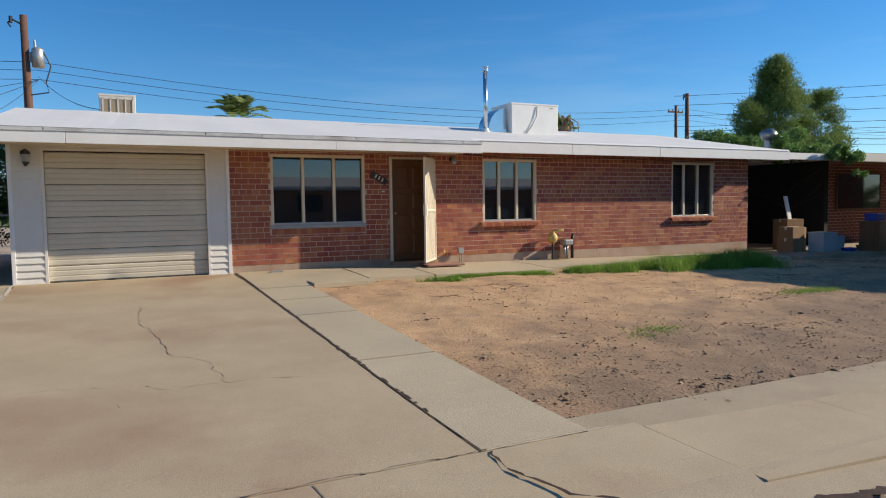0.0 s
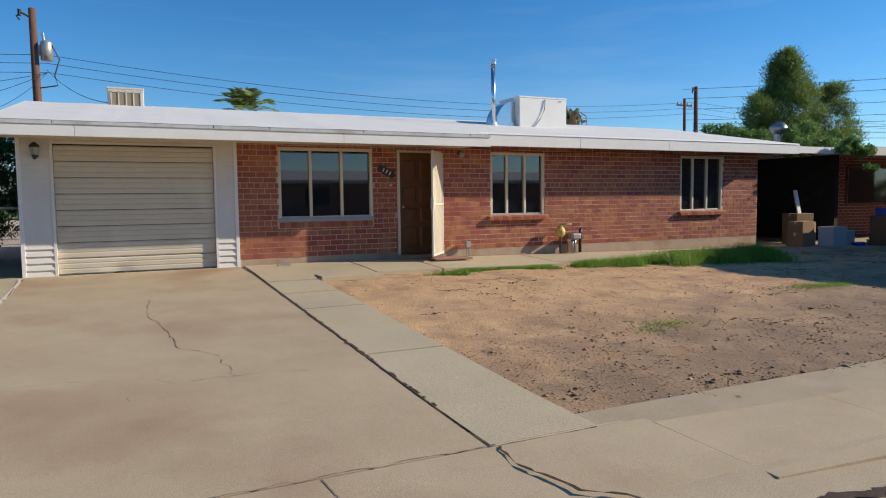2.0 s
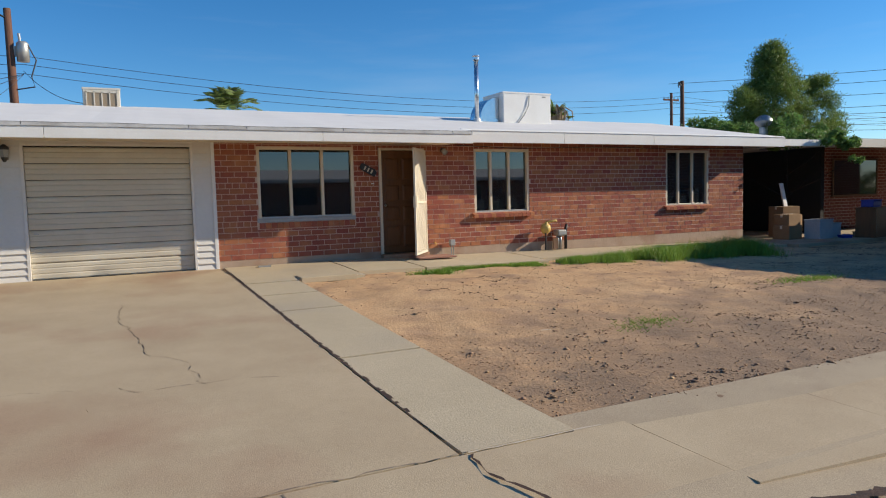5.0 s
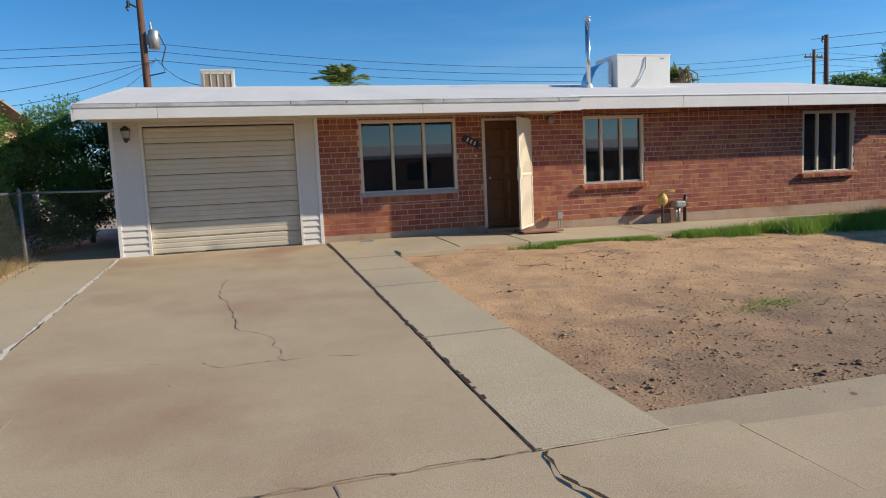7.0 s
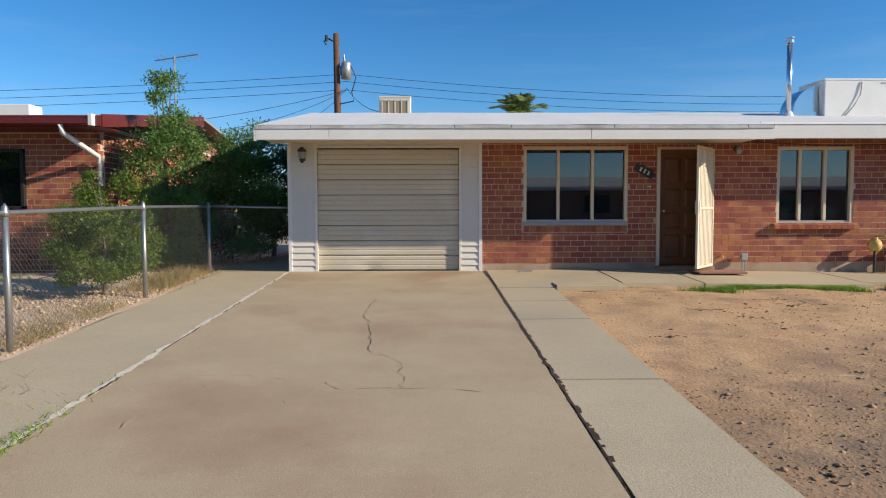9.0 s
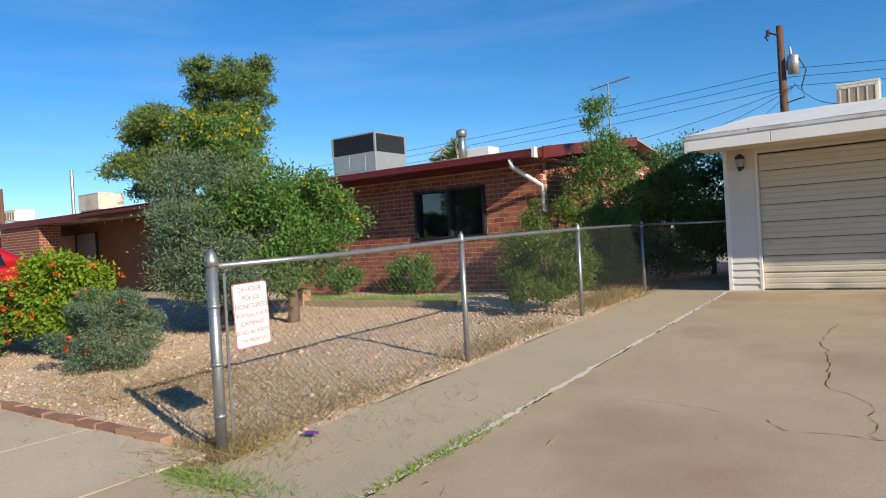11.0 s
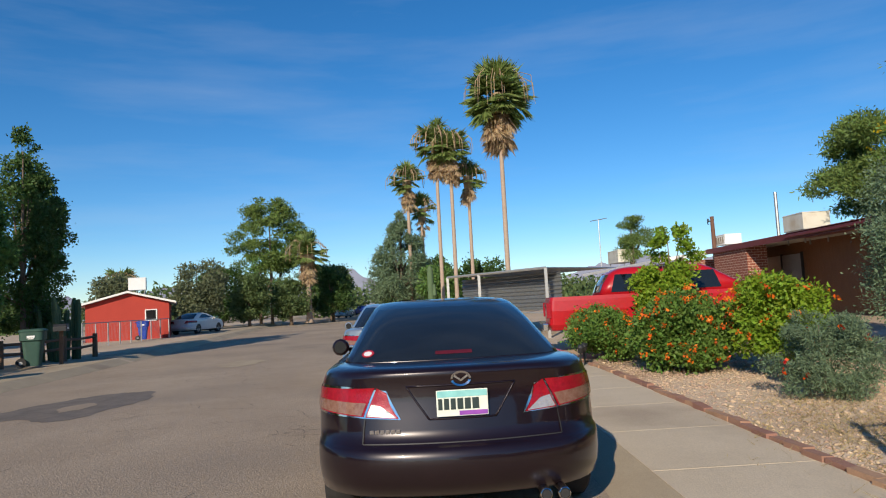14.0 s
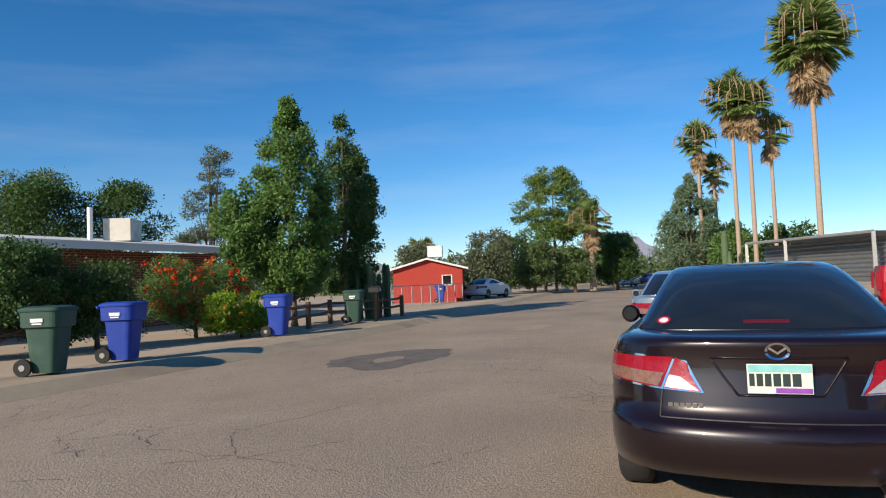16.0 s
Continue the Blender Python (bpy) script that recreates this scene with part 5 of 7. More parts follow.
        s_.add([(0.108, -0.045, 0.985), (0.108, 0.0, 0.955), (0.108, 0.045, 0.985), (0.108, 0.04, 0.997), (0.108, 0.0, 0.969), (0.108, -0.04, 0.997)], [(0, 1, 4, 5), (1, 2, 3, 4)])
        part("emblem", s_, M_chrome, car, "plain oval chrome emblem")
        for i in range(6):
            c = skin(body, B, RD, 0.60 - i * 0.035, 0.675, 0.004)
            part("badge_bar", Shape().box(c[0] - 0.003, c[1] - 0.012, 0.664, c[0] + 0.02, c[1] + 0.012, 0.686), M_chrome, car)
        for pv in (-0.46, -0.57):
            part("exhaust_pipe", Shape().tube([(0.3, pv, 0.285), (0.06, pv, 0.285), (0.01, pv, 0.285), (0.006, pv, 0.285)], [0.034, 0.036, 0.036, 0.031], 16, False), M_chrome, car, "chrome exhaust tip", smooth=True)
            # black plug near the pipe mouth, painted for the shade inside
            part("exhaust_bore_shade", Shape().tube([(0.0048, pv, 0.285), (0.03, pv, 0.285)], 0.0275, 16), M_black, car)
        part("bumper_seam", Shape().grid(lambda a, b: skin(body, B, RD, -0.66 + 1.32 * a, 0.601 + 0.007 * b, 0.004), 30, 1), M_black, car)
        for sg in (1, -1):
            part("boot_seam", Shape().grid(lambda a, b: skin(body, B, RD, sg * (0.66 - 0.02 * a + 0.008 * b), 0.605 + 0.155 * a, 0.003), 8, 1), M_black, car)
        part("sticker", Shape().add([skin(top, 0.12, 0.2, 0.80 + 0.055 * math.cos(2 * math.pi * i / 20), 1.105 + 0.022 * math.sin(2 * math.pi * i / 20), 0.010) for i in range(20)], [tuple(range(20))]), M_truckred, car, "round red and white window sticker")
        part("sticker", Shape().add([skin(top, 0.12, 0.2, 0.80 + 0.036 * math.cos(2 * math.pi * i / 20), 1.105 + 0.014 * math.sin(2 * math.pi * i / 20), 0.013) for i in range(20)], [tuple(range(20))]), M_signwhite, car)
        part("brake_light", Shape().grid(lambda a, b: skin(top, 0.12, 0.2, -0.17 + 0.34 * a, 1.085 + 0.02 * b, 0.010), 8, 1), M_lampdim, car, "high brake light strip")
    return car


sedan((-1.70, -11.34, -0.41), 183, M_carpaint, "dark plum four-door saloon parked at the kerb")
sedan((-9.2, -12.3, -0.41), 183, M_silver, "silver saloon parked ahead at the kerb", False)


def pickup(at, turn):
    car = thing("pickup_truck", "bright red pickup truck parked nose to the house", "truck", at=at, turn=turn)
    def dip(u, w):
        return 0.0
    bed = [(0.05, 5.5, 0.90, 0.48), (0.0, 5.6, 0.97, 0.6), (0.0, 5.62, 0.99, 0.9), (0.02, 5.6, 0.98, 1.12), (0.04, 5.56, 0.95, 1.2)]
    part("body", stacked(bed, 0.05, 0.1), M_truckred, car, smooth=False, bevel=0.0)
    cab = [(1.15, 4.55, 0.93, 1.19), (1.25, 4.2, 0.86, 1.42), (1.42, 3.8, 0.78, 1.66), (1.62, 3.6, 0.68, 1.76), (1.85, 3.4, 0.5, 1.79)]
    part("cab", stacked(cab, 0.06, 0.15), M_truckred, car, smooth=True)
    part("rear_window", flank_patch(cab, 0.06, 0.15, lambda b: -0.85, lambda b: 0.85, lambda a: 1.26, lambda a: 1.64, 0.008, 10, 5), M_carglass, car)
    for sg in (1, -1):
        for a0, a1 in ((-0.55, 0.2), (0.3, 0.98), (1.08, 1.85)):
            part("side_window", Shape().grid(lambda a, b: (lambda lv: (2.0 + a0 + (a1 - a0) * a + 0.12 * b * (1 if a < 0.5 else -1), sg * (lv[2] + 0.008), 1.25 + 0.38 * b))(between(cab, 1.25 + 0.38 * b)), 6, 4), M_carglass, car)
        part("tail_lamp", Shape().box(-0.015, sg * 0.90 - 0.07, 0.75, 0.09, sg * 0.90 + 0.09, 1.08), M_lampred, car, bevel=0.01)
        for u in (1.15, 4.6):
            wheel(car, u, sg * 0.88, 0.37, 0.24)
            # arch hollow not cut: its shade is a flat black half-disc
            part("wheel_arch_shade", Shape().add([(u + 0.43 * math.cos(math.pi * i / 16), sg * 0.992, 0.42 + 0.43 * math.sin(math.pi * i / 16)) for i in range(17)], [tuple(range(17))]), M_black, car)
    part("bumper", Shape().box(-0.12, -0.93, 0.48, 0.02, 0.93, 0.64), M_chrome, car, bevel=0.02)
    part("tailgate_handle", Shape().box(-0.012, -0.12, 0.98, 0.0, 0.12, 1.06), M_black, car)
    return car


truck = pickup((-14.9, -8.85, -0.33), 84)
truck.matrix_basis = truck.matrix_basis @ Matrix.Diagonal((1.06, 1.0, 1.1, 1.0))

# ---- wheelie bins across the street ----


def bin_(at, turn, mat, label):
    b = thing("wheelie_bin", label, "bin", at=at, turn=turn, group="wheelie bins at the kerb")
    s_ = Shape()
    lv = [(0.21, 0.19, 0.04), (0.215, 0.20, 0.1), (0.27, 0.265, 0.74), (0.275, 0.27, 0.76)]
    n = 28
    def ring(hx, hy, z):
        return [(math.copysign(abs(math.cos(2 * math.pi * i / n)) ** 0.35, math.cos(2 * math.pi * i / n)) * hx, math.copysign(abs(math.sin(2 * math.pi * i / n)) ** 0.35, math.sin(2 * math.pi * i / n)) * hy, z) for i in range(n)]
    def stack(levels):
        q = Shape()
        q.add([p for l_ in levels for p in ring(*l_)], [(j * n + i, j * n + (i + 1) % n, (j + 1) * n + (i + 1) % n, (j + 1) * n + i) for j in range(len(levels) - 1) for i in range(n)] + [tuple(range(n)), tuple(range((len(levels) - 1) * n, len(levels) * n))])
        return q
    part("tub", stack(lv), mat, b)
    part("collar", stack([(0.275, 0.27, 0.755), (0.325, 0.32, 0.78), (0.335, 0.33, 1.02), (0.335, 0.33, 1.03)]), mat, b)
    part("lid", stack([(0.35, 0.35, 1.03), (0.355, 0.36, 1.055), (0.33, 0.33, 1.09), (0.24, 0.24, 1.115)]), mat, b, "slightly domed lid")
    part("handle_bar", Shape().tube([(-0.25, 0.36, 1.0), (-0.22, 0.41, 1.04), (0.22, 0.41, 1.04), (0.25, 0.36, 1.0)], 0.017, 8), mat, b, smooth=True)
    part("label", Shape().box(-0.342, -0.10, 0.86, -0.334, 0.10, 0.92).box(-0.338, -0.08, 0.82, -0.328, 0.08, 0.845), M_signwhite, b, "white printed bars")
    for sx in (-1, 1):
        w_ = part("wheel", Shape().tube([(sx * 0.25, 0.26, 0.14), (sx * 0.31, 0.26, 0.14)], 0.14, 18), M_tyre, b)
        part("hub", Shape().tube([(sx * 0.305, 0.26, 0.14), (sx * 0.318, 0.26, 0.14)], 0.05, 10), M_greymetal, w_)
    return b


bin_((-5.45, -21.9, -0.255), 203, M_bingreen, "dark green wheelie bin standing at the kerb")
bin_((-7.15, -22.15, -0.25), 200, M_binblue, "bright blue recycling wheelie bin standing at the kerb")
bin_((-12.6, -22.75, -0.25), 200, M_binblue, "blue recycling wheelie bin beside a tree")
bin_((-17.7, -23.5, -0.25), 200, M_bingreen, "dark green wheelie bin beside the mailbox")
bin_((-48.5, -28.6, -0.25), 200, M_bingreen, "dark green wheelie bin far down the street")

# mailbox
mb = thing("mailbox", "dark metal mailbox on a wooden post", "mailbox", at=(-18.45, -23.1, -0.26), turn=20)
part("post", Shape().box(-0.05, -0.05, 0, 0.05, 0.05, 1.0), M_post, mb)
part("box", Shape().prism([(-0.28, 1.0), (0.28, 1.0), (0.28, 1.14), (0.2, 1.22), (-0.2, 1.22), (-0.28, 1.14)], "y", -0.18, 0.18), M_black, mb, bevel=0.01)
part("number_bars", Shape().box(-0.1, -0.19, 1.06, 0.14, -0.18, 1.12), M_signwhite, mb, "pale bars on the front")
part("number_bars", Shape().box(-0.1, 0.18, 1.06, 0.14, 0.19, 1.12), M_signwhite, mb)

# low rustic rail fence across the street
rf = thing("rail_fence", "low rustic wooden rail fence by the cactus bed", "fence")
pr = [(-13.4, -23.3), (-15.6, -23.9), (-17.9, -24.6), (-20.2, -24.0), (-22.2, -24.0)]
for x, y in pr:
    part("post", Shape().tube([(x, y, -0.3), (x, y, 0.55)], [0.09, 0.08], 9), M_post, rf)
for (ax, ay), (bx, by) in zip(pr, pr[1:]):
    for zz in (0.12, 0.42):
        part("rail", Shape().tube([(ax, ay, zz), ((ax + bx) / 2, (ay + by) / 2, zz - 0.02), (bx, by, zz + 0.02)], 0.045, 7), M_post, rf)
# chain-link fence before the red house
cf = thing("far_chain_fence", "grey chain-link fence before the red house", "fence")
for i in range(9):
    x, y = -30.0 - 1.15 * i, -28.6 + 0.05 * i
    part("post", Shape().tube([(x, y, -0.3), (x, y, 0.9)], 0.035, 6), M_galv, cf)
part("top_rail", Shape().tube([(-30.0, -28.6, 0.88), (-39.2, -28.2, 0.88)], 0.025, 6), M_galv, cf)
s = Shape()
for i in range(60):
    x = -30.0 - 9.2 * i / 60
    s.tube([(x, -28.6, -0.25), (x - 0.15, -28.6, 0.88)], 0.004, 3)
part("wire_mesh", s, M_galv, cf)

# ---- roof gear ----


def swamp_cooler(name, label, x, y, z, w, dp, h, mat, turn=0, grille="slots"):
    c = thing(name, label, "cooler", at=(x, y, z), turn=turn)
    part("cabinet", Shape().box(-w / 2, -dp / 2, 0, w / 2, dp / 2, h), mat, c, bevel=0.015)
    part("cap", Shape().box(-w / 2 - 0.01, -dp / 2 - 0.01, h - 0.03, w / 2 + 0.01, dp / 2 + 0.01, h + 0.012), mat, c, bevel=0.008)
    for sx in (-1, 1):
        for sy in (-1, 1):
            part("leg", Shape().box(sx * w * 0.42 - 0.02, sy * dp * 0.42 - 0.02, -0.45, sx * w * 0.42 + 0.02, sy * dp * 0.42 + 0.02, 0.0), M_greymetal, c)
    if grille == "slots":
        part("louvre_panel", Shape().box(-w * 0.42, -dp / 2 - 0.012, h * 0.12, w * 0.42, -dp / 2, h * 0.82), M_beigegrille, c, "brown pad behind louvres")
        for i in range(4):
            a = -w * 0.40 + i * w * 0.205
            part("louvre_rib", Shape().box(a - 0.012, -dp / 2 - 0.025, h * 0.1, a + 0.012, -dp / 2 - 0.01, h * 0.84), mat, c)
        part("louvre_rib", Shape().box(w * 0.40, -dp / 2 - 0.025, h * 0.1, w * 0.43, -dp / 2 - 0.01, h * 0.84), mat, c)
        part("louvre_rib", Shape().box(-w * 0.43, -dp / 2 - 0.025, h * 0.8, w * 0.43, -dp / 2 - 0.01, h * 0.86), mat, c)
    return c


swamp_cooler("window_cooler", "small cream evaporative cooler with brown louvred front on the roof", 1.69, 4.2, 3.17, 0.72, 0.6, 0.48, M_cooler)
big = swamp_cooler("roof_cooler", "large cream evaporative cooler on the white roof", 11.25, 2.6, 2.94, 1.41, 1.0, 0.76, M_white, grille="")
part("cable", Shape().tube([(0.05, -0.515, 0.7), (0.02, -0.53, 0.45), (-0.12, -0.53, 0.2), (-0.3, -0.53, 0.0)], 0.012, 6), M_greymetal, big, "grey flexible conduit")
part("name_plate", Shape().box(0.45, -0.507, 0.66, 0.55, -0.5, 0.69), M_greymetal, big)
duct = thing("air_duct", "curved shiny sheet-metal duct from the cooler into the roof", "duct")
s = Shape()
prof = []
for i in range(13):
    a = math.pi / 2 * i / 12
    prof.append((10.53 - 0.52 * math.sin(a), 3.04 - 0.10 + 0.55 * math.cos(a) + 0.1))
rings = [(x, 2.3, z) for x, z in prof] + [(x, 2.85, z) for x, z in prof]
inner_ = [(10.53 - 0.1 * math.sin(math.pi / 2 * i / 12), 3.04 + 0.05 * math.cos(math.pi / 2 * i / 12)) for i in range(13)]
s.add(rings, [(i, i + 1, 14 + i, 13 + i) for i in range(12)])
for yy in (2.3, 2.85):
    s.add([(x, yy, z) for x, z in prof] + [(x, yy, z) for x, z in inner_], [(i, i + 1, 14 + i, 13 + i) for i in range(12)])
part("elbow", s, M_sheet, duct, smooth=True)
part("collar", Shape().box(9.98, 2.25, 2.85, 10.5, 2.9, 3.06), M_sheet, duct)
flue = thing("flue_pipe", "tall galvanised flue pipe with vented cap on the roof", "pipe")
part("pipe", Shape().tube([(9.86, 2.2, 2.9), (9.86, 2.2, 4.44)], 0.055, 14), M_sheet, flue, smooth=True)
part("cap", Shape().tube([(9.86, 2.2, 4.44), (9.86, 2.2, 4.50)], 0.085, 14).tube([(9.86, 2.2, 4.53), (9.86, 2.2, 4.55)], 0.095, 14), M_sheet, flue)
part("collar", Shape().tube([(9.86, 2.2, 2.93), (9.86, 2.2, 3.05)], [0.12, 0.07], 12), M_white, flue)

# fixtures on the front
coach = thing("coach_lamp", "dark bronze coach lantern beside the garage door", "wall lamp")
part("back_plate", Shape().box(0.27, -0.03, 1.9, 0.36, -0.012, 2.06), M_black, coach, bevel=0.004)
part("lantern", Shape().tube([(0.315, -0.1, 1.86), (0.315, -0.1, 1.92), (0.315, -0.1, 2.05), (0.315, -0.1, 2.08), (0.315, -0.1, 2.13)], [0.02, 0.05, 0.075, 0.08, 0.015], 6), M_black, coach)
part("lens", Shape().tube([(0.315, -0.1, 1.93), (0.315, -0.1, 2.045)], [0.052, 0.078], 6), M_greymetal, coach, "dusty grey lantern glass")
part("arm", Shape().tube([(0.315, -0.03, 2.0), (0.315, -0.06, 1.9), (0.315, -0.1, 1.87)], 0.01, 6), M_black, coach)
pl_ = thing("porch_lamp", "small dark spotlight under the porch eave", "wall lamp")
part("base", Shape().tube([(7.8, 0.0, 2.1), (7.8, -0.04, 2.1)], 0.05, 12), M_black, pl_)
part("shade", Shape().tube([(7.8, -0.04, 2.11), (7.8, -0.08, 2.09), (7.8, -0.15, 2.04)], [0.02, 0.05, 0.055], 12), M_greymetal, pl_, smooth=True)
num = thing("number_plaque", "dark slanted house-number plaque with pale figures as bars", "plaque", at=(6.2, -0.03, 1.71))
num.matrix_basis = pose(6.2, -0.025, 1.71, 0, 28, 0)
part("board", Shape().prism([(-0.17, 0.06), (-0.1, 0.07), (0.13, 0.07), (0.18, 0.025), (0.17, -0.06), (-0.13, -0.06), (-0.18, -0.025)], "y", -0.012, 0.015), M_black, num, bevel=0.003)
for q in (-0.09, -0.015, 0.06):
    part("figure_bar", Shape().box(q, -0.018, -0.035, q + 0.03, -0.012, 0.04), M_cream, num)
solo("door_bell", Shape().box(6.26, -0.02, 1.44, 6.32, 0.0, 1.46), M_signwhite, "small white bell push on the brick", "bell")
meter = thing("gas_meter", "yellow gas regulator and grey meter riser by the wall", "gas meter")
part("regulator", Shape().tube([(10.17, -0.28, 0.42), (10.17, -0.2, 0.42), (10.17, -0.15, 0.42)], [0.05, 0.12, 0.12], 14), M_yellow, meter, smooth=True)
part("regulator_cap", Shape().tube([(10.17, -0.2, 0.42), (10.17, -0.2, 0.56)], [0.06, 0.03], 10), M_yellow, meter)
part("pipe", Shape().tube([(10.17, -0.2, 0.56), (10.42, -0.2, 0.58), (10.44, -0.2, 0.58)], 0.026, 8), M_yellow, meter, smooth=True)
part("drop_pipe", Shape().tube([(10.14, -0.22, 0.32), (10.14, -0.22, -0.05)], 0.018, 8), M_black, meter)
part("riser", Shape().tube([(10.50, -0.16, -0.05), (10.50, -0.16, 0.3)], 0.03, 8).tube([(10.57, -0.16, -0.05), (10.57, -0.16, 0.3)], 0.03, 8), M_galv, meter, smooth=True)
part("meter_box", Shape().box(10.43, -0.28, 0.25, 10.66, -0.08, 0.38), M_greymetal, meter, "grey metal meter box", bevel=0.03)
part("black_pipe", Shape().tube([(10.74, -0.12, -0.05), (10.74, -0.12, 0.38), (10.78, -0.1, 0.48)], 0.035, 8), M_black, meter, smooth=True)
solo("lean_board", Shape().box(10.32, -0.25, -0.03, 10.44, -0.22, 0.2), M_post, "short weathered board by the meter", "board")
tap = thing("outlet_box", "grey weatherproof outlet box on two conduits", "outlet", at=(7.92, -0.12, 0.0))
part("box", Shape().box(-0.055, -0.04, 0.17, 0.055, 0.05, 0.29), M_greymetal, tap, bevel=0.008)
part("conduit", Shape().tube([(-0.02, 0, -0.03), (-0.02, 0, 0.18)], 0.013, 7).tube([(0.03, 0, -0.03), (0.03, 0, 0.18)], 0.013, 7), M_greymetal, tap)
solo("hose_bib", Shape().tube([(7.58, 0.0, 0.24), (7.58, -0.05, 0.24), (7.58, -0.07, 0.2)], 0.013, 7), M_yellow, "small brass hose tap on the wall", "tap")
solo("vent_cap", Shape().box(4.0, -0.32, 0.0, 4.22, -0.24, 0.03), M_greymetal, "small flat metal scrap on the path", "scrap")
solo("door_mat", Shape().box(6.9, -0.75, -0.01, 7.7, -0.25, 0.02), M_edgebrick, "reddish door mat before the threshold", "mat", bevel=0.006)

# neighbour's roof gear
ac = thing("rooftop_air_conditioner", "grey rooftop air conditioner with dark louvred band", "air conditioner", at=(-9.5, 2.5, 2.95), turn=0)
part("cabinet", Shape().box(-0.75, -0.62, 0, 0.75, 0.62, 0.52), M_alu, ac, bevel=0.01)
part("louvre_band", Shape().box(-0.74, -0.61, 0.52, 0.74, 0.61, 0.98), M_black, ac, "dark louvred condenser band")
part("top_rim", Shape().box(-0.76, -0.63, 0.98, 0.76, 0.63, 1.02), M_alu, ac, bevel=0.006)
for sx in (-0.74, 0.74):
    for sy in (-0.61, 0.61):
        part("corner_post", Shape().box(sx - 0.025, sy - 0.025, 0.5, sx + 0.025, sy + 0.025, 0.99), M_alu, ac)
for i in range(9):
    part("louvre", Shape().box(-0.745, -0.622, 0.545 + i * 0.047, 0.745, -0.61, 0.56 + i * 0.047).box(0.74, -0.61, 0.545 + i * 0.047, 0.752, 0.61, 0.552 + i * 0.047), M_black, ac)
for a in (-0.65, -0.1):
    part("access_panel", Shape().box(a, -0.632, 0.06, a + 0.5, -0.62, 0.46), M_alu, ac, bevel=0.004)
part("curb", Shape().box(-0.7, -0.58, -0.25, 0.7, 0.58, 0.0), M_greymetal, ac)
v = thing("roof_vent", "galvanised roof vent with a round cap", "vent")
part("pipe", Shape().tube([(-6.3, 2.2, 2.9), (-6.3, 2.2, 3.6)], 0.085, 12), M_galv, v, smooth=True)
part("cap", Shape().tube([(-6.3, 2.2, 3.52), (-6.3, 2.2, 3.66), (-6.3, 2.2, 3.7)], [0.13, 0.13, 0.07], 12), M_galv, v, smooth=True)
solo("roof_box", Shape().box(-6.75, 3.1, 3.0, -6.1, 3.6, 3.36), M_white, "low white skylight box on the neighbour's roof", "skylight", bevel=0.02)
swamp_cooler("old_cooler", "weathered cream evaporative cooler on the far roof", -20.3, 0.9, 2.78, 1.3, 0.9, 0.55, M_cooler, grille="")
fl = thing("far_flue", "thin galvanised flue pipe on the roof", "pipe")
part("pipe", Shape().tube([(-21.6, 0.6, 2.6), (-21.6, 0.6, 4.3)], 0.06, 8), M_galv, fl)
ant = thing("tv_antenna", "thin metal television aerial mast on a roof", "antenna")
part("mast", Shape().tube([(-4.2, 6.4, 3.0), (-4.2, 6.4, 5.1)], 0.025, 6), M_galv, ant)
part("boom", Shape().tube([(-4.75, 6.5, 5.02), (-3.55, 6.3, 5.14)], 0.016, 6), M_galv, ant)
for i in range(6):
    x = -4.6 + i * 0.19
    part("element", Shape().tube([(x, 6.0, 5.03 + i * 0.02), (x + 0.05, 6.9, 5.03 + i * 0.02)], 0.006, 5), M_galv, ant)

# carport and the house at its far side
cp = thing("carport", "dark open carport with a thin white roof edge", "carport", kind="structure")
part("roof_deck", Shape().box(17.1, -0.45, 2.33, 20.1, 7, 2.40), M_roof, cp)
part("fascia_board", Shape().box(17.1, -0.48, 2.25, 19.4, -0.45, 2.42), M_white, cp)
# carport walls coloured near-black in place of the shade under the roof
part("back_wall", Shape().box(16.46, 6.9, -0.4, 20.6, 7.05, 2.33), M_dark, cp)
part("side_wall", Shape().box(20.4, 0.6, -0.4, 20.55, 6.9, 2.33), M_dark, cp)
part("slab", Shape().box(16.47, -1.6, -0.4, 23.5, 6.9, -0.19), M_sidewalk, cp)
rh = thing("side_house", "low dark brick house beyond the carport, with an unseen added shade block", "house")
part("wall", Shape().box(21.6, 1.6, -0.3, 33, 1.8, 2.4), M_farbrick, rh)
# unseen block and roof added to throw shade over the yard and carport
part("shade_wing", Shape().box(19.3, -9.0, -0.3, 30, -2.4, 2.5), M_farbrick, rh)
part("wing_roof", Shape().prism([(-9.5, 2.5), (-2.2, 2.5), (-2.2, 2.62), (-5.8, 3.2), (-9.5, 2.62)], "x", 18.85, 31), M_shingle, rh)
# deck and fascia brought forward so the wall behind falls in shade
part("roof_deck", Shape().box(20.2, -0.6, 2.40, 38, 9, 2.47), M_shingle, rh)
part("fascia_board", Shape().box(20.2, -0.64, 2.23, 38, -0.6, 2.45), M_cooler, rh)
wn_ = part("window", Shape().box(22.4, 1.56, 0.9, 24.6, 1.6, 2.0), M_carglass, rh)
for q in ((22.35, 0.84, 24.65, 0.9), (22.35, 2.0, 24.65, 2.05), (22.35, 0.9, 22.4, 2.0), (24.6, 0.9, 24.65, 2.0)):
    part("frame_bar", Shape().box(q[0], 1.54, q[1], q[2], 1.59, q[3]), M_post, wn_)
turb = thing("turbine_vent", "round galvanised turbine vent on a roof", "vent", at=(18.95, 1.4, 2.74))
part("neck", Shape().tube([(0, 0, -0.45), (0, 0, 0.2)], 0.12, 12), M_galv, turb)
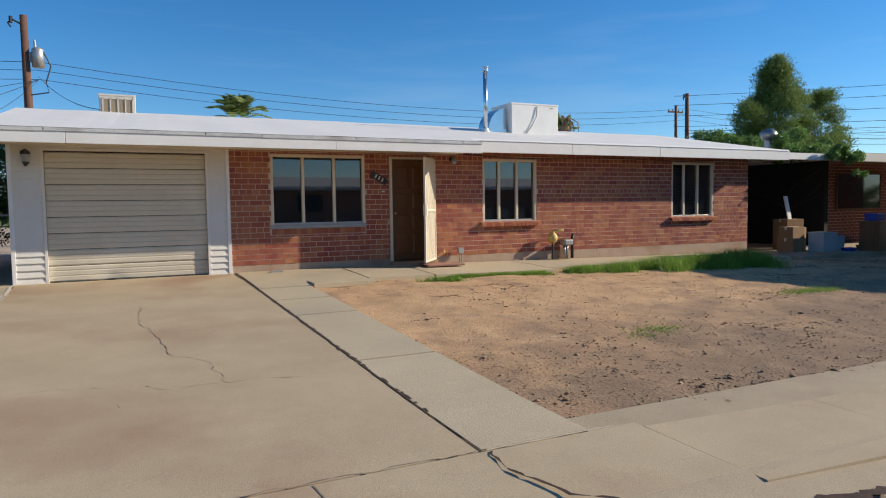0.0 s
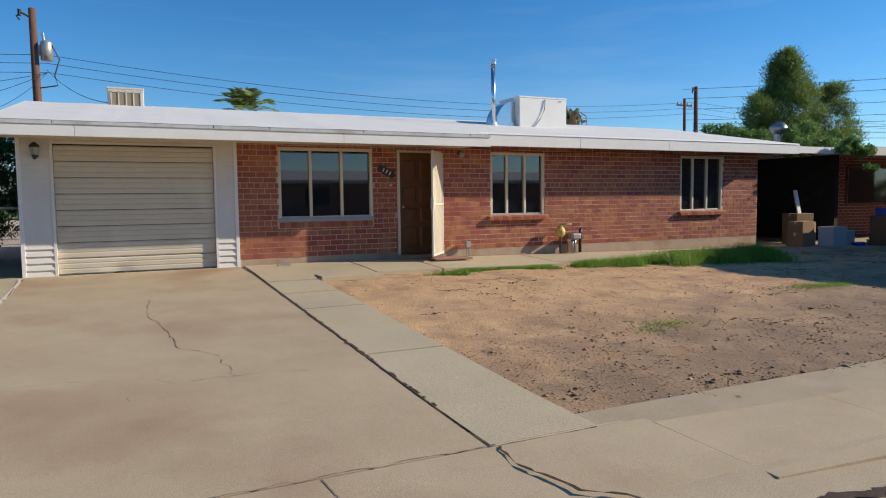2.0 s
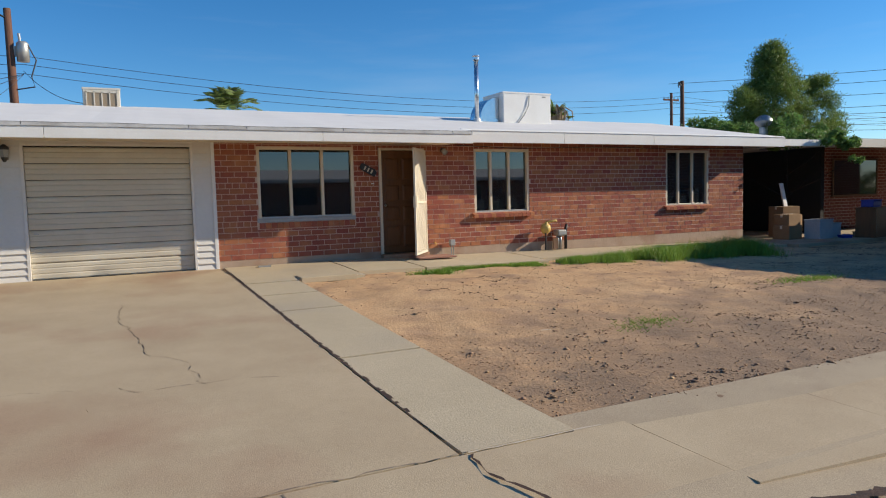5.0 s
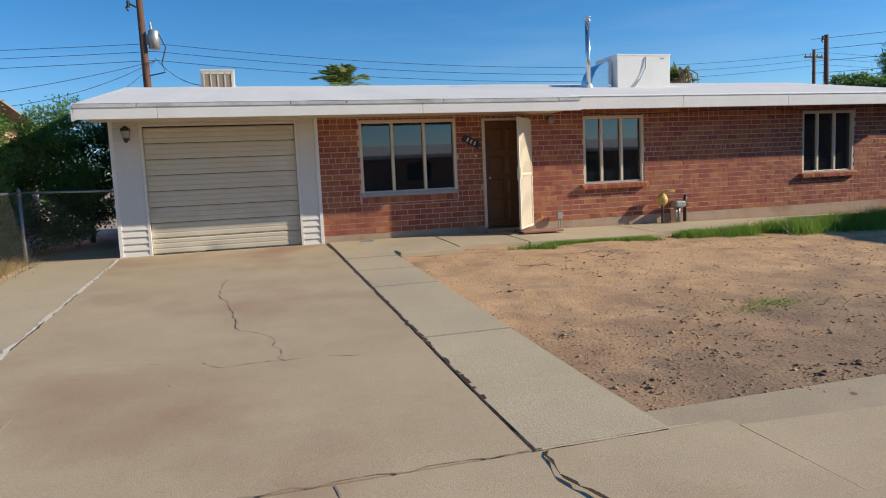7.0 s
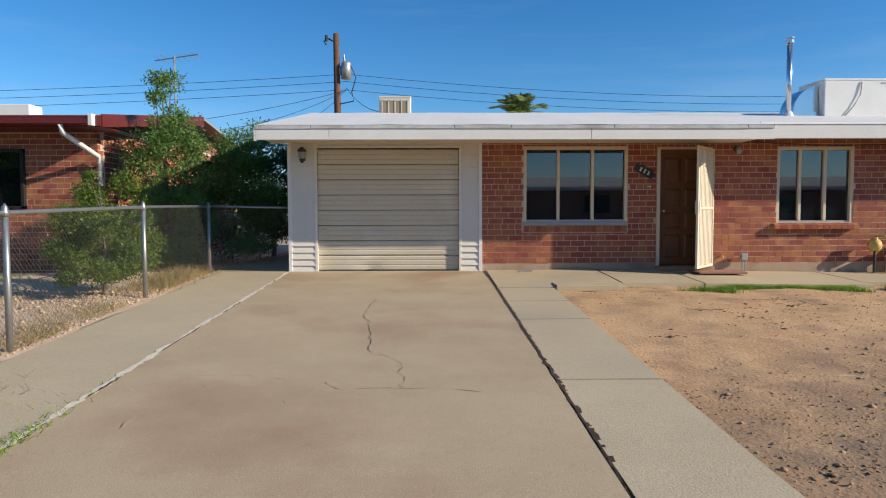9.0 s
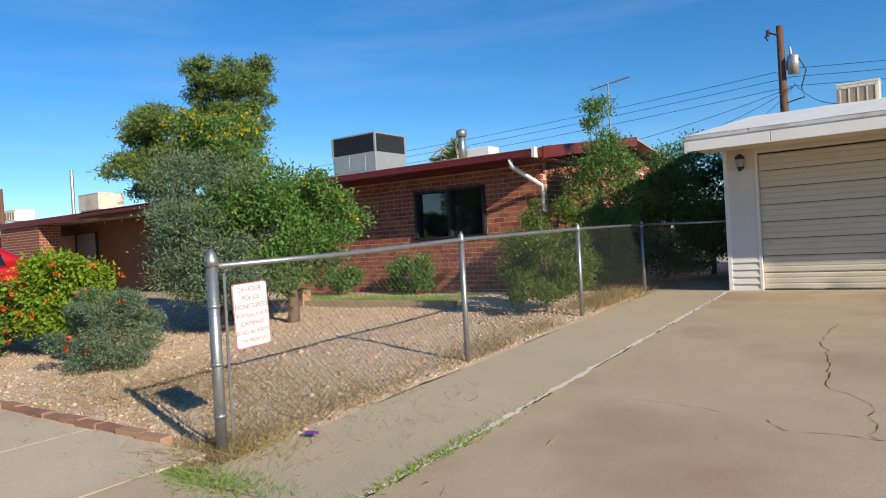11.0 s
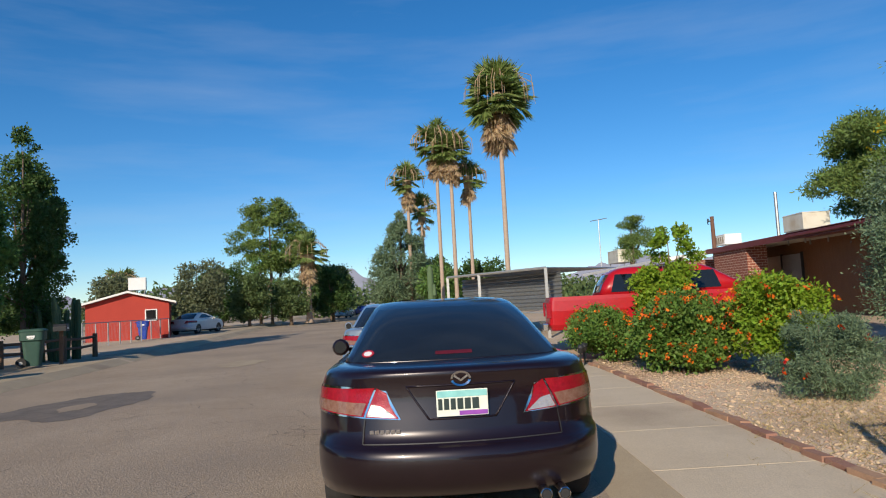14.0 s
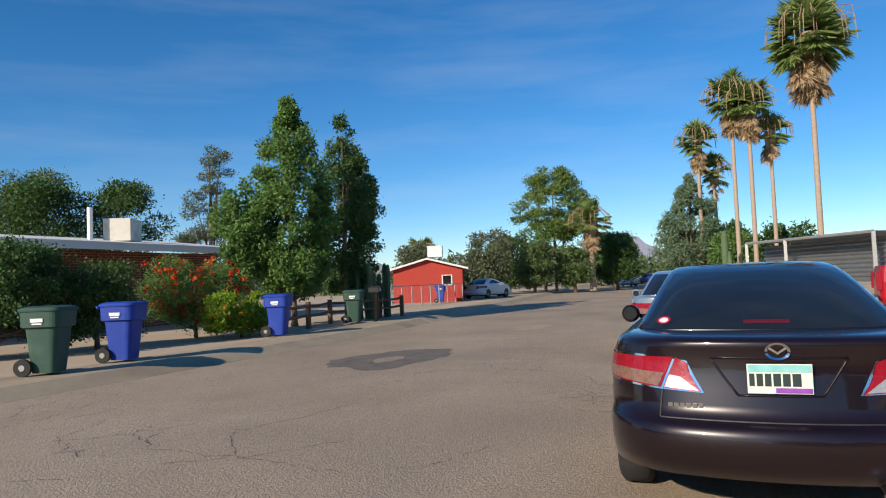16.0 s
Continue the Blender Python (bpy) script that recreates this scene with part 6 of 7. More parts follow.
for i in range(16):
    a = 2 * math.pi * i / 16
    part("vane", Shape().grid(lambda p, q: (0.25 * math.sin(math.pi * (0.12 + 0.76 * q)) * math.cos(a + 0.36 * p), 0.25 * math.sin(math.pi * (0.12 + 0.76 * q)) * math.sin(a + 0.36 * p), 0.2 + 0.34 * q + 0.02 * p), 2, 6), M_galv, turb)


def carton(name, label, x, y, z, w, dp, h, mat, turn=0, cat="box", tape=True):
    c = thing(name, label, cat, at=(x + 0.55, y + 0.35, z - 0.18), turn=turn)
    part("body", Shape().box(-w / 2, -dp / 2, 0, w / 2, dp / 2, h), mat, c, bevel=0.008)
    if tape:
        part("tape", Shape().box(-w / 2 - 0.002, -0.03, h - 0.08, w / 2 + 0.002, 0.03, h + 0.003), M_cream, c)
    else:
        part("lid", Shape().box(-w / 2 - 0.015, -dp / 2 - 0.015, h, w / 2 + 0.015, dp / 2 + 0.015, h + 0.03), mat, c, bevel=0.008)
    return c


carton("cardboard_box", "brown cardboard box on the carport slab", 17.3, -0.6, -0.01, 0.62, 0.45, 0.36, M_card, 8)
carton("cardboard_box", "brown cardboard box stacked on another", 17.32, -0.58, 0.35, 0.5, 0.42, 0.3, M_card, 3)
carton("cardboard_box", "tall brown cardboard box in the carport", 17.95, 0.0, -0.01, 0.6, 0.5, 0.85, M_card, -6)
carton("cardboard_box", "small brown cardboard box in the shade", 18.4, 0.1, -0.01, 0.45, 0.4, 0.6, M_card, 15)
carton("plastic_tub", "milky plastic storage tub with a lid", 18.0, -1.0, -0.01, 0.62, 0.42, 0.48, M_clearplastic, 5, "tub", False)
carton("plastic_tub", "small milky plastic tub by the boxes", 18.65, -0.8, -0.01, 0.5, 0.4, 0.36, M_clearplastic, -12, "tub", False)
carton("wooden_cabinet", "brown wooden cabinet standing outdoors", 19.3, -1.6, -0.05, 0.8, 0.5, 0.8, M_wood, 10, "cabinet", False)
carton("toolbox", "blue toolbox lying on a cabinet", 19.25, -1.6, 0.79, 0.5, 0.3, 0.16, M_binblue, 10, "toolbox", False)
solo("white_board", Shape().add([(18.44, 0.3, 0.66), (18.58, 0.3, 0.66), (18.54, 0.42, 1.3), (18.40, 0.42, 1.3), (18.44, 0.33, 0.66), (18.58, 0.33, 0.66), (18.54, 0.45, 1.3), (18.40, 0.45, 1.3)], [(0, 1, 2, 3), (4, 5, 6, 7), (0, 1, 5, 4), (1, 2, 6, 5), (2, 3, 7, 6), (3, 0, 4, 7)]), M_signwhite, "narrow white board leaning on a carton", "board")
g = np.random.default_rng(9)
for i in range(7):
    carton("scrap", "small loose household scrap on the slab", 18.6 + g.uniform(0, 1.6), -1.9 + g.uniform(0, 0.7), -0.05, g.uniform(0.12, 0.3), g.uniform(0.1, 0.25), g.uniform(0.05, 0.16), (M_clearplastic, M_signwhite, M_binblue, M_card)[i % 4], g.uniform(0, 90), "scrap", False)

# ---- poles and wires ----


def utility_pole(x, y, top, label, transformer=False, arms=True):
    p = thing("utility_pole", label, "utility pole", at=(x, y, -0.3))
    part("pole", Shape().tube([(0, 0, 0), (0.05, 0, top * 0.6), (0.02, 0, top + 0.3)], [0.15, 0.125, 0.1], 10), M_polewood, p, smooth=True)
    if arms:
        part("crossarm", Shape().box(-0.75, -0.05, top - 0.25, 0.75, 0.05, top - 0.13), M_polewood, p)
        for xx in (-0.7, -0.3, 0.3, 0.7):
            part("insulator", Shape().tube([(xx, 0, top - 0.13), (xx, 0, top + 0.02)], [0.035, 0.02], 7), M_black, p)
    else:
        part("bracket", Shape().tube([(0, -0.05, top), (-0.25, -0.1, top + 0.12), (-0.38, -0.1, top + 0.02), (-0.3, -0.1, top - 0.1)], 0.03, 6), M_black, p)
        part("insulator", Shape().tube([(-0.3, -0.1, top + 0.02), (-0.3, -0.1, top + 0.22)], 0.05, 8), M_black, p)
    if transformer:
        t_ = part("transformer", Shape().tube([(0.36, -0.05, top - 1.25), (0.36, -0.05, top - 0.72), (0.36, -0.05, top - 0.66)], [0.17, 0.17, 0.12], 16), M_alu, p, "pale grey transformer can", smooth=True)
        part("bushing", Shape().tube([(0.3, -0.05, top - 0.66), (0.28, -0.05, top - 0.42)], 0.035, 7), M_alu, t_)
        part("hanger", Shape().box(0.05, -0.05, top - 1.1, 0.2, 0.05, top - 0.8), M_greymetal, t_)
        part("drop_wire", Shape().tube([(0.5, -0.1, top - 0.75), (0.7, -0.1, top - 1.2), (0.55, -0.1, top - 1.7), (0.62, -0.1, top - 2.0), (0.1, -0.05, top - 2.1)], 0.022, 6), M_wire, t_)
    return p


utility_pole(-0.74, 11.9, 7.12, "brown wooden utility pole with grey transformer", True, False)
utility_pole(30.3, 15.7, 7.2, "brown wooden utility pole with a top bracket", False, False)
utility_pole(40.5, 26.8, 8.6, "far wooden utility pole with crossarms")
utility_pole(-38, 15.5, 8.0, "far wooden utility pole with crossarm")
utility_pole(-34.5, 3.5, 4.9, "thin far utility pole above the roofs", False, False)
g = np.random.default_rng(4)


def wire(a, b, sag, r_=0.008):
    pts = []
    for i in range(17):
        k = i / 16
        pts.append((a[0] + (b[0] - a[0]) * k, a[1] + (b[1] - a[1]) * k, a[2] + (b[2] - a[2]) * k - sag * 4 * k * (1 - k)))
    solo("power_line", Shape().tube(pts, r_, 4, False), M_wire, "thin dark overhead power line between poles", "cable", group="overhead lines")


for z0, z1, zl in ((5.75, 6.35, 5.9), (5.5, 6.05, 5.6), (5.22, 5.75, 5.25)):
    wire((-0.4, 11.9, z0), (30.1, 15.7, z1), 0.75)
    wire((-0.4, 11.9, z0), (-38, 15.5, zl), 0.45)
    wire((30.1, 15.7, z1), (70, 20, z1 + 0.3), 0.4)
wire((-0.4, 11.9, 5.3), (1.7, 4.4, 3.4), 0.3, 0.009)
for xx in (-9.0, -4.5, -2.2):
    wire((-0.4, 11.9, 5.2), (xx, 8.0, 3.3), 0.3, 0.008)
for dz in (0, 0.8, 1.6, 2.3):
    wire((40.3, 26.8, 7.0 + dz), (60, -6, 6.3 + dz), 0.4, 0.015)
    wire((30.1, 15.7, 4.6 + 0.25 * dz), (52, 4, 4.4 + 0.6 * dz), 0.3, 0.012)
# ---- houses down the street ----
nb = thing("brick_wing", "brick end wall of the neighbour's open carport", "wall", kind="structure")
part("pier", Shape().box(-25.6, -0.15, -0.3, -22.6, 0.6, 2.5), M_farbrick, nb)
# porch wall takes the door's dark wood; its shade is put into the colour
part("recess_wall", Shape().box(-26.0, 1.6, -0.3, -10.4, 1.8, 2.5), M_wood, nb, "recess wall under the porch, coloured dark for its shade")
for a in (-24.98, -23.5, -22.05):
    part("window_bar", Shape().box(a, 1.53, 0.85, a + 0.07, 1.6, 2.15), M_black, nb)
part("recess_window", Shape().box(-24.9, 1.56, 0.9, -22.0, 1.6, 2.1), M_alu, nb, "pale shaded window")
part("roof_extension", Shape().box(-26.2, -0.22, 2.5, -10.5, 9, 2.62), M_shingle, nb)
part("fascia", Shape().box(-26.2, -0.25, 2.42, -10.5, -0.22, 2.63), M_red, nb)
h3 = thing("white_roof_house", "low house with white roof edge behind the truck", "house")
part("wall", Shape().box(-41, -1.2, -0.3, -27.0, 8, 2.25), M_farbrick, h3)
part("roof_deck", Shape().add([(-42, -2.2, 2.35), (-26.6, -2.2, 2.35), (-26.6, 4, 3.1), (-42, 4, 3.1), (-42, -2.2, 2.2), (-26.6, -2.2, 2.2), (-26.6, 4, 2.95), (-42, 4, 2.95)], [(0, 1, 2, 3), (4, 5, 6, 7), (0, 1, 5, 4), (1, 2, 6, 5), (2, 3, 7, 6), (3, 0, 4, 7)]), M_roof, h3)
for a in (-30, -34, -38):
    wq = part("window", Shape().box(a, -1.24, 0.8, a + 1.6, -1.2, 2.0), M_carglass, h3)
    part("head", Shape().box(a - 0.06, -1.26, 2.0, a + 1.66, -1.2, 2.07), M_cream, wq)
    part("sill", Shape().box(a - 0.06, -1.26, 0.73, a + 1.66, -1.2, 0.8), M_cream, wq)
swamp_cooler("far_cooler", "cream rooftop cooler on the white-edged roof", -42.0, 0.4, 2.95, 2.6, 1.1, 0.8, M_cooler, grille="")
swamp_cooler("far_cooler", "small white evaporative cooler on a far roof", -34.5, 4.3, 3.3, 1.3, 0.9, 0.55, M_white)
am = thing("far_antenna", "thin far television aerial mast", "antenna")
part("mast", Shape().tube([(-37.5, -2.0, 2.4), (-37.5, -2.0, 5.4)], 0.03, 5), M_galv, am)
part("boom", Shape().tube([(-37.9, -2.4, 5.35), (-37.1, -1.6, 5.4)], 0.025, 5), M_galv, am)
mc = thing("metal_carport", "grey corrugated metal carport on thin posts", "carport")
A, Bq = Vector((-24.6, -11.2, 0)), Vector((-20.0, -8.0, 0))
s = Shape()
n = 60
for zz0, zz1, back in ((0.55, 1.85, 0.6),):
    s.grid(lambda u, v_: tuple(A.lerp(Bq, u) + Vector((-back - 0.0, back, zz0 + (zz1 - zz0) * v_)) + Vector((0.03, -0.03, 0)) * math.sin(v_ * 60)), 4, 60)
part("corrugated_wall", s, M_galv, mc)
s = Shape()
s.grid(lambda u, v_: tuple(A.lerp(Bq, u) + Vector((-3.2 * v_, 3.2 * v_, 1.98 + 0.02 * math.sin(u * 150)))), 120, 2)
part("corrugated_roof", s, M_galv, mc)
for k in (0.0, 0.36, 1.0):
    q = A.lerp(Bq, k)
    part("post", Shape().box(q.x - 0.05, q.y - 0.05, -0.4, q.x + 0.05, q.y + 0.05, 1.97), M_alu, mc)
part("edge_beam", Shape().tube([tuple(A) [:2] + (1.97,), tuple(Bq)[:2] + (1.97,)], 0.05, 6), M_alu, mc)
part("low_rail", Shape().tube([tuple(A)[:2] + (0.5,), tuple(Bq)[:2] + (0.5,)], 0.03, 6), M_alu, mc)

red = thing("red_house", "small red painted house with white gable trim", "house", at=(-38.6, -30.4, -0.3), turn=21)
part("wall", Shape().prism([(-2.3, 0), (2.3, 0), (2.3, 2.2), (0, 2.8), (-2.3, 2.2)], "x", -9, 0), M_barn, red)
part("roof_deck", Shape().add([(-9.2, -2.7, 2.12), (0.35, -2.7, 2.12), (0.35, 0, 2.84), (-9.2, 0, 2.84), (-9.2, 2.7, 2.12), (0.35, 2.7, 2.12), (-9.2, -2.7, 2.24), (0.35, -2.7, 2.24), (0.35, 0, 2.96), (-9.2, 0, 2.96), (-9.2, 2.7, 2.24), (0.35, 2.7, 2.24)],
     [(0, 1, 2, 3), (3, 2, 5, 4), (6, 7, 8, 9), (9, 8, 11, 10), (1, 7, 8, 2), (2, 8, 11, 5), (0, 1, 7, 6), (4, 5, 11, 10)]), M_white, red, "white roof edge")
wq = part("window", Shape().box(0.0, 1.0, 1.15, 0.03, 1.55, 1.75), M_carglass, red)
part("window_frame", Shape().box(0.0, 0.93, 1.1, 0.05, 1.62, 1.15).box(0.0, 0.93, 1.75, 0.05, 1.62, 1.8).box(0.0, 0.93, 1.15, 0.05, 1.0, 1.75).box(0.0, 1.55, 1.15, 0.05, 1.62, 1.75), M_signwhite, wq)
swamp_cooler("red_house_cooler", "white evaporative cooler on the red house", -40.4, -30.6, 2.75, 1.3, 1.0, 0.75, M_white, 21, "")
bin_((-37.2, -28.9, -0.28), 200, M_binblue, "blue wheelie bin before the red house")
sedan((-44.0, -29.5, -0.3), 170, M_signwhite, "small white car parked by the red house", False)
for i, (xx, yy) in enumerate(((-92, -22.0), (-99, -26.5), (-110, -25.5), (-84, -24.8), (-120, -31))):
    sedan((xx, yy, -0.4), 176 if i % 2 else 30, (M_silver, M_signwhite, M_binblue)[i % 3], "distant parked car far down the street", False)
wh = thing("street_house", "low house with long white roof across the street", "house")
part("roof_deck", Shape().add([(-3, -32.6, 2.95), (-20.5, -30.4, 2.75), (-23, -37, 3.5), (-4, -38, 3.5), (-3, -32.6, 2.65), (-20.5, -30.4, 2.5), (-23, -37, 3.2), (-4, -38, 3.2)], [(0, 1, 2, 3), (4, 5, 6, 7), (0, 1, 5, 4), (1, 2, 6, 5), (2, 3, 7, 6), (3, 0, 4, 7)]), M_roof, wh)
part("wall", Shape().add([(-3.5, -34.2, -0.3), (-21, -32.4, -0.3), (-23, -40, -0.3), (-5, -41, -0.3), (-3.5, -34.2, 2.7), (-21, -32.4, 2.6), (-23, -40, 2.9), (-5, -41, 2.9)], [(0, 1, 5, 4), (1, 2, 6, 5), (2, 3, 7, 6), (3, 0, 4, 7)]), M_farbrick, wh)
swamp_cooler("street_cooler", "cream evaporative cooler on the white roof", -17.0, -33.4, 3.05, 1.3, 1.0, 0.85, M_cooler, 30)
pv = thing("white_pipe", "white roof vent pipe", "pipe")
part("pipe", Shape().tube([(-15.7, -33.6, 2.9), (-15.7, -33.6, 4.3)], 0.1, 8), M_white, pv)
s = Shape()
s.grid(lambda u, v_: (-3000 * math.cos(-0.6 + 1.1 * u), -3000 * math.sin(0.6 - 1.1 * u) - 0, (-5 + v_ * (70 + 105 * max(0, noise.fractal((u * 7.0, 0.3, 0), 0.8, 2.0, 5)) + 90 * math.exp(-((u - 0.42) / 0.022) ** 2) + 55 * math.exp(-((u - 0.2) / 0.05) ** 2)))), 240, 1)
solo("backdrop", s, M_mount, "hazy blue-grey mountains on the horizon", "mountains", "structure")
# houses that face the brick house from across the street, seen in its window panes
for x0 in (4.0, 22.0, 42.0):
    oh = thing("opposite_house", "low house with pale roof facing across the street", "house")
    part("wall", Shape().box(x0, -38, -0.3, x0 + 14, -30, 2.3), M_farbrick, oh)
    part("roof_deck", Shape().prism([(-39, 2.3), (-29, 2.3), (-29, 2.5), (-34, 3.3), (-39, 2.5)], "x", x0 - 0.6, x0 + 14.6), M_roof, oh)
    for a in (x0 + 2, x0 + 8):
        part("window", Shape().box(a, -29.99, 0.9, a + 1.6, -29.95, 2.0), M_carglass, oh)

# ---- plants ----


def palm(x, y, top, radius, label, dead=0.5, trunk=0.2, lean=0.0, fronds=46, feather=False, seed=0, base=-0.3):
    g_ = np.random.default_rng(seed)
    p = thing("palm_tree", label, "palm tree", group="palms")
    cz = top - radius * 0.95
    cx, cy = x + lean, y
    s_ = Shape()
    ks = [0, 0.03, 0.1, 0.4, 0.7, 1.0]
    s_.tube([(x + lean * k, y, base + (cz - base) * k) for k in ks], [trunk * 1.5, trunk * 1.15, trunk * 0.95, trunk * 0.88, trunk * 0.8, trunk * 0.75], 12)
    part("trunk", s_, M_palmtrunk, p, smooth=True)
    def fans(count, up_lo, up_hi, mat, name, drop, rad):
        cs, ds, ln = [], [], []
        for _ in range(count):
            a, e = g_.uniform(0, 2 * math.pi), math.radians(g_.uniform(up_lo, up_hi))
            d_ = np.array([math.cos(a) * math.cos(e), math.sin(a) * math.cos(e), math.sin(e)])
            c0 = np.array([cx, cy, cz]) + d_ * rad * g_.uniform(0.25, 0.72) + np.array([0, 0, -drop * g_.uniform(0.2, 1)])
            side = unit(np.cross(d_, [0, 0, 1.0]))
            upv = np.cross(side, d_)
            for k in range(18):
                if feather:
                    t_ = k / 18
                    base_ = np.array([cx, cy, cz]) + d_ * rad * (0.15 + t_ * 0.85) + np.array([0, 0, -rad * 0.45 * t_ * t_])
                    for sg in (-1, 1):
                        dd = d_ * 0.6 + side * sg + np.array([0, 0, -0.25])
                        cs.append(base_ + unit(dd) * rad * 0.14)
                        ds.append(dd)
                else:
                    b_ = math.radians(-75 + 150 * k / 17)
                    dd = d_ * math.cos(b_) + side * math.sin(b_) + np.array([0, 0, -0.12 - 0.5 * abs(math.sin(b_)) * 0.3])
                    cs.append(c0 + unit(dd) * rad * 0.24)
                    ds.append(dd)
        f_ = new(name, leaf_mesh(name, np.array(cs), np.array(ds), rad * (0.3 if feather else 0.55), rad * (0.04 if feather else 0.075), mat, 0.3))
        f_.parent = p
        return f_
    fans(fronds, 15 if feather else -55, 85, L_palm, "crown", radius * 0.15, radius)
    if dead and not feather:
        fans(int(fronds * dead), -85, -50, L_palmdead, "dead_frond_skirt", radius * 0.95, radius * 0.8)
        st = Shape()
        for _ in range(26):
            a = g_.uniform(0, 2 * math.pi)
            r1 = radius * g_.uniform(0.7, 1.05)
            st.tube([(cx, cy, cz + radius * 0.2), (cx + r1 * 0.6 * math.cos(a), cy + r1 * 0.6 * math.sin(a), cz + radius * g_.uniform(0.4, 0.65)), (cx + r1 * math.cos(a), cy + r1 * math.sin(a), cz + radius * g_.uniform(0.0, 0.3)), (cx + r1 * 1.05 * math.cos(a), cy + r1 * 1.05 * math.sin(a), cz - radius * g_.uniform(0.2, 0.5))], [0.02, 0.025, 0.03, 0.012], 4, False)
        tagged(part("dry_fruit_stalk", st, L_palmdead, p), "pale dry drooping fruit stalks", kind="stuff")
        s2 = Shape()
        s2.tube([(cx, cy, cz - radius * 0.95), (cx, cy, cz - radius * 0.6), (cx, cy, cz)], [trunk * 1.0, trunk * 2.1, trunk * 2.4], 12)
        part("trunk_skirt", s2, L_palmdead, p, "shaggy brown frond stubs")
    return p


palm(-42.7, -7.0, 17.2, 2.5, "very tall fan palm with dry fruit stalks", 0.7, 0.18, 0.2, 110, seed=1)
palm(-45.7, -11.4, 14.2, 1.7, "tall fan palm with green and dry fronds", 0.8, 0.15, -0.3, 60, seed=2)
palm(-45.9, -10.4, 13.7, 1.7, "tall fan palm with green and dry fronds", 0.6, 0.16, 0.2, 60, seed=3)
palm(-47.7, -9.1, 11.7, 1.5, "slim dark fan palm between the taller ones", 0.4, 0.15, -0.1, 40, seed=4)
palm(-57.7, -14.1, 13.8, 1.8, "far fan palm with dry fronds", 0.6, 0.18, 0.2, 40, seed=5)
palm(-59.7, -13.0, 11.2, 1.6, "far dark fan palm", 0.2, 0.18, 0.0, 36, seed=6)
palm(-61.5, -24.0, 8.3, 2.0, "fan palm with brown skirt far down the street", 1.0, 0.3, 0.0, 44, seed=7)
palm(-52.1, -37.2, 5.3, 1.5, "small fan palm behind the red house", 0.1, 0.22, 0.0, 36, seed=8)
palm(5.75, 13.3, 5.75, 1.35, "feather palm crown rising behind the roof", 0, 0.3, 0.0, 26, True, seed=9)
palm(19.6, 12.6, 5.3, 0.75, "small palm top behind the cooler", 0.1, 0.2, 0.0, 30, seed=10)
palm(-19.7, 21.8, 7.2, 1.5, "fan palm behind the neighbour's roof", 0.3, 0.25, 0.0, 36, seed=11)


def blobs(*args):
    return [c for a in args for c in blob_clumps(*a)]


L_vine = leafy("vine_leaf", (0.168, 0.240, 0.042), (0.120, 0.186, 0.036))
# neighbour's front yard
plant("citrus_tree", "leafy citrus tree with yellow fruit", "tree", blobs((-6.3, -3.9, 0.4, 2.6, 1.5, 1.3, 46, 0.38, 0.3, 1), (-5.5, -3.2, 0.6, 2.4, 0.7, 0.7, 16, 0.28, 0.3, 2)), 30000, (0.075, 0.035), L_citrus, (-6.0, -3.7, -0.15), 0.09, 14, ((L_yellowfl, 90, 0.06, "fruit"),))
plant("mesquite_shrub", "tall feathery grey-green shrub", "shrub", blobs((-6.9, -4.6, 0.1, 2.75, 1.3, 1.1, 44, 0.36, 0.45, 3), (-5.9, -5.0, 0.1, 1.4, 0.9, 0.7, 16, 0.3, 0.3, 4)), 52000, (0.055, 0.02), L_grey, (-6.7, -4.6, -0.2), 0.06, 12)
plant("yellow_bells", "tall shrub covered in yellow flowers", "shrub", blobs((-7.7, -3.7, 1.6, 3.65, 0.95, 0.8, 26, 0.34, 0.3, 5)), 15000, (0.08, 0.03), L_mid, (-7.6, -3.7, -0.15), 0.07, 10, ((L_yellowfl, 420, 0.055, "flowers"),))
plant("grey_shrub", "low soft grey-green shrub", "shrub", blobs((-5.75, -7.0, -0.3, 0.7, 0.85, 0.6, 46, 0.17, 0.3, 6)), 26000, (0.045, 0.012), L_grey, (-5.75, -7.0, -0.3), 0.03, 6, ((L_redfl, 14, 0.05, "flowers"),))
plant("lantana_bush", "dense lantana bush with orange flowers", "shrub", blobs((-9.3, -7.35, -0.3, 0.98, 1.25, 0.8, 44, 0.34, 0.2, 7)), 26000, (0.065, 0.045), L_lant, (-9.2, -7.3, -0.33), 0.03, 6, ((L_orange, 430, 0.055, "flowers"),), group="lantana bushes")
plant("lantana_bush", "low lantana bush with orange flowers", "shrub", blobs((-12.1, -8.1, -0.3, 0.74, 1.6, 0.6, 44, 0.3, 0.2, 8)), 20000, (0.065, 0.045), L_lant, (-11.5, -8.0, -0.33), 0.03, 6, ((L_orange, 220, 0.05, "flowers"),), group="lantana bushes")
plant("lime_bush", "bright yellow-green bush with orange flowers", "shrub", blobs((-7.3, -6.6, -0.1, 1.25, 0.75, 0.6, 24, 0.3, 0.3, 9)), 14000, (0.07, 0.04), L_lime, (-7.2, -6.6, -0.25), 0.03, 6, ((L_orange, 110, 0.06, "flowers"),))
plant("young_tree", "slender young tree with yellow-green leaves", "tree", blobs((-12.3, -6.7, 0.2, 1.6, 0.85, 0.75, 30, 0.28, 0.2, 10), (-12.4, -6.4, 1.5, 2.45, 0.75, 0.7, 16, 0.16, 0.2, 11)), 15000, (0.08, 0.05), L_lime, (-12.3, -6.5, -0.3), 0.04, 16)
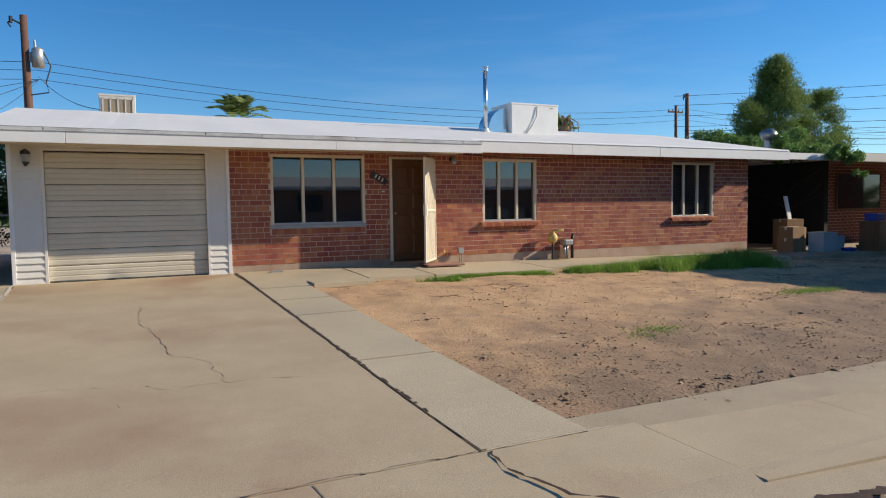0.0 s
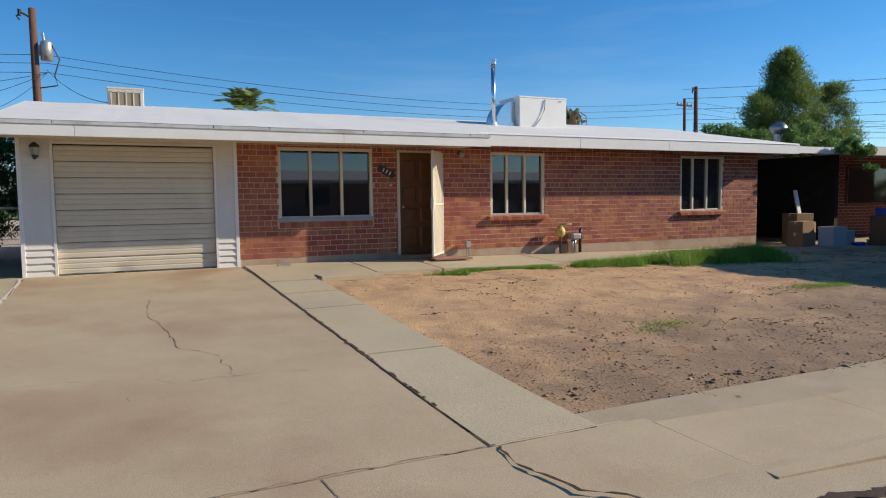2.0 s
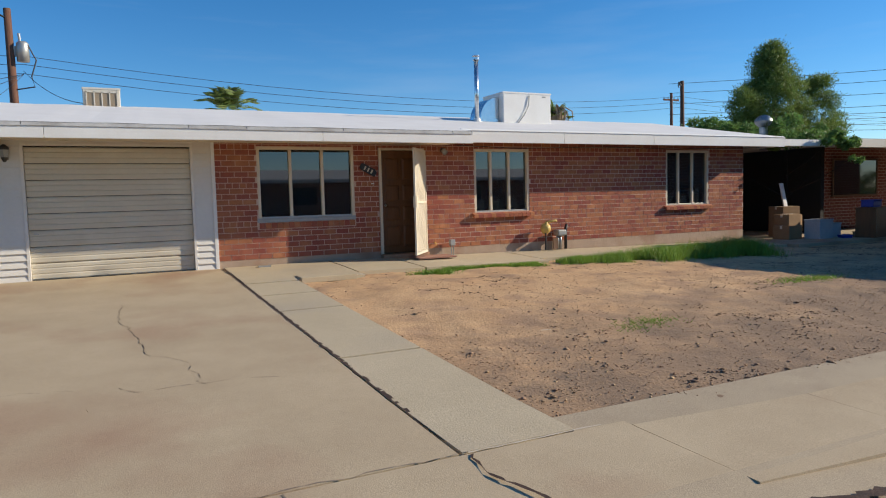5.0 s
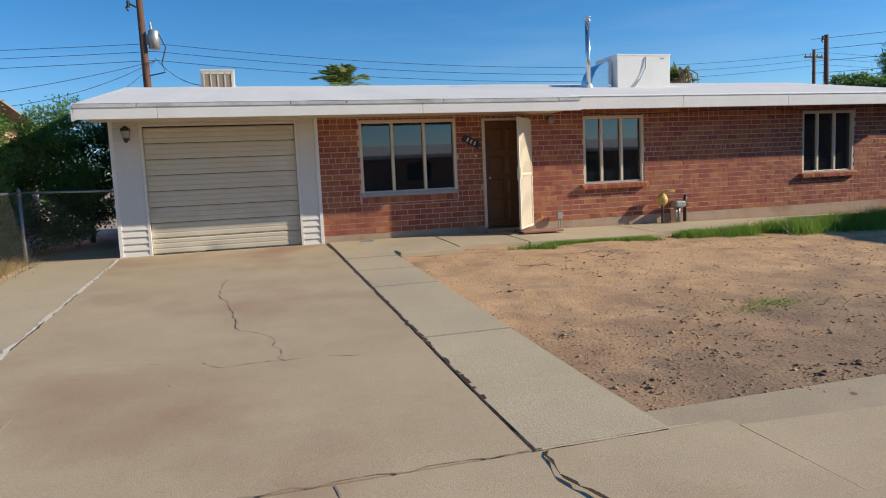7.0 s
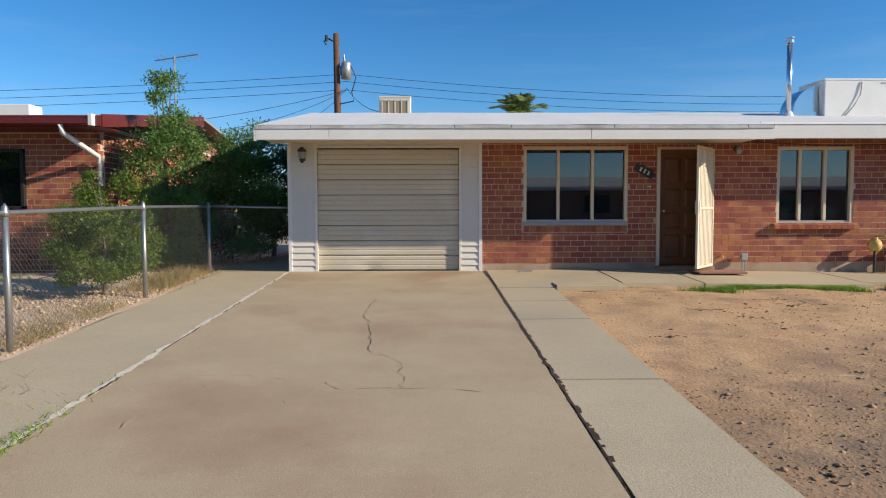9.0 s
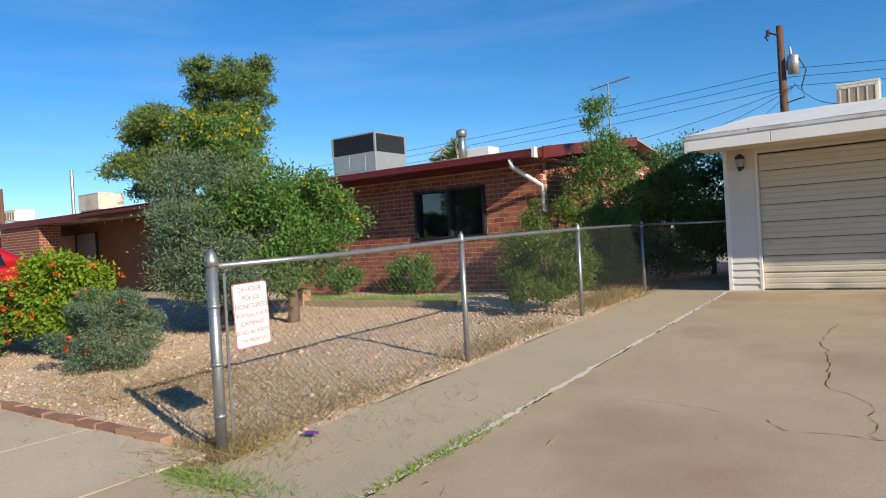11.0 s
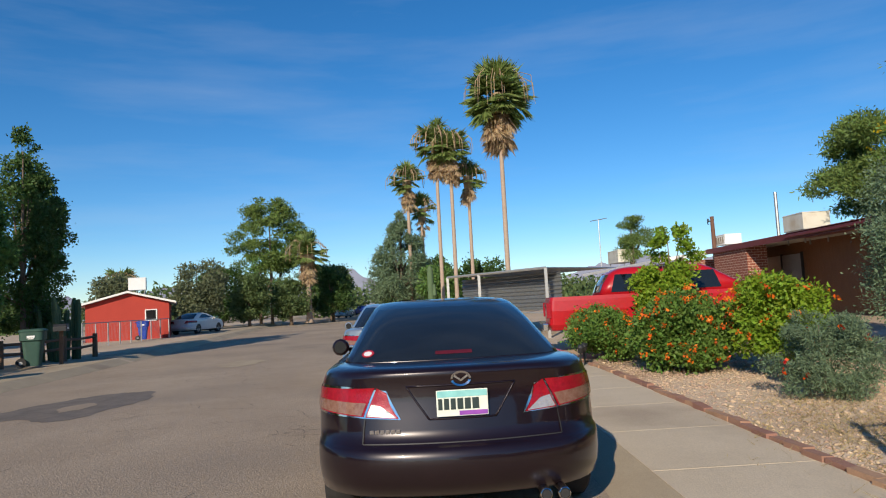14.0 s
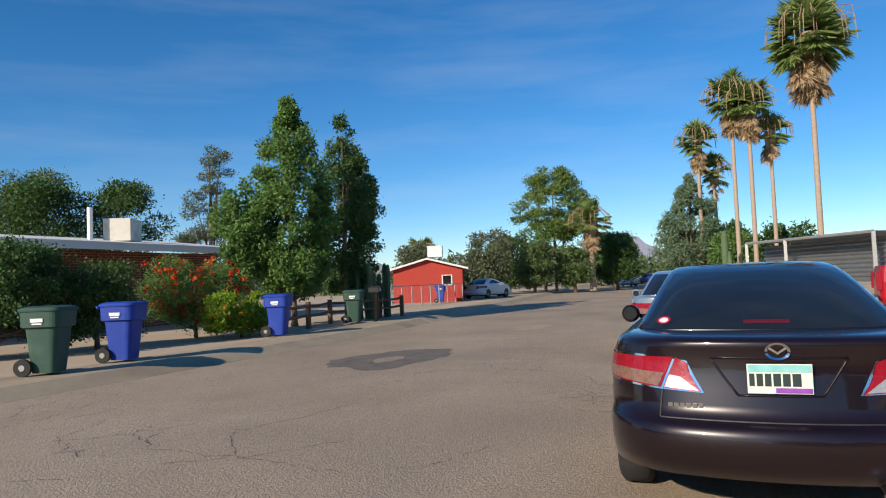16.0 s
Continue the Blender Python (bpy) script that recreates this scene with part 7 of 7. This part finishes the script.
plant("pyracantha", "leggy green shrub climbing at the house corner", "shrub", blobs((-2.4, 0.9, 0.0, 2.75, 0.9, 0.8, 50, 0.3, 0.2, 12), (-2.35, 0.8, 2.3, 3.6, 0.3, 0.3, 12, 0.2, 0.3, 13), (-1.4, 2.4, 0.1, 3.0, 0.65, 0.8, 40, 0.32, 0.2, 14)), 44000, (0.06, 0.03), L_mid, (-2.4, 0.9, -0.05), 0.05, 18)
plant("dark_shrub", "dark leafy shrub in the shaded side passage", "shrub", blobs((-0.85, 4.4, 0.0, 2.8, 0.9, 1.0, 40, 0.36, 0.1, 15), (-2.2, 3.2, 0.0, 2.3, 0.9, 1.0, 26, 0.36, 0.2, 16)), 30000, (0.07, 0.04), L_dark, (-1.2, 4.2, 0.0), 0.05, 8)
plant("fence_vine", "sprawling green shrub behind the chain-link fence", "shrub", blobs((-2.05, -2.2, 0.0, 1.2, 0.55, 0.95, 34, 0.2, 0.1, 17), (-2.7, -0.4, 0.0, 1.9, 0.75, 0.5, 26, 0.2, 0.1, 18)), 22000, (0.055, 0.025), L_vine, (-2.1, -2.2, -0.1), 0.02, 16)
plant("vine", "low green climber at the foot of the brick wall", "shrub", blobs((-6.3, 0.0, 0.0, 0.8, 0.7, 0.35, 16, 0.2, 0.2, 19), (-8.3, -0.4, 0.0, 0.7, 0.9, 0.4, 14, 0.2, 0.2, 20)), 8000, (0.06, 0.04), L_citrus, (-6.3, 0.0, -0.05), 0.02, 5)
pr_ = plant("prickly_pear", "pale green prickly pear cactus behind the path", "cactus", [(-0.5, 8.4, 1.6, 0.3, 0.3, 0.4)], 30, (0.3, 0.22), L_lime, (-0.5, 8.4, 0.0), 0.06, 2)

# pines


def pine(x, y, z0, z1, w, n, size, label, seed, leaf=(0.16, 0.03), count=26000, mat=None, taper=0.5, limbs=8):
    cl_ = blob_clumps(x, y, z0, z1, w / 2, w / 2, n, size, taper, seed)
    cl_ = [(a, b, c, r1, r2, r3 * 0.75) for a, b, c, r1, r2, r3 in cl_]
    plant("pine_tree", label, "tree", cl_, count, leaf, mat or L_pine, (x, y, -0.2), 0.16, limbs, shell=0.5)


plant("pine_tree", "dense dark green pine with three leaders behind the carport", "tree", [(a, b, c, r1, r2, r3 * 0.9) for a, b, c, r1, r2, r3 in blobs((28.0, 8.2, 1.6, 7.6, 2.1, 1.9, 170, 0.5, 0.75, 31), (30.7, 8.0, 1.8, 6.3, 1.35, 1.2, 90, 0.42, 0.6, 32), (25.9, 7.8, 1.6, 5.5, 1.2, 1.1, 70, 0.4, 0.5, 36), (29.3, 7.6, 1.6, 4.4, 2.6, 1.4, 70, 0.45, 0.2, 37))], 110000, (0.17, 0.03), L_pine, (28.2, 8.2, -0.3), 0.16, 6, shell=0.45, droop=-0.5)
pine(-18.9, 3.4, 2.8, 6.7, 5.8, 80, 0.55, "open-crowned pine behind the neighbour's house", 33, (0.17, 0.045), 42000, taper=0.2)
pine(-17.6, 4.4, 5.6, 8.2, 3.6, 36, 0.5, "second open pine beside the first", 34, (0.17, 0.045), 18000, taper=0.2)
pine(-41.0, 0.9, 3.0, 6.5, 2.6, 16, 0.6, "small round pine beyond the roofs", 35, count=15000)
plant("pine_tree", "feathery grey-green pine by the street", "tree", cone_clumps(-58.5, -15.0, 0.6, 9.2, 3.4, 130, 0.6, 36, 0.25), 26000, (0.35, 0.08), L_grey, (-58.5, -15.0, -0.2), 0.2, 16, shell=0.4)
pine(-65.5, -28.5, 4.5, 12.4, 9.0, 100, 0.9, "tall open pine far down the street", 37, (0.35, 0.1), 20000)
plant("vine", "leafy citrus tops above the carport", "tree", blobs((19.6, 3.5, 2.3, 3.7, 1.2, 0.9, 16, 0.3, 0.2, 38), (19.35, -0.7, 1.9, 2.75, 0.55, 0.25, 9, 0.16, 0.1, 39), (19.75, -0.75, 1.55, 2.5, 0.3, 0.2, 6, 0.13, 0.1, 41), (19.6, 0.8, 2.2, 3.2, 1.2, 0.8, 12, 0.28, 0.1, 40)), 14000, (0.09, 0.05), L_mid, (19.3, 0.9, 0.0), 0.03, 4, bark=M_dark)

# across the street
plant("street_tree", "tall dense upright tree by the street", "tree", cone_clumps(-16.7, -25.3, 1.0, 7.35, 1.7, 150, 0.36, 51, 0.3) + cone_clumps(-15.6, -26.4, 1.3, 4.9, 1.0, 40, 0.34, 53, 0.4), 46000, (0.12, 0.075), L_mid, (-16.8, -25.3, -0.26), 0.11, 14, group="upright street trees")
plant("street_tree", "tall dark upright tree by the street", "tree", cone_clumps(-20.6, -25.6, 0.9, 7.8, 1.5, 120, 0.34, 54, 0.35) + cone_clumps(-22.2, -25.9, 0.9, 6.9, 1.2, 70, 0.32, 55, 0.4), 34000, (0.12, 0.075), L_dark, (-20.0, -25.2, -0.26), 0.1, 12, group="upright street trees")
plant("hedge_shrub", "large dark green rounded shrub", "shrub", blobs((-7.3, -26.2, -0.2, 2.3, 1.5, 1.2, 40, 0.45, 0.2, 56)), 22000, (0.09, 0.05), L_dark, (-7.3, -26.2, -0.26), 0.06, 8)
plant("hedge_shrub", "dark green rounded shrub", "shrub", blobs((-9.4, -25.6, -0.2, 1.95, 1.0, 0.9, 28, 0.4, 0.2, 57), (-4.3, -27.5, -0.2, 2.2, 1.3, 1.0, 26, 0.45, 0.2, 58)), 20000, (0.09, 0.05), L_dark, (-9.4, -25.6, -0.26), 0.06, 8)
plant("bird_of_paradise", "wide green bush with red flowers on top", "shrub", blobs((-12.6, -25.6, 0.0, 2.2, 1.9, 1.0, 40, 0.42, 0.2, 59)), 24000, (0.07, 0.03), L_mid, (-12.6, -25.6, -0.26), 0.05, 10, ((L_redfl, 260, 0.11, "flowers"),))
plant("lantana_bush", "low yellow-green bush by the tree", "shrub", blobs((-12.6, -24.0, -0.26, 0.95, 1.3, 0.5, 24, 0.28, 0.2, 60)), 12000, (0.07, 0.05), L_lime, (-12.6, -24.0, -0.26), 0.03, 6, ((L_orange, 40, 0.06, "flowers"),))
for i, (x, y, z0, z1, w, m) in enumerate(((-23.9, -48.2, 2, 8.4, 7.0, L_grey), (-25.5, -43.4, 2, 7.7, 5.0, L_dark), (-22, -45, 2, 7.6, 4.5, L_dark), (-17, -50, 2, 8.2, 6, L_olive))):
    plant("background_tree", "rounded tree beyond the white roof", "tree", blob_clumps(x, y, z0, z1, w / 2, w / 2, 34, 0.9, 0.4, 70 + i), 13000, (0.17, 0.09), m, (x, y, -0.2), 0.16, 10, group="trees behind the roofs")
plant("olive_tree", "tall sparse grey-olive tree", "tree", blobs((-27.4, -38.2, 2.0, 6.5, 2.3, 2.0, 34, 0.55, 0.3, 74), (-27.6, -38.0, 6.0, 9.2, 1.0, 0.9, 12, 0.45, 0.4, 75)), 15000, (0.13, 0.06), L_olive, (-27.4, -38.5, -0.2), 0.16, 18)
for i, (x, y, z0, z1, w, m) in enumerate(((-65.0, -29.5, 0.3, 8.2, 7.5, L_mid), (-54.0, -31.8, 0.4, 5.9, 5.2, L_olive), (-57.5, -28.5, 0.0, 4.4, 3.0, L_far), (-60.5, -25.5, 0, 4.0, 3.0, L_far), (-66, -22.5, 0, 5.0, 3.5, L_dark), (-74, -24, 0.5, 6.0, 6, L_far), (-86, -26, 0.3, 6.2, 8, L_far), (-100, -31, 0.3, 6.5, 9, L_far), (-60, -11.5, 0, 5.2, 5, L_dark), (-52, -11.8, 0, 4.0, 3.6, L_mid), (-50, -8.2, 0, 4.2, 4.5, L_dark), (-72, -16.0, 0, 5.5, 6, L_far), (-64, -33, 0, 5.6, 5, L_dark), (-48, -36, 0, 4.2, 4, L_olive), (-33.5, -37.5, 0, 4.0, 4, L_far))):
    plant("street_side_tree", "leafy tree beside the far street", "tree", blob_clumps(x, y, z0, z1, w / 2, w / 2, 30, 0.85, 0.35, 80 + i), 9000, (0.24, 0.14), m, (x, y, -0.3), 0.16, 8, group="trees down the street")
g = np.random.default_rng(21)
belt = []
for i in range(190):
    a = math.radians(g.uniform(30, 175))
    d_ = g.uniform(95, 190)
    belt.append((-d_ * math.sin(a), -12 + d_ * math.cos(a), g.uniform(0.5, 3.2), g.uniform(2, 4.5), g.uniform(2, 4.5), g.uniform(1.4, 2.8)))
p, u = clump_points(belt, 60000, 0.8)
tagged(new("far_woods", leaf_mesh("far_woods", p, u + rng.normal(size=p.shape), 0.8, 0.5, L_far)), "band of distant trees along the horizon", "trees", kind="stuff")
belt = []
for i in range(60):
    a = math.radians(g.uniform(-120, 30))
    d_ = g.uniform(60, 120)
    belt.append((-d_ * math.sin(a), -12 + d_ * math.cos(a), 1.2, g.uniform(2, 4), g.uniform(2, 4), g.uniform(1.0, 1.6)))
p, u = clump_points(belt, 12000, 0.8)
tagged(new("far_hedge", leaf_mesh("far_hedge", p, u + rng.normal(size=p.shape), 0.8, 0.5, L_far)), "low band of distant trees behind the houses", "trees", kind="stuff")

# cacti
cac = thing("organ_pipe_cactus", "clump of ribbed columnar cactus stems", "cactus")
for i in range(15):
    x, y = -20.9 + g.uniform(-1.0, 1.3), -24.6 + g.uniform(-0.5, 0.5)
    h, l1 = g.uniform(0.9, 1.9), g.uniform(-0.35, 0.35)
    s = Shape()
    n = 14
    vs = []
    for z_, rr in ((-0.3, 0.9), (h * 0.5, 1.0), (h * 0.9, 0.95), (h, 0.5)):
        vs += [(x + l1 * max(0, z_) / h + 0.1 * rr * (1 if k % 2 else 0.8) * math.cos(2 * math.pi * k / n), y + 0.1 * rr * (1 if k % 2 else 0.8) * math.sin(2 * math.pi * k / n), z_) for k in range(n)]
    s.add(vs, [(j * n + k, j * n + (k + 1) % n, (j + 1) * n + (k + 1) % n, (j + 1) * n + k) for j in range(3) for k in range(n)] + [tuple(range(3 * n, 4 * n))])
    part("stem", s, M_cactus, cac)
sg_ = thing("saguaro", "tall green saguaro cactus with one arm", "cactus", at=(-42.8, -12.2, -0.3))
part("stem", Shape().tube([(0, 0, 0), (0, 0, 3.5), (0, 0, 3.75)], [0.22, 0.2, 0.08], 14), M_cactus, sg_)
part("arm", Shape().tube([(0, 0, 1.5), (0.45, 0.2, 1.45), (0.55, 0.25, 1.8), (0.55, 0.25, 2.5)], [0.14, 0.14, 0.14, 0.08], 10), M_cactus, sg_)

# grass and weeds


def blades(name, label, n, sampler, h, w, mat, seed, lean=0.35):
    g2 = np.random.default_rng(seed)
    pts = np.array([sampler(g2) for _ in range(n)])
    hh = h * g2.uniform(0.4, 1.3, n) * pts[:, 3]
    d_ = np.stack([g2.normal(size=n) * lean, g2.normal(size=n) * lean, np.ones(n)], 1)
    c = pts[:, :3] + d_ * hh[:, None] * 0.45
    n_ = np.linalg.norm(d_, axis=1)
    a = c - d_ * hh[:, None] * 0.5
    t_ = c + d_ * hh[:, None] * 0.5
    sd_ = unit(np.cross(d_, g2.normal(size=(n, 3)))) * w
    v_ = np.stack([a - sd_, a + sd_, t_], 1).reshape(-1, 3)
    return tagged(new(name, raw_mesh(name, v_, np.arange(3 * n).reshape(n, 3), mat)), label, "grass", kind="stuff")


def strip(g2):
    while True:
        x = g2.uniform(6.6, 14.5)
        mid, half = -1.85 - 0.05 * max(0, x - 8) + 0.03 * max(0, x - 11), 0.07 + 0.07 * max(0, x - 8.0)
        half = min(half, 0.5)
        y = mid + g2.normal() * half * 0.55
        if noise.noise((x * 1.6, y * 1.6, 7)) + 0.06 * (x - 9.5) > g2.uniform(-0.35, 0.45):
            return x, y, slope(y, x) - 0.05, 0.35 + min(1.3, max(0, (x - 8.6) * 0.4)) * (0.6 + 0.7 * abs(noise.noise((x * 0.9, 2.0, 1.0))))


blades("grass_strip", "strip of bright green grass along the path", 32000, strip, 0.21, 0.005, L_grass, 41)


def weeds(cx, cy, rx, ry, k=1.0):
    return lambda g2: (lambda x, y: (x, y, slope(y, x) - 0.04, k))(cx + g2.normal() * rx, cy + g2.normal() * ry)


blades("weed_tuft", "small green weed tuft on the dirt", 420, weeds(6.95, -6.75, 0.22, 0.13), 0.05, 0.004, L_grass, 42, 0.9)
blades("weed_tuft", "sparse dry weeds on the dirt yard", 500, weeds(11.6, -5.4, 0.35, 0.12), 0.06, 0.005, L_grass, 43, 0.9)
blades("weed_tuft", "green weeds at the broken slab", 700, weeds(6.55, -2.15, 0.2, 0.07), 0.09, 0.005, L_grass, 44, 0.7)
blades("weed_tuft", "green weeds at the end of the fence", 1800, weeds(-0.85, -8.95, 0.28, 0.09), 0.07, 0.006, L_grass, 45, 0.9)
blades("joint_weeds", "weeds in the driveway joint", 500, lambda g2: (lambda y: (0.08 + g2.normal() * 0.035, y, slope(y), 1.0))(-8.2 + g2.normal() * 0.5), 0.04, 0.004, L_lime, 46, 0.9)
blades("dry_grass", "pale dry grass round the fence post", 1500, weeds(-1.35, -8.5, 0.3, 0.2), 0.11, 0.004, L_dry, 47, 1.1)


def fence_foot(g2):
    while True:
        y = g2.uniform(-8.4, 0.0)
        if noise.noise((1.0, y * 0.9, 3)) > g2.uniform(-0.5, 0.5):
            return -1.3 - abs(g2.normal()) * 0.3, y, slope(y) - 0.03, 0.6 + 0.7 * g2.uniform()


blades("dry_grass", "pale dry grass along the foot of the fence", 2600, fence_foot, 0.1, 0.004, L_dry, 48, 0.8)
blades("dry_grass", "pale dry grass tufts behind the fence", 1500, weeds(-1.6, -0.9, 0.2, 0.5, 1.0), 0.2, 0.004, L_dry, 49, 0.6)
blades("dry_grass", "thin dry grass over the gravel", 4500, lambda g2: (lambda x, y: (x, y, gravel_height(x, y), 1.0))(-3.2 + g2.normal() * 1.3, -7.4 + g2.normal() * 0.6), 0.07, 0.004, L_dry, 50, 1.2)
blades("lawn_patch", "thin green lawn in the neighbour's bed", 7000, lambda g2: (g2.uniform(-9.0, -4.2), g2.uniform(-1.8, -0.4), -0.1, 1.0), 0.13, 0.005, L_grass, 51, 0.6)
solo("purple_rag", splat(-0.98, -8.1, 0.07, 0.04, -0.27, 2.0), M_platepurple, "small purple rag by the fence", "rag")
sl = thing("garden_lamp", "small black solar garden spotlights on stakes", "garden lamp")
for x, y in ((-10.8, -8.78), (-10.5, -8.9), (-11.1, -8.7)):
    part("stake", Shape().tube([(x, y, -0.35), (x, y, -0.05)], 0.012, 6), M_black, sl)
    part("head", Shape().tube([(x, y, -0.05), (x + 0.06, y, 0.06), (x + 0.08, y, 0.08)], [0.05, 0.06, 0.02], 10), M_black, sl)

# ---- bricks, last ----
brick_unit = Shape().box(0, 0, 0, 1, 1, 1).mesh("brick", M_brick)


def courses(x0, x1, z0, z1, openings, module=0.24, course=0.098, joint=0.014):
    """Brick rectangles (x0, x1, z0, z1) in a bond with a header course every seventh."""
    g_ = np.random.default_rng(77)
    out_, i, z = [], 0, z0
    while z + course <= z1 + 0.03:
        m = module / 2 if i % 7 == 6 else module
        x = x0 - (m / 2 if i % 2 else 0) - g_.uniform(0, 0.03)
        while x < x1:
            a, b = max(x, x0), min(x + m - joint, x1)
            segs = [(a, b)]
            for o in openings:
                if o[2] < z + course - joint and o[3] > z + 0.02:
                    for s_, e in segs:
                        p_, q_ = max(s_, o[0]), min(e, o[1])
                        for lo, hi in ((z, o[2] - 0.005), (o[3] + 0.006, z + course - joint)):
                            if q_ - p_ > 0.03 and hi - lo > 0.018 and not any(w[0] < (p_ + q_) / 2 < w[1] and w[2] < (lo + hi) / 2 < w[3] for w in openings):
                                out_.append((p_, q_, lo, hi))
                    segs = [q for s_, e in segs for q in ((s_, min(e, o[0] - 0.004)), (max(s_, o[1] + 0.004), e)) if q[1] - q[0] > 0.03]
            out_ += [(s_, e, z, min(z + course - joint, z1)) for s_, e in segs if e - s_ > 0.03]
            x += m
        z += course
        i += 1
    return out_


cut_ = [W1, (4.08, 5.93, 0.655, 0.86), W2, W3, (8.46, 9.95, 0.71, 0.83), (13.74, 15.29, 0.71, 0.83), DOOR]
rects = courses(3.39, HX1 - 0.002, 0.13, 2.26, cut_)
near = sorted(rects, key=lambda r_: abs((r_[0] + r_[1]) / 2 - 5.6) + abs(r_[2] - 1.0))[:300]
keep = set(near)
g = np.random.default_rng(8)
for a, b, c, d_ in near:
    o = new("brick", brick_unit)
    o.parent = house_wall
    o.matrix_basis = Matrix.LocRotScale((a, -0.002 + max(-0.003, min(0.002, g.normal() * 0.0015)), c), None, (b - a, 0.05, d_ - c))
s = Shape()
for q in rects:
    if q not in keep:
        k = max(-0.003, min(0.002, g.normal() * 0.0015))
        s.box(q[0], k, q[2], q[1], 0.05, q[3])
rest = new("bricks", s.mesh("bricks", M_brickj, fix=False))
rest.parent = house_wall
tagged(rest, "red bricks of the front wall", kind="stuff")
nwall = bpy.data.objects["neighbour_wall_front"]
s = Shape()
for q in courses(NX0, NX1, -0.1, 2.5, [nwin]):
    s.box(q[0], NY + max(-0.003, min(0.002, g.normal() * 0.0015)), q[2], q[1], NY + 0.05, q[3])
o = new("bricks", s.mesh("bricks", M_brickj, fix=False))
o.parent = nwall
tagged(o, "red bricks of the neighbour's wall", kind="stuff")
s = Shape()
for q in courses(NY, 8.9, -0.1, 2.6, []):
    s.box(NX1 - 0.05, q[0], q[2], NX1 + max(-0.003, min(0.002, g.normal() * 0.0015)), q[1], q[3])
o = new("bricks", s.mesh("bricks", M_brickj, fix=False))
o.parent = bpy.data.objects["neighbour_wall_side"]
tagged(o, "red bricks of the neighbour's side wall", kind="stuff")
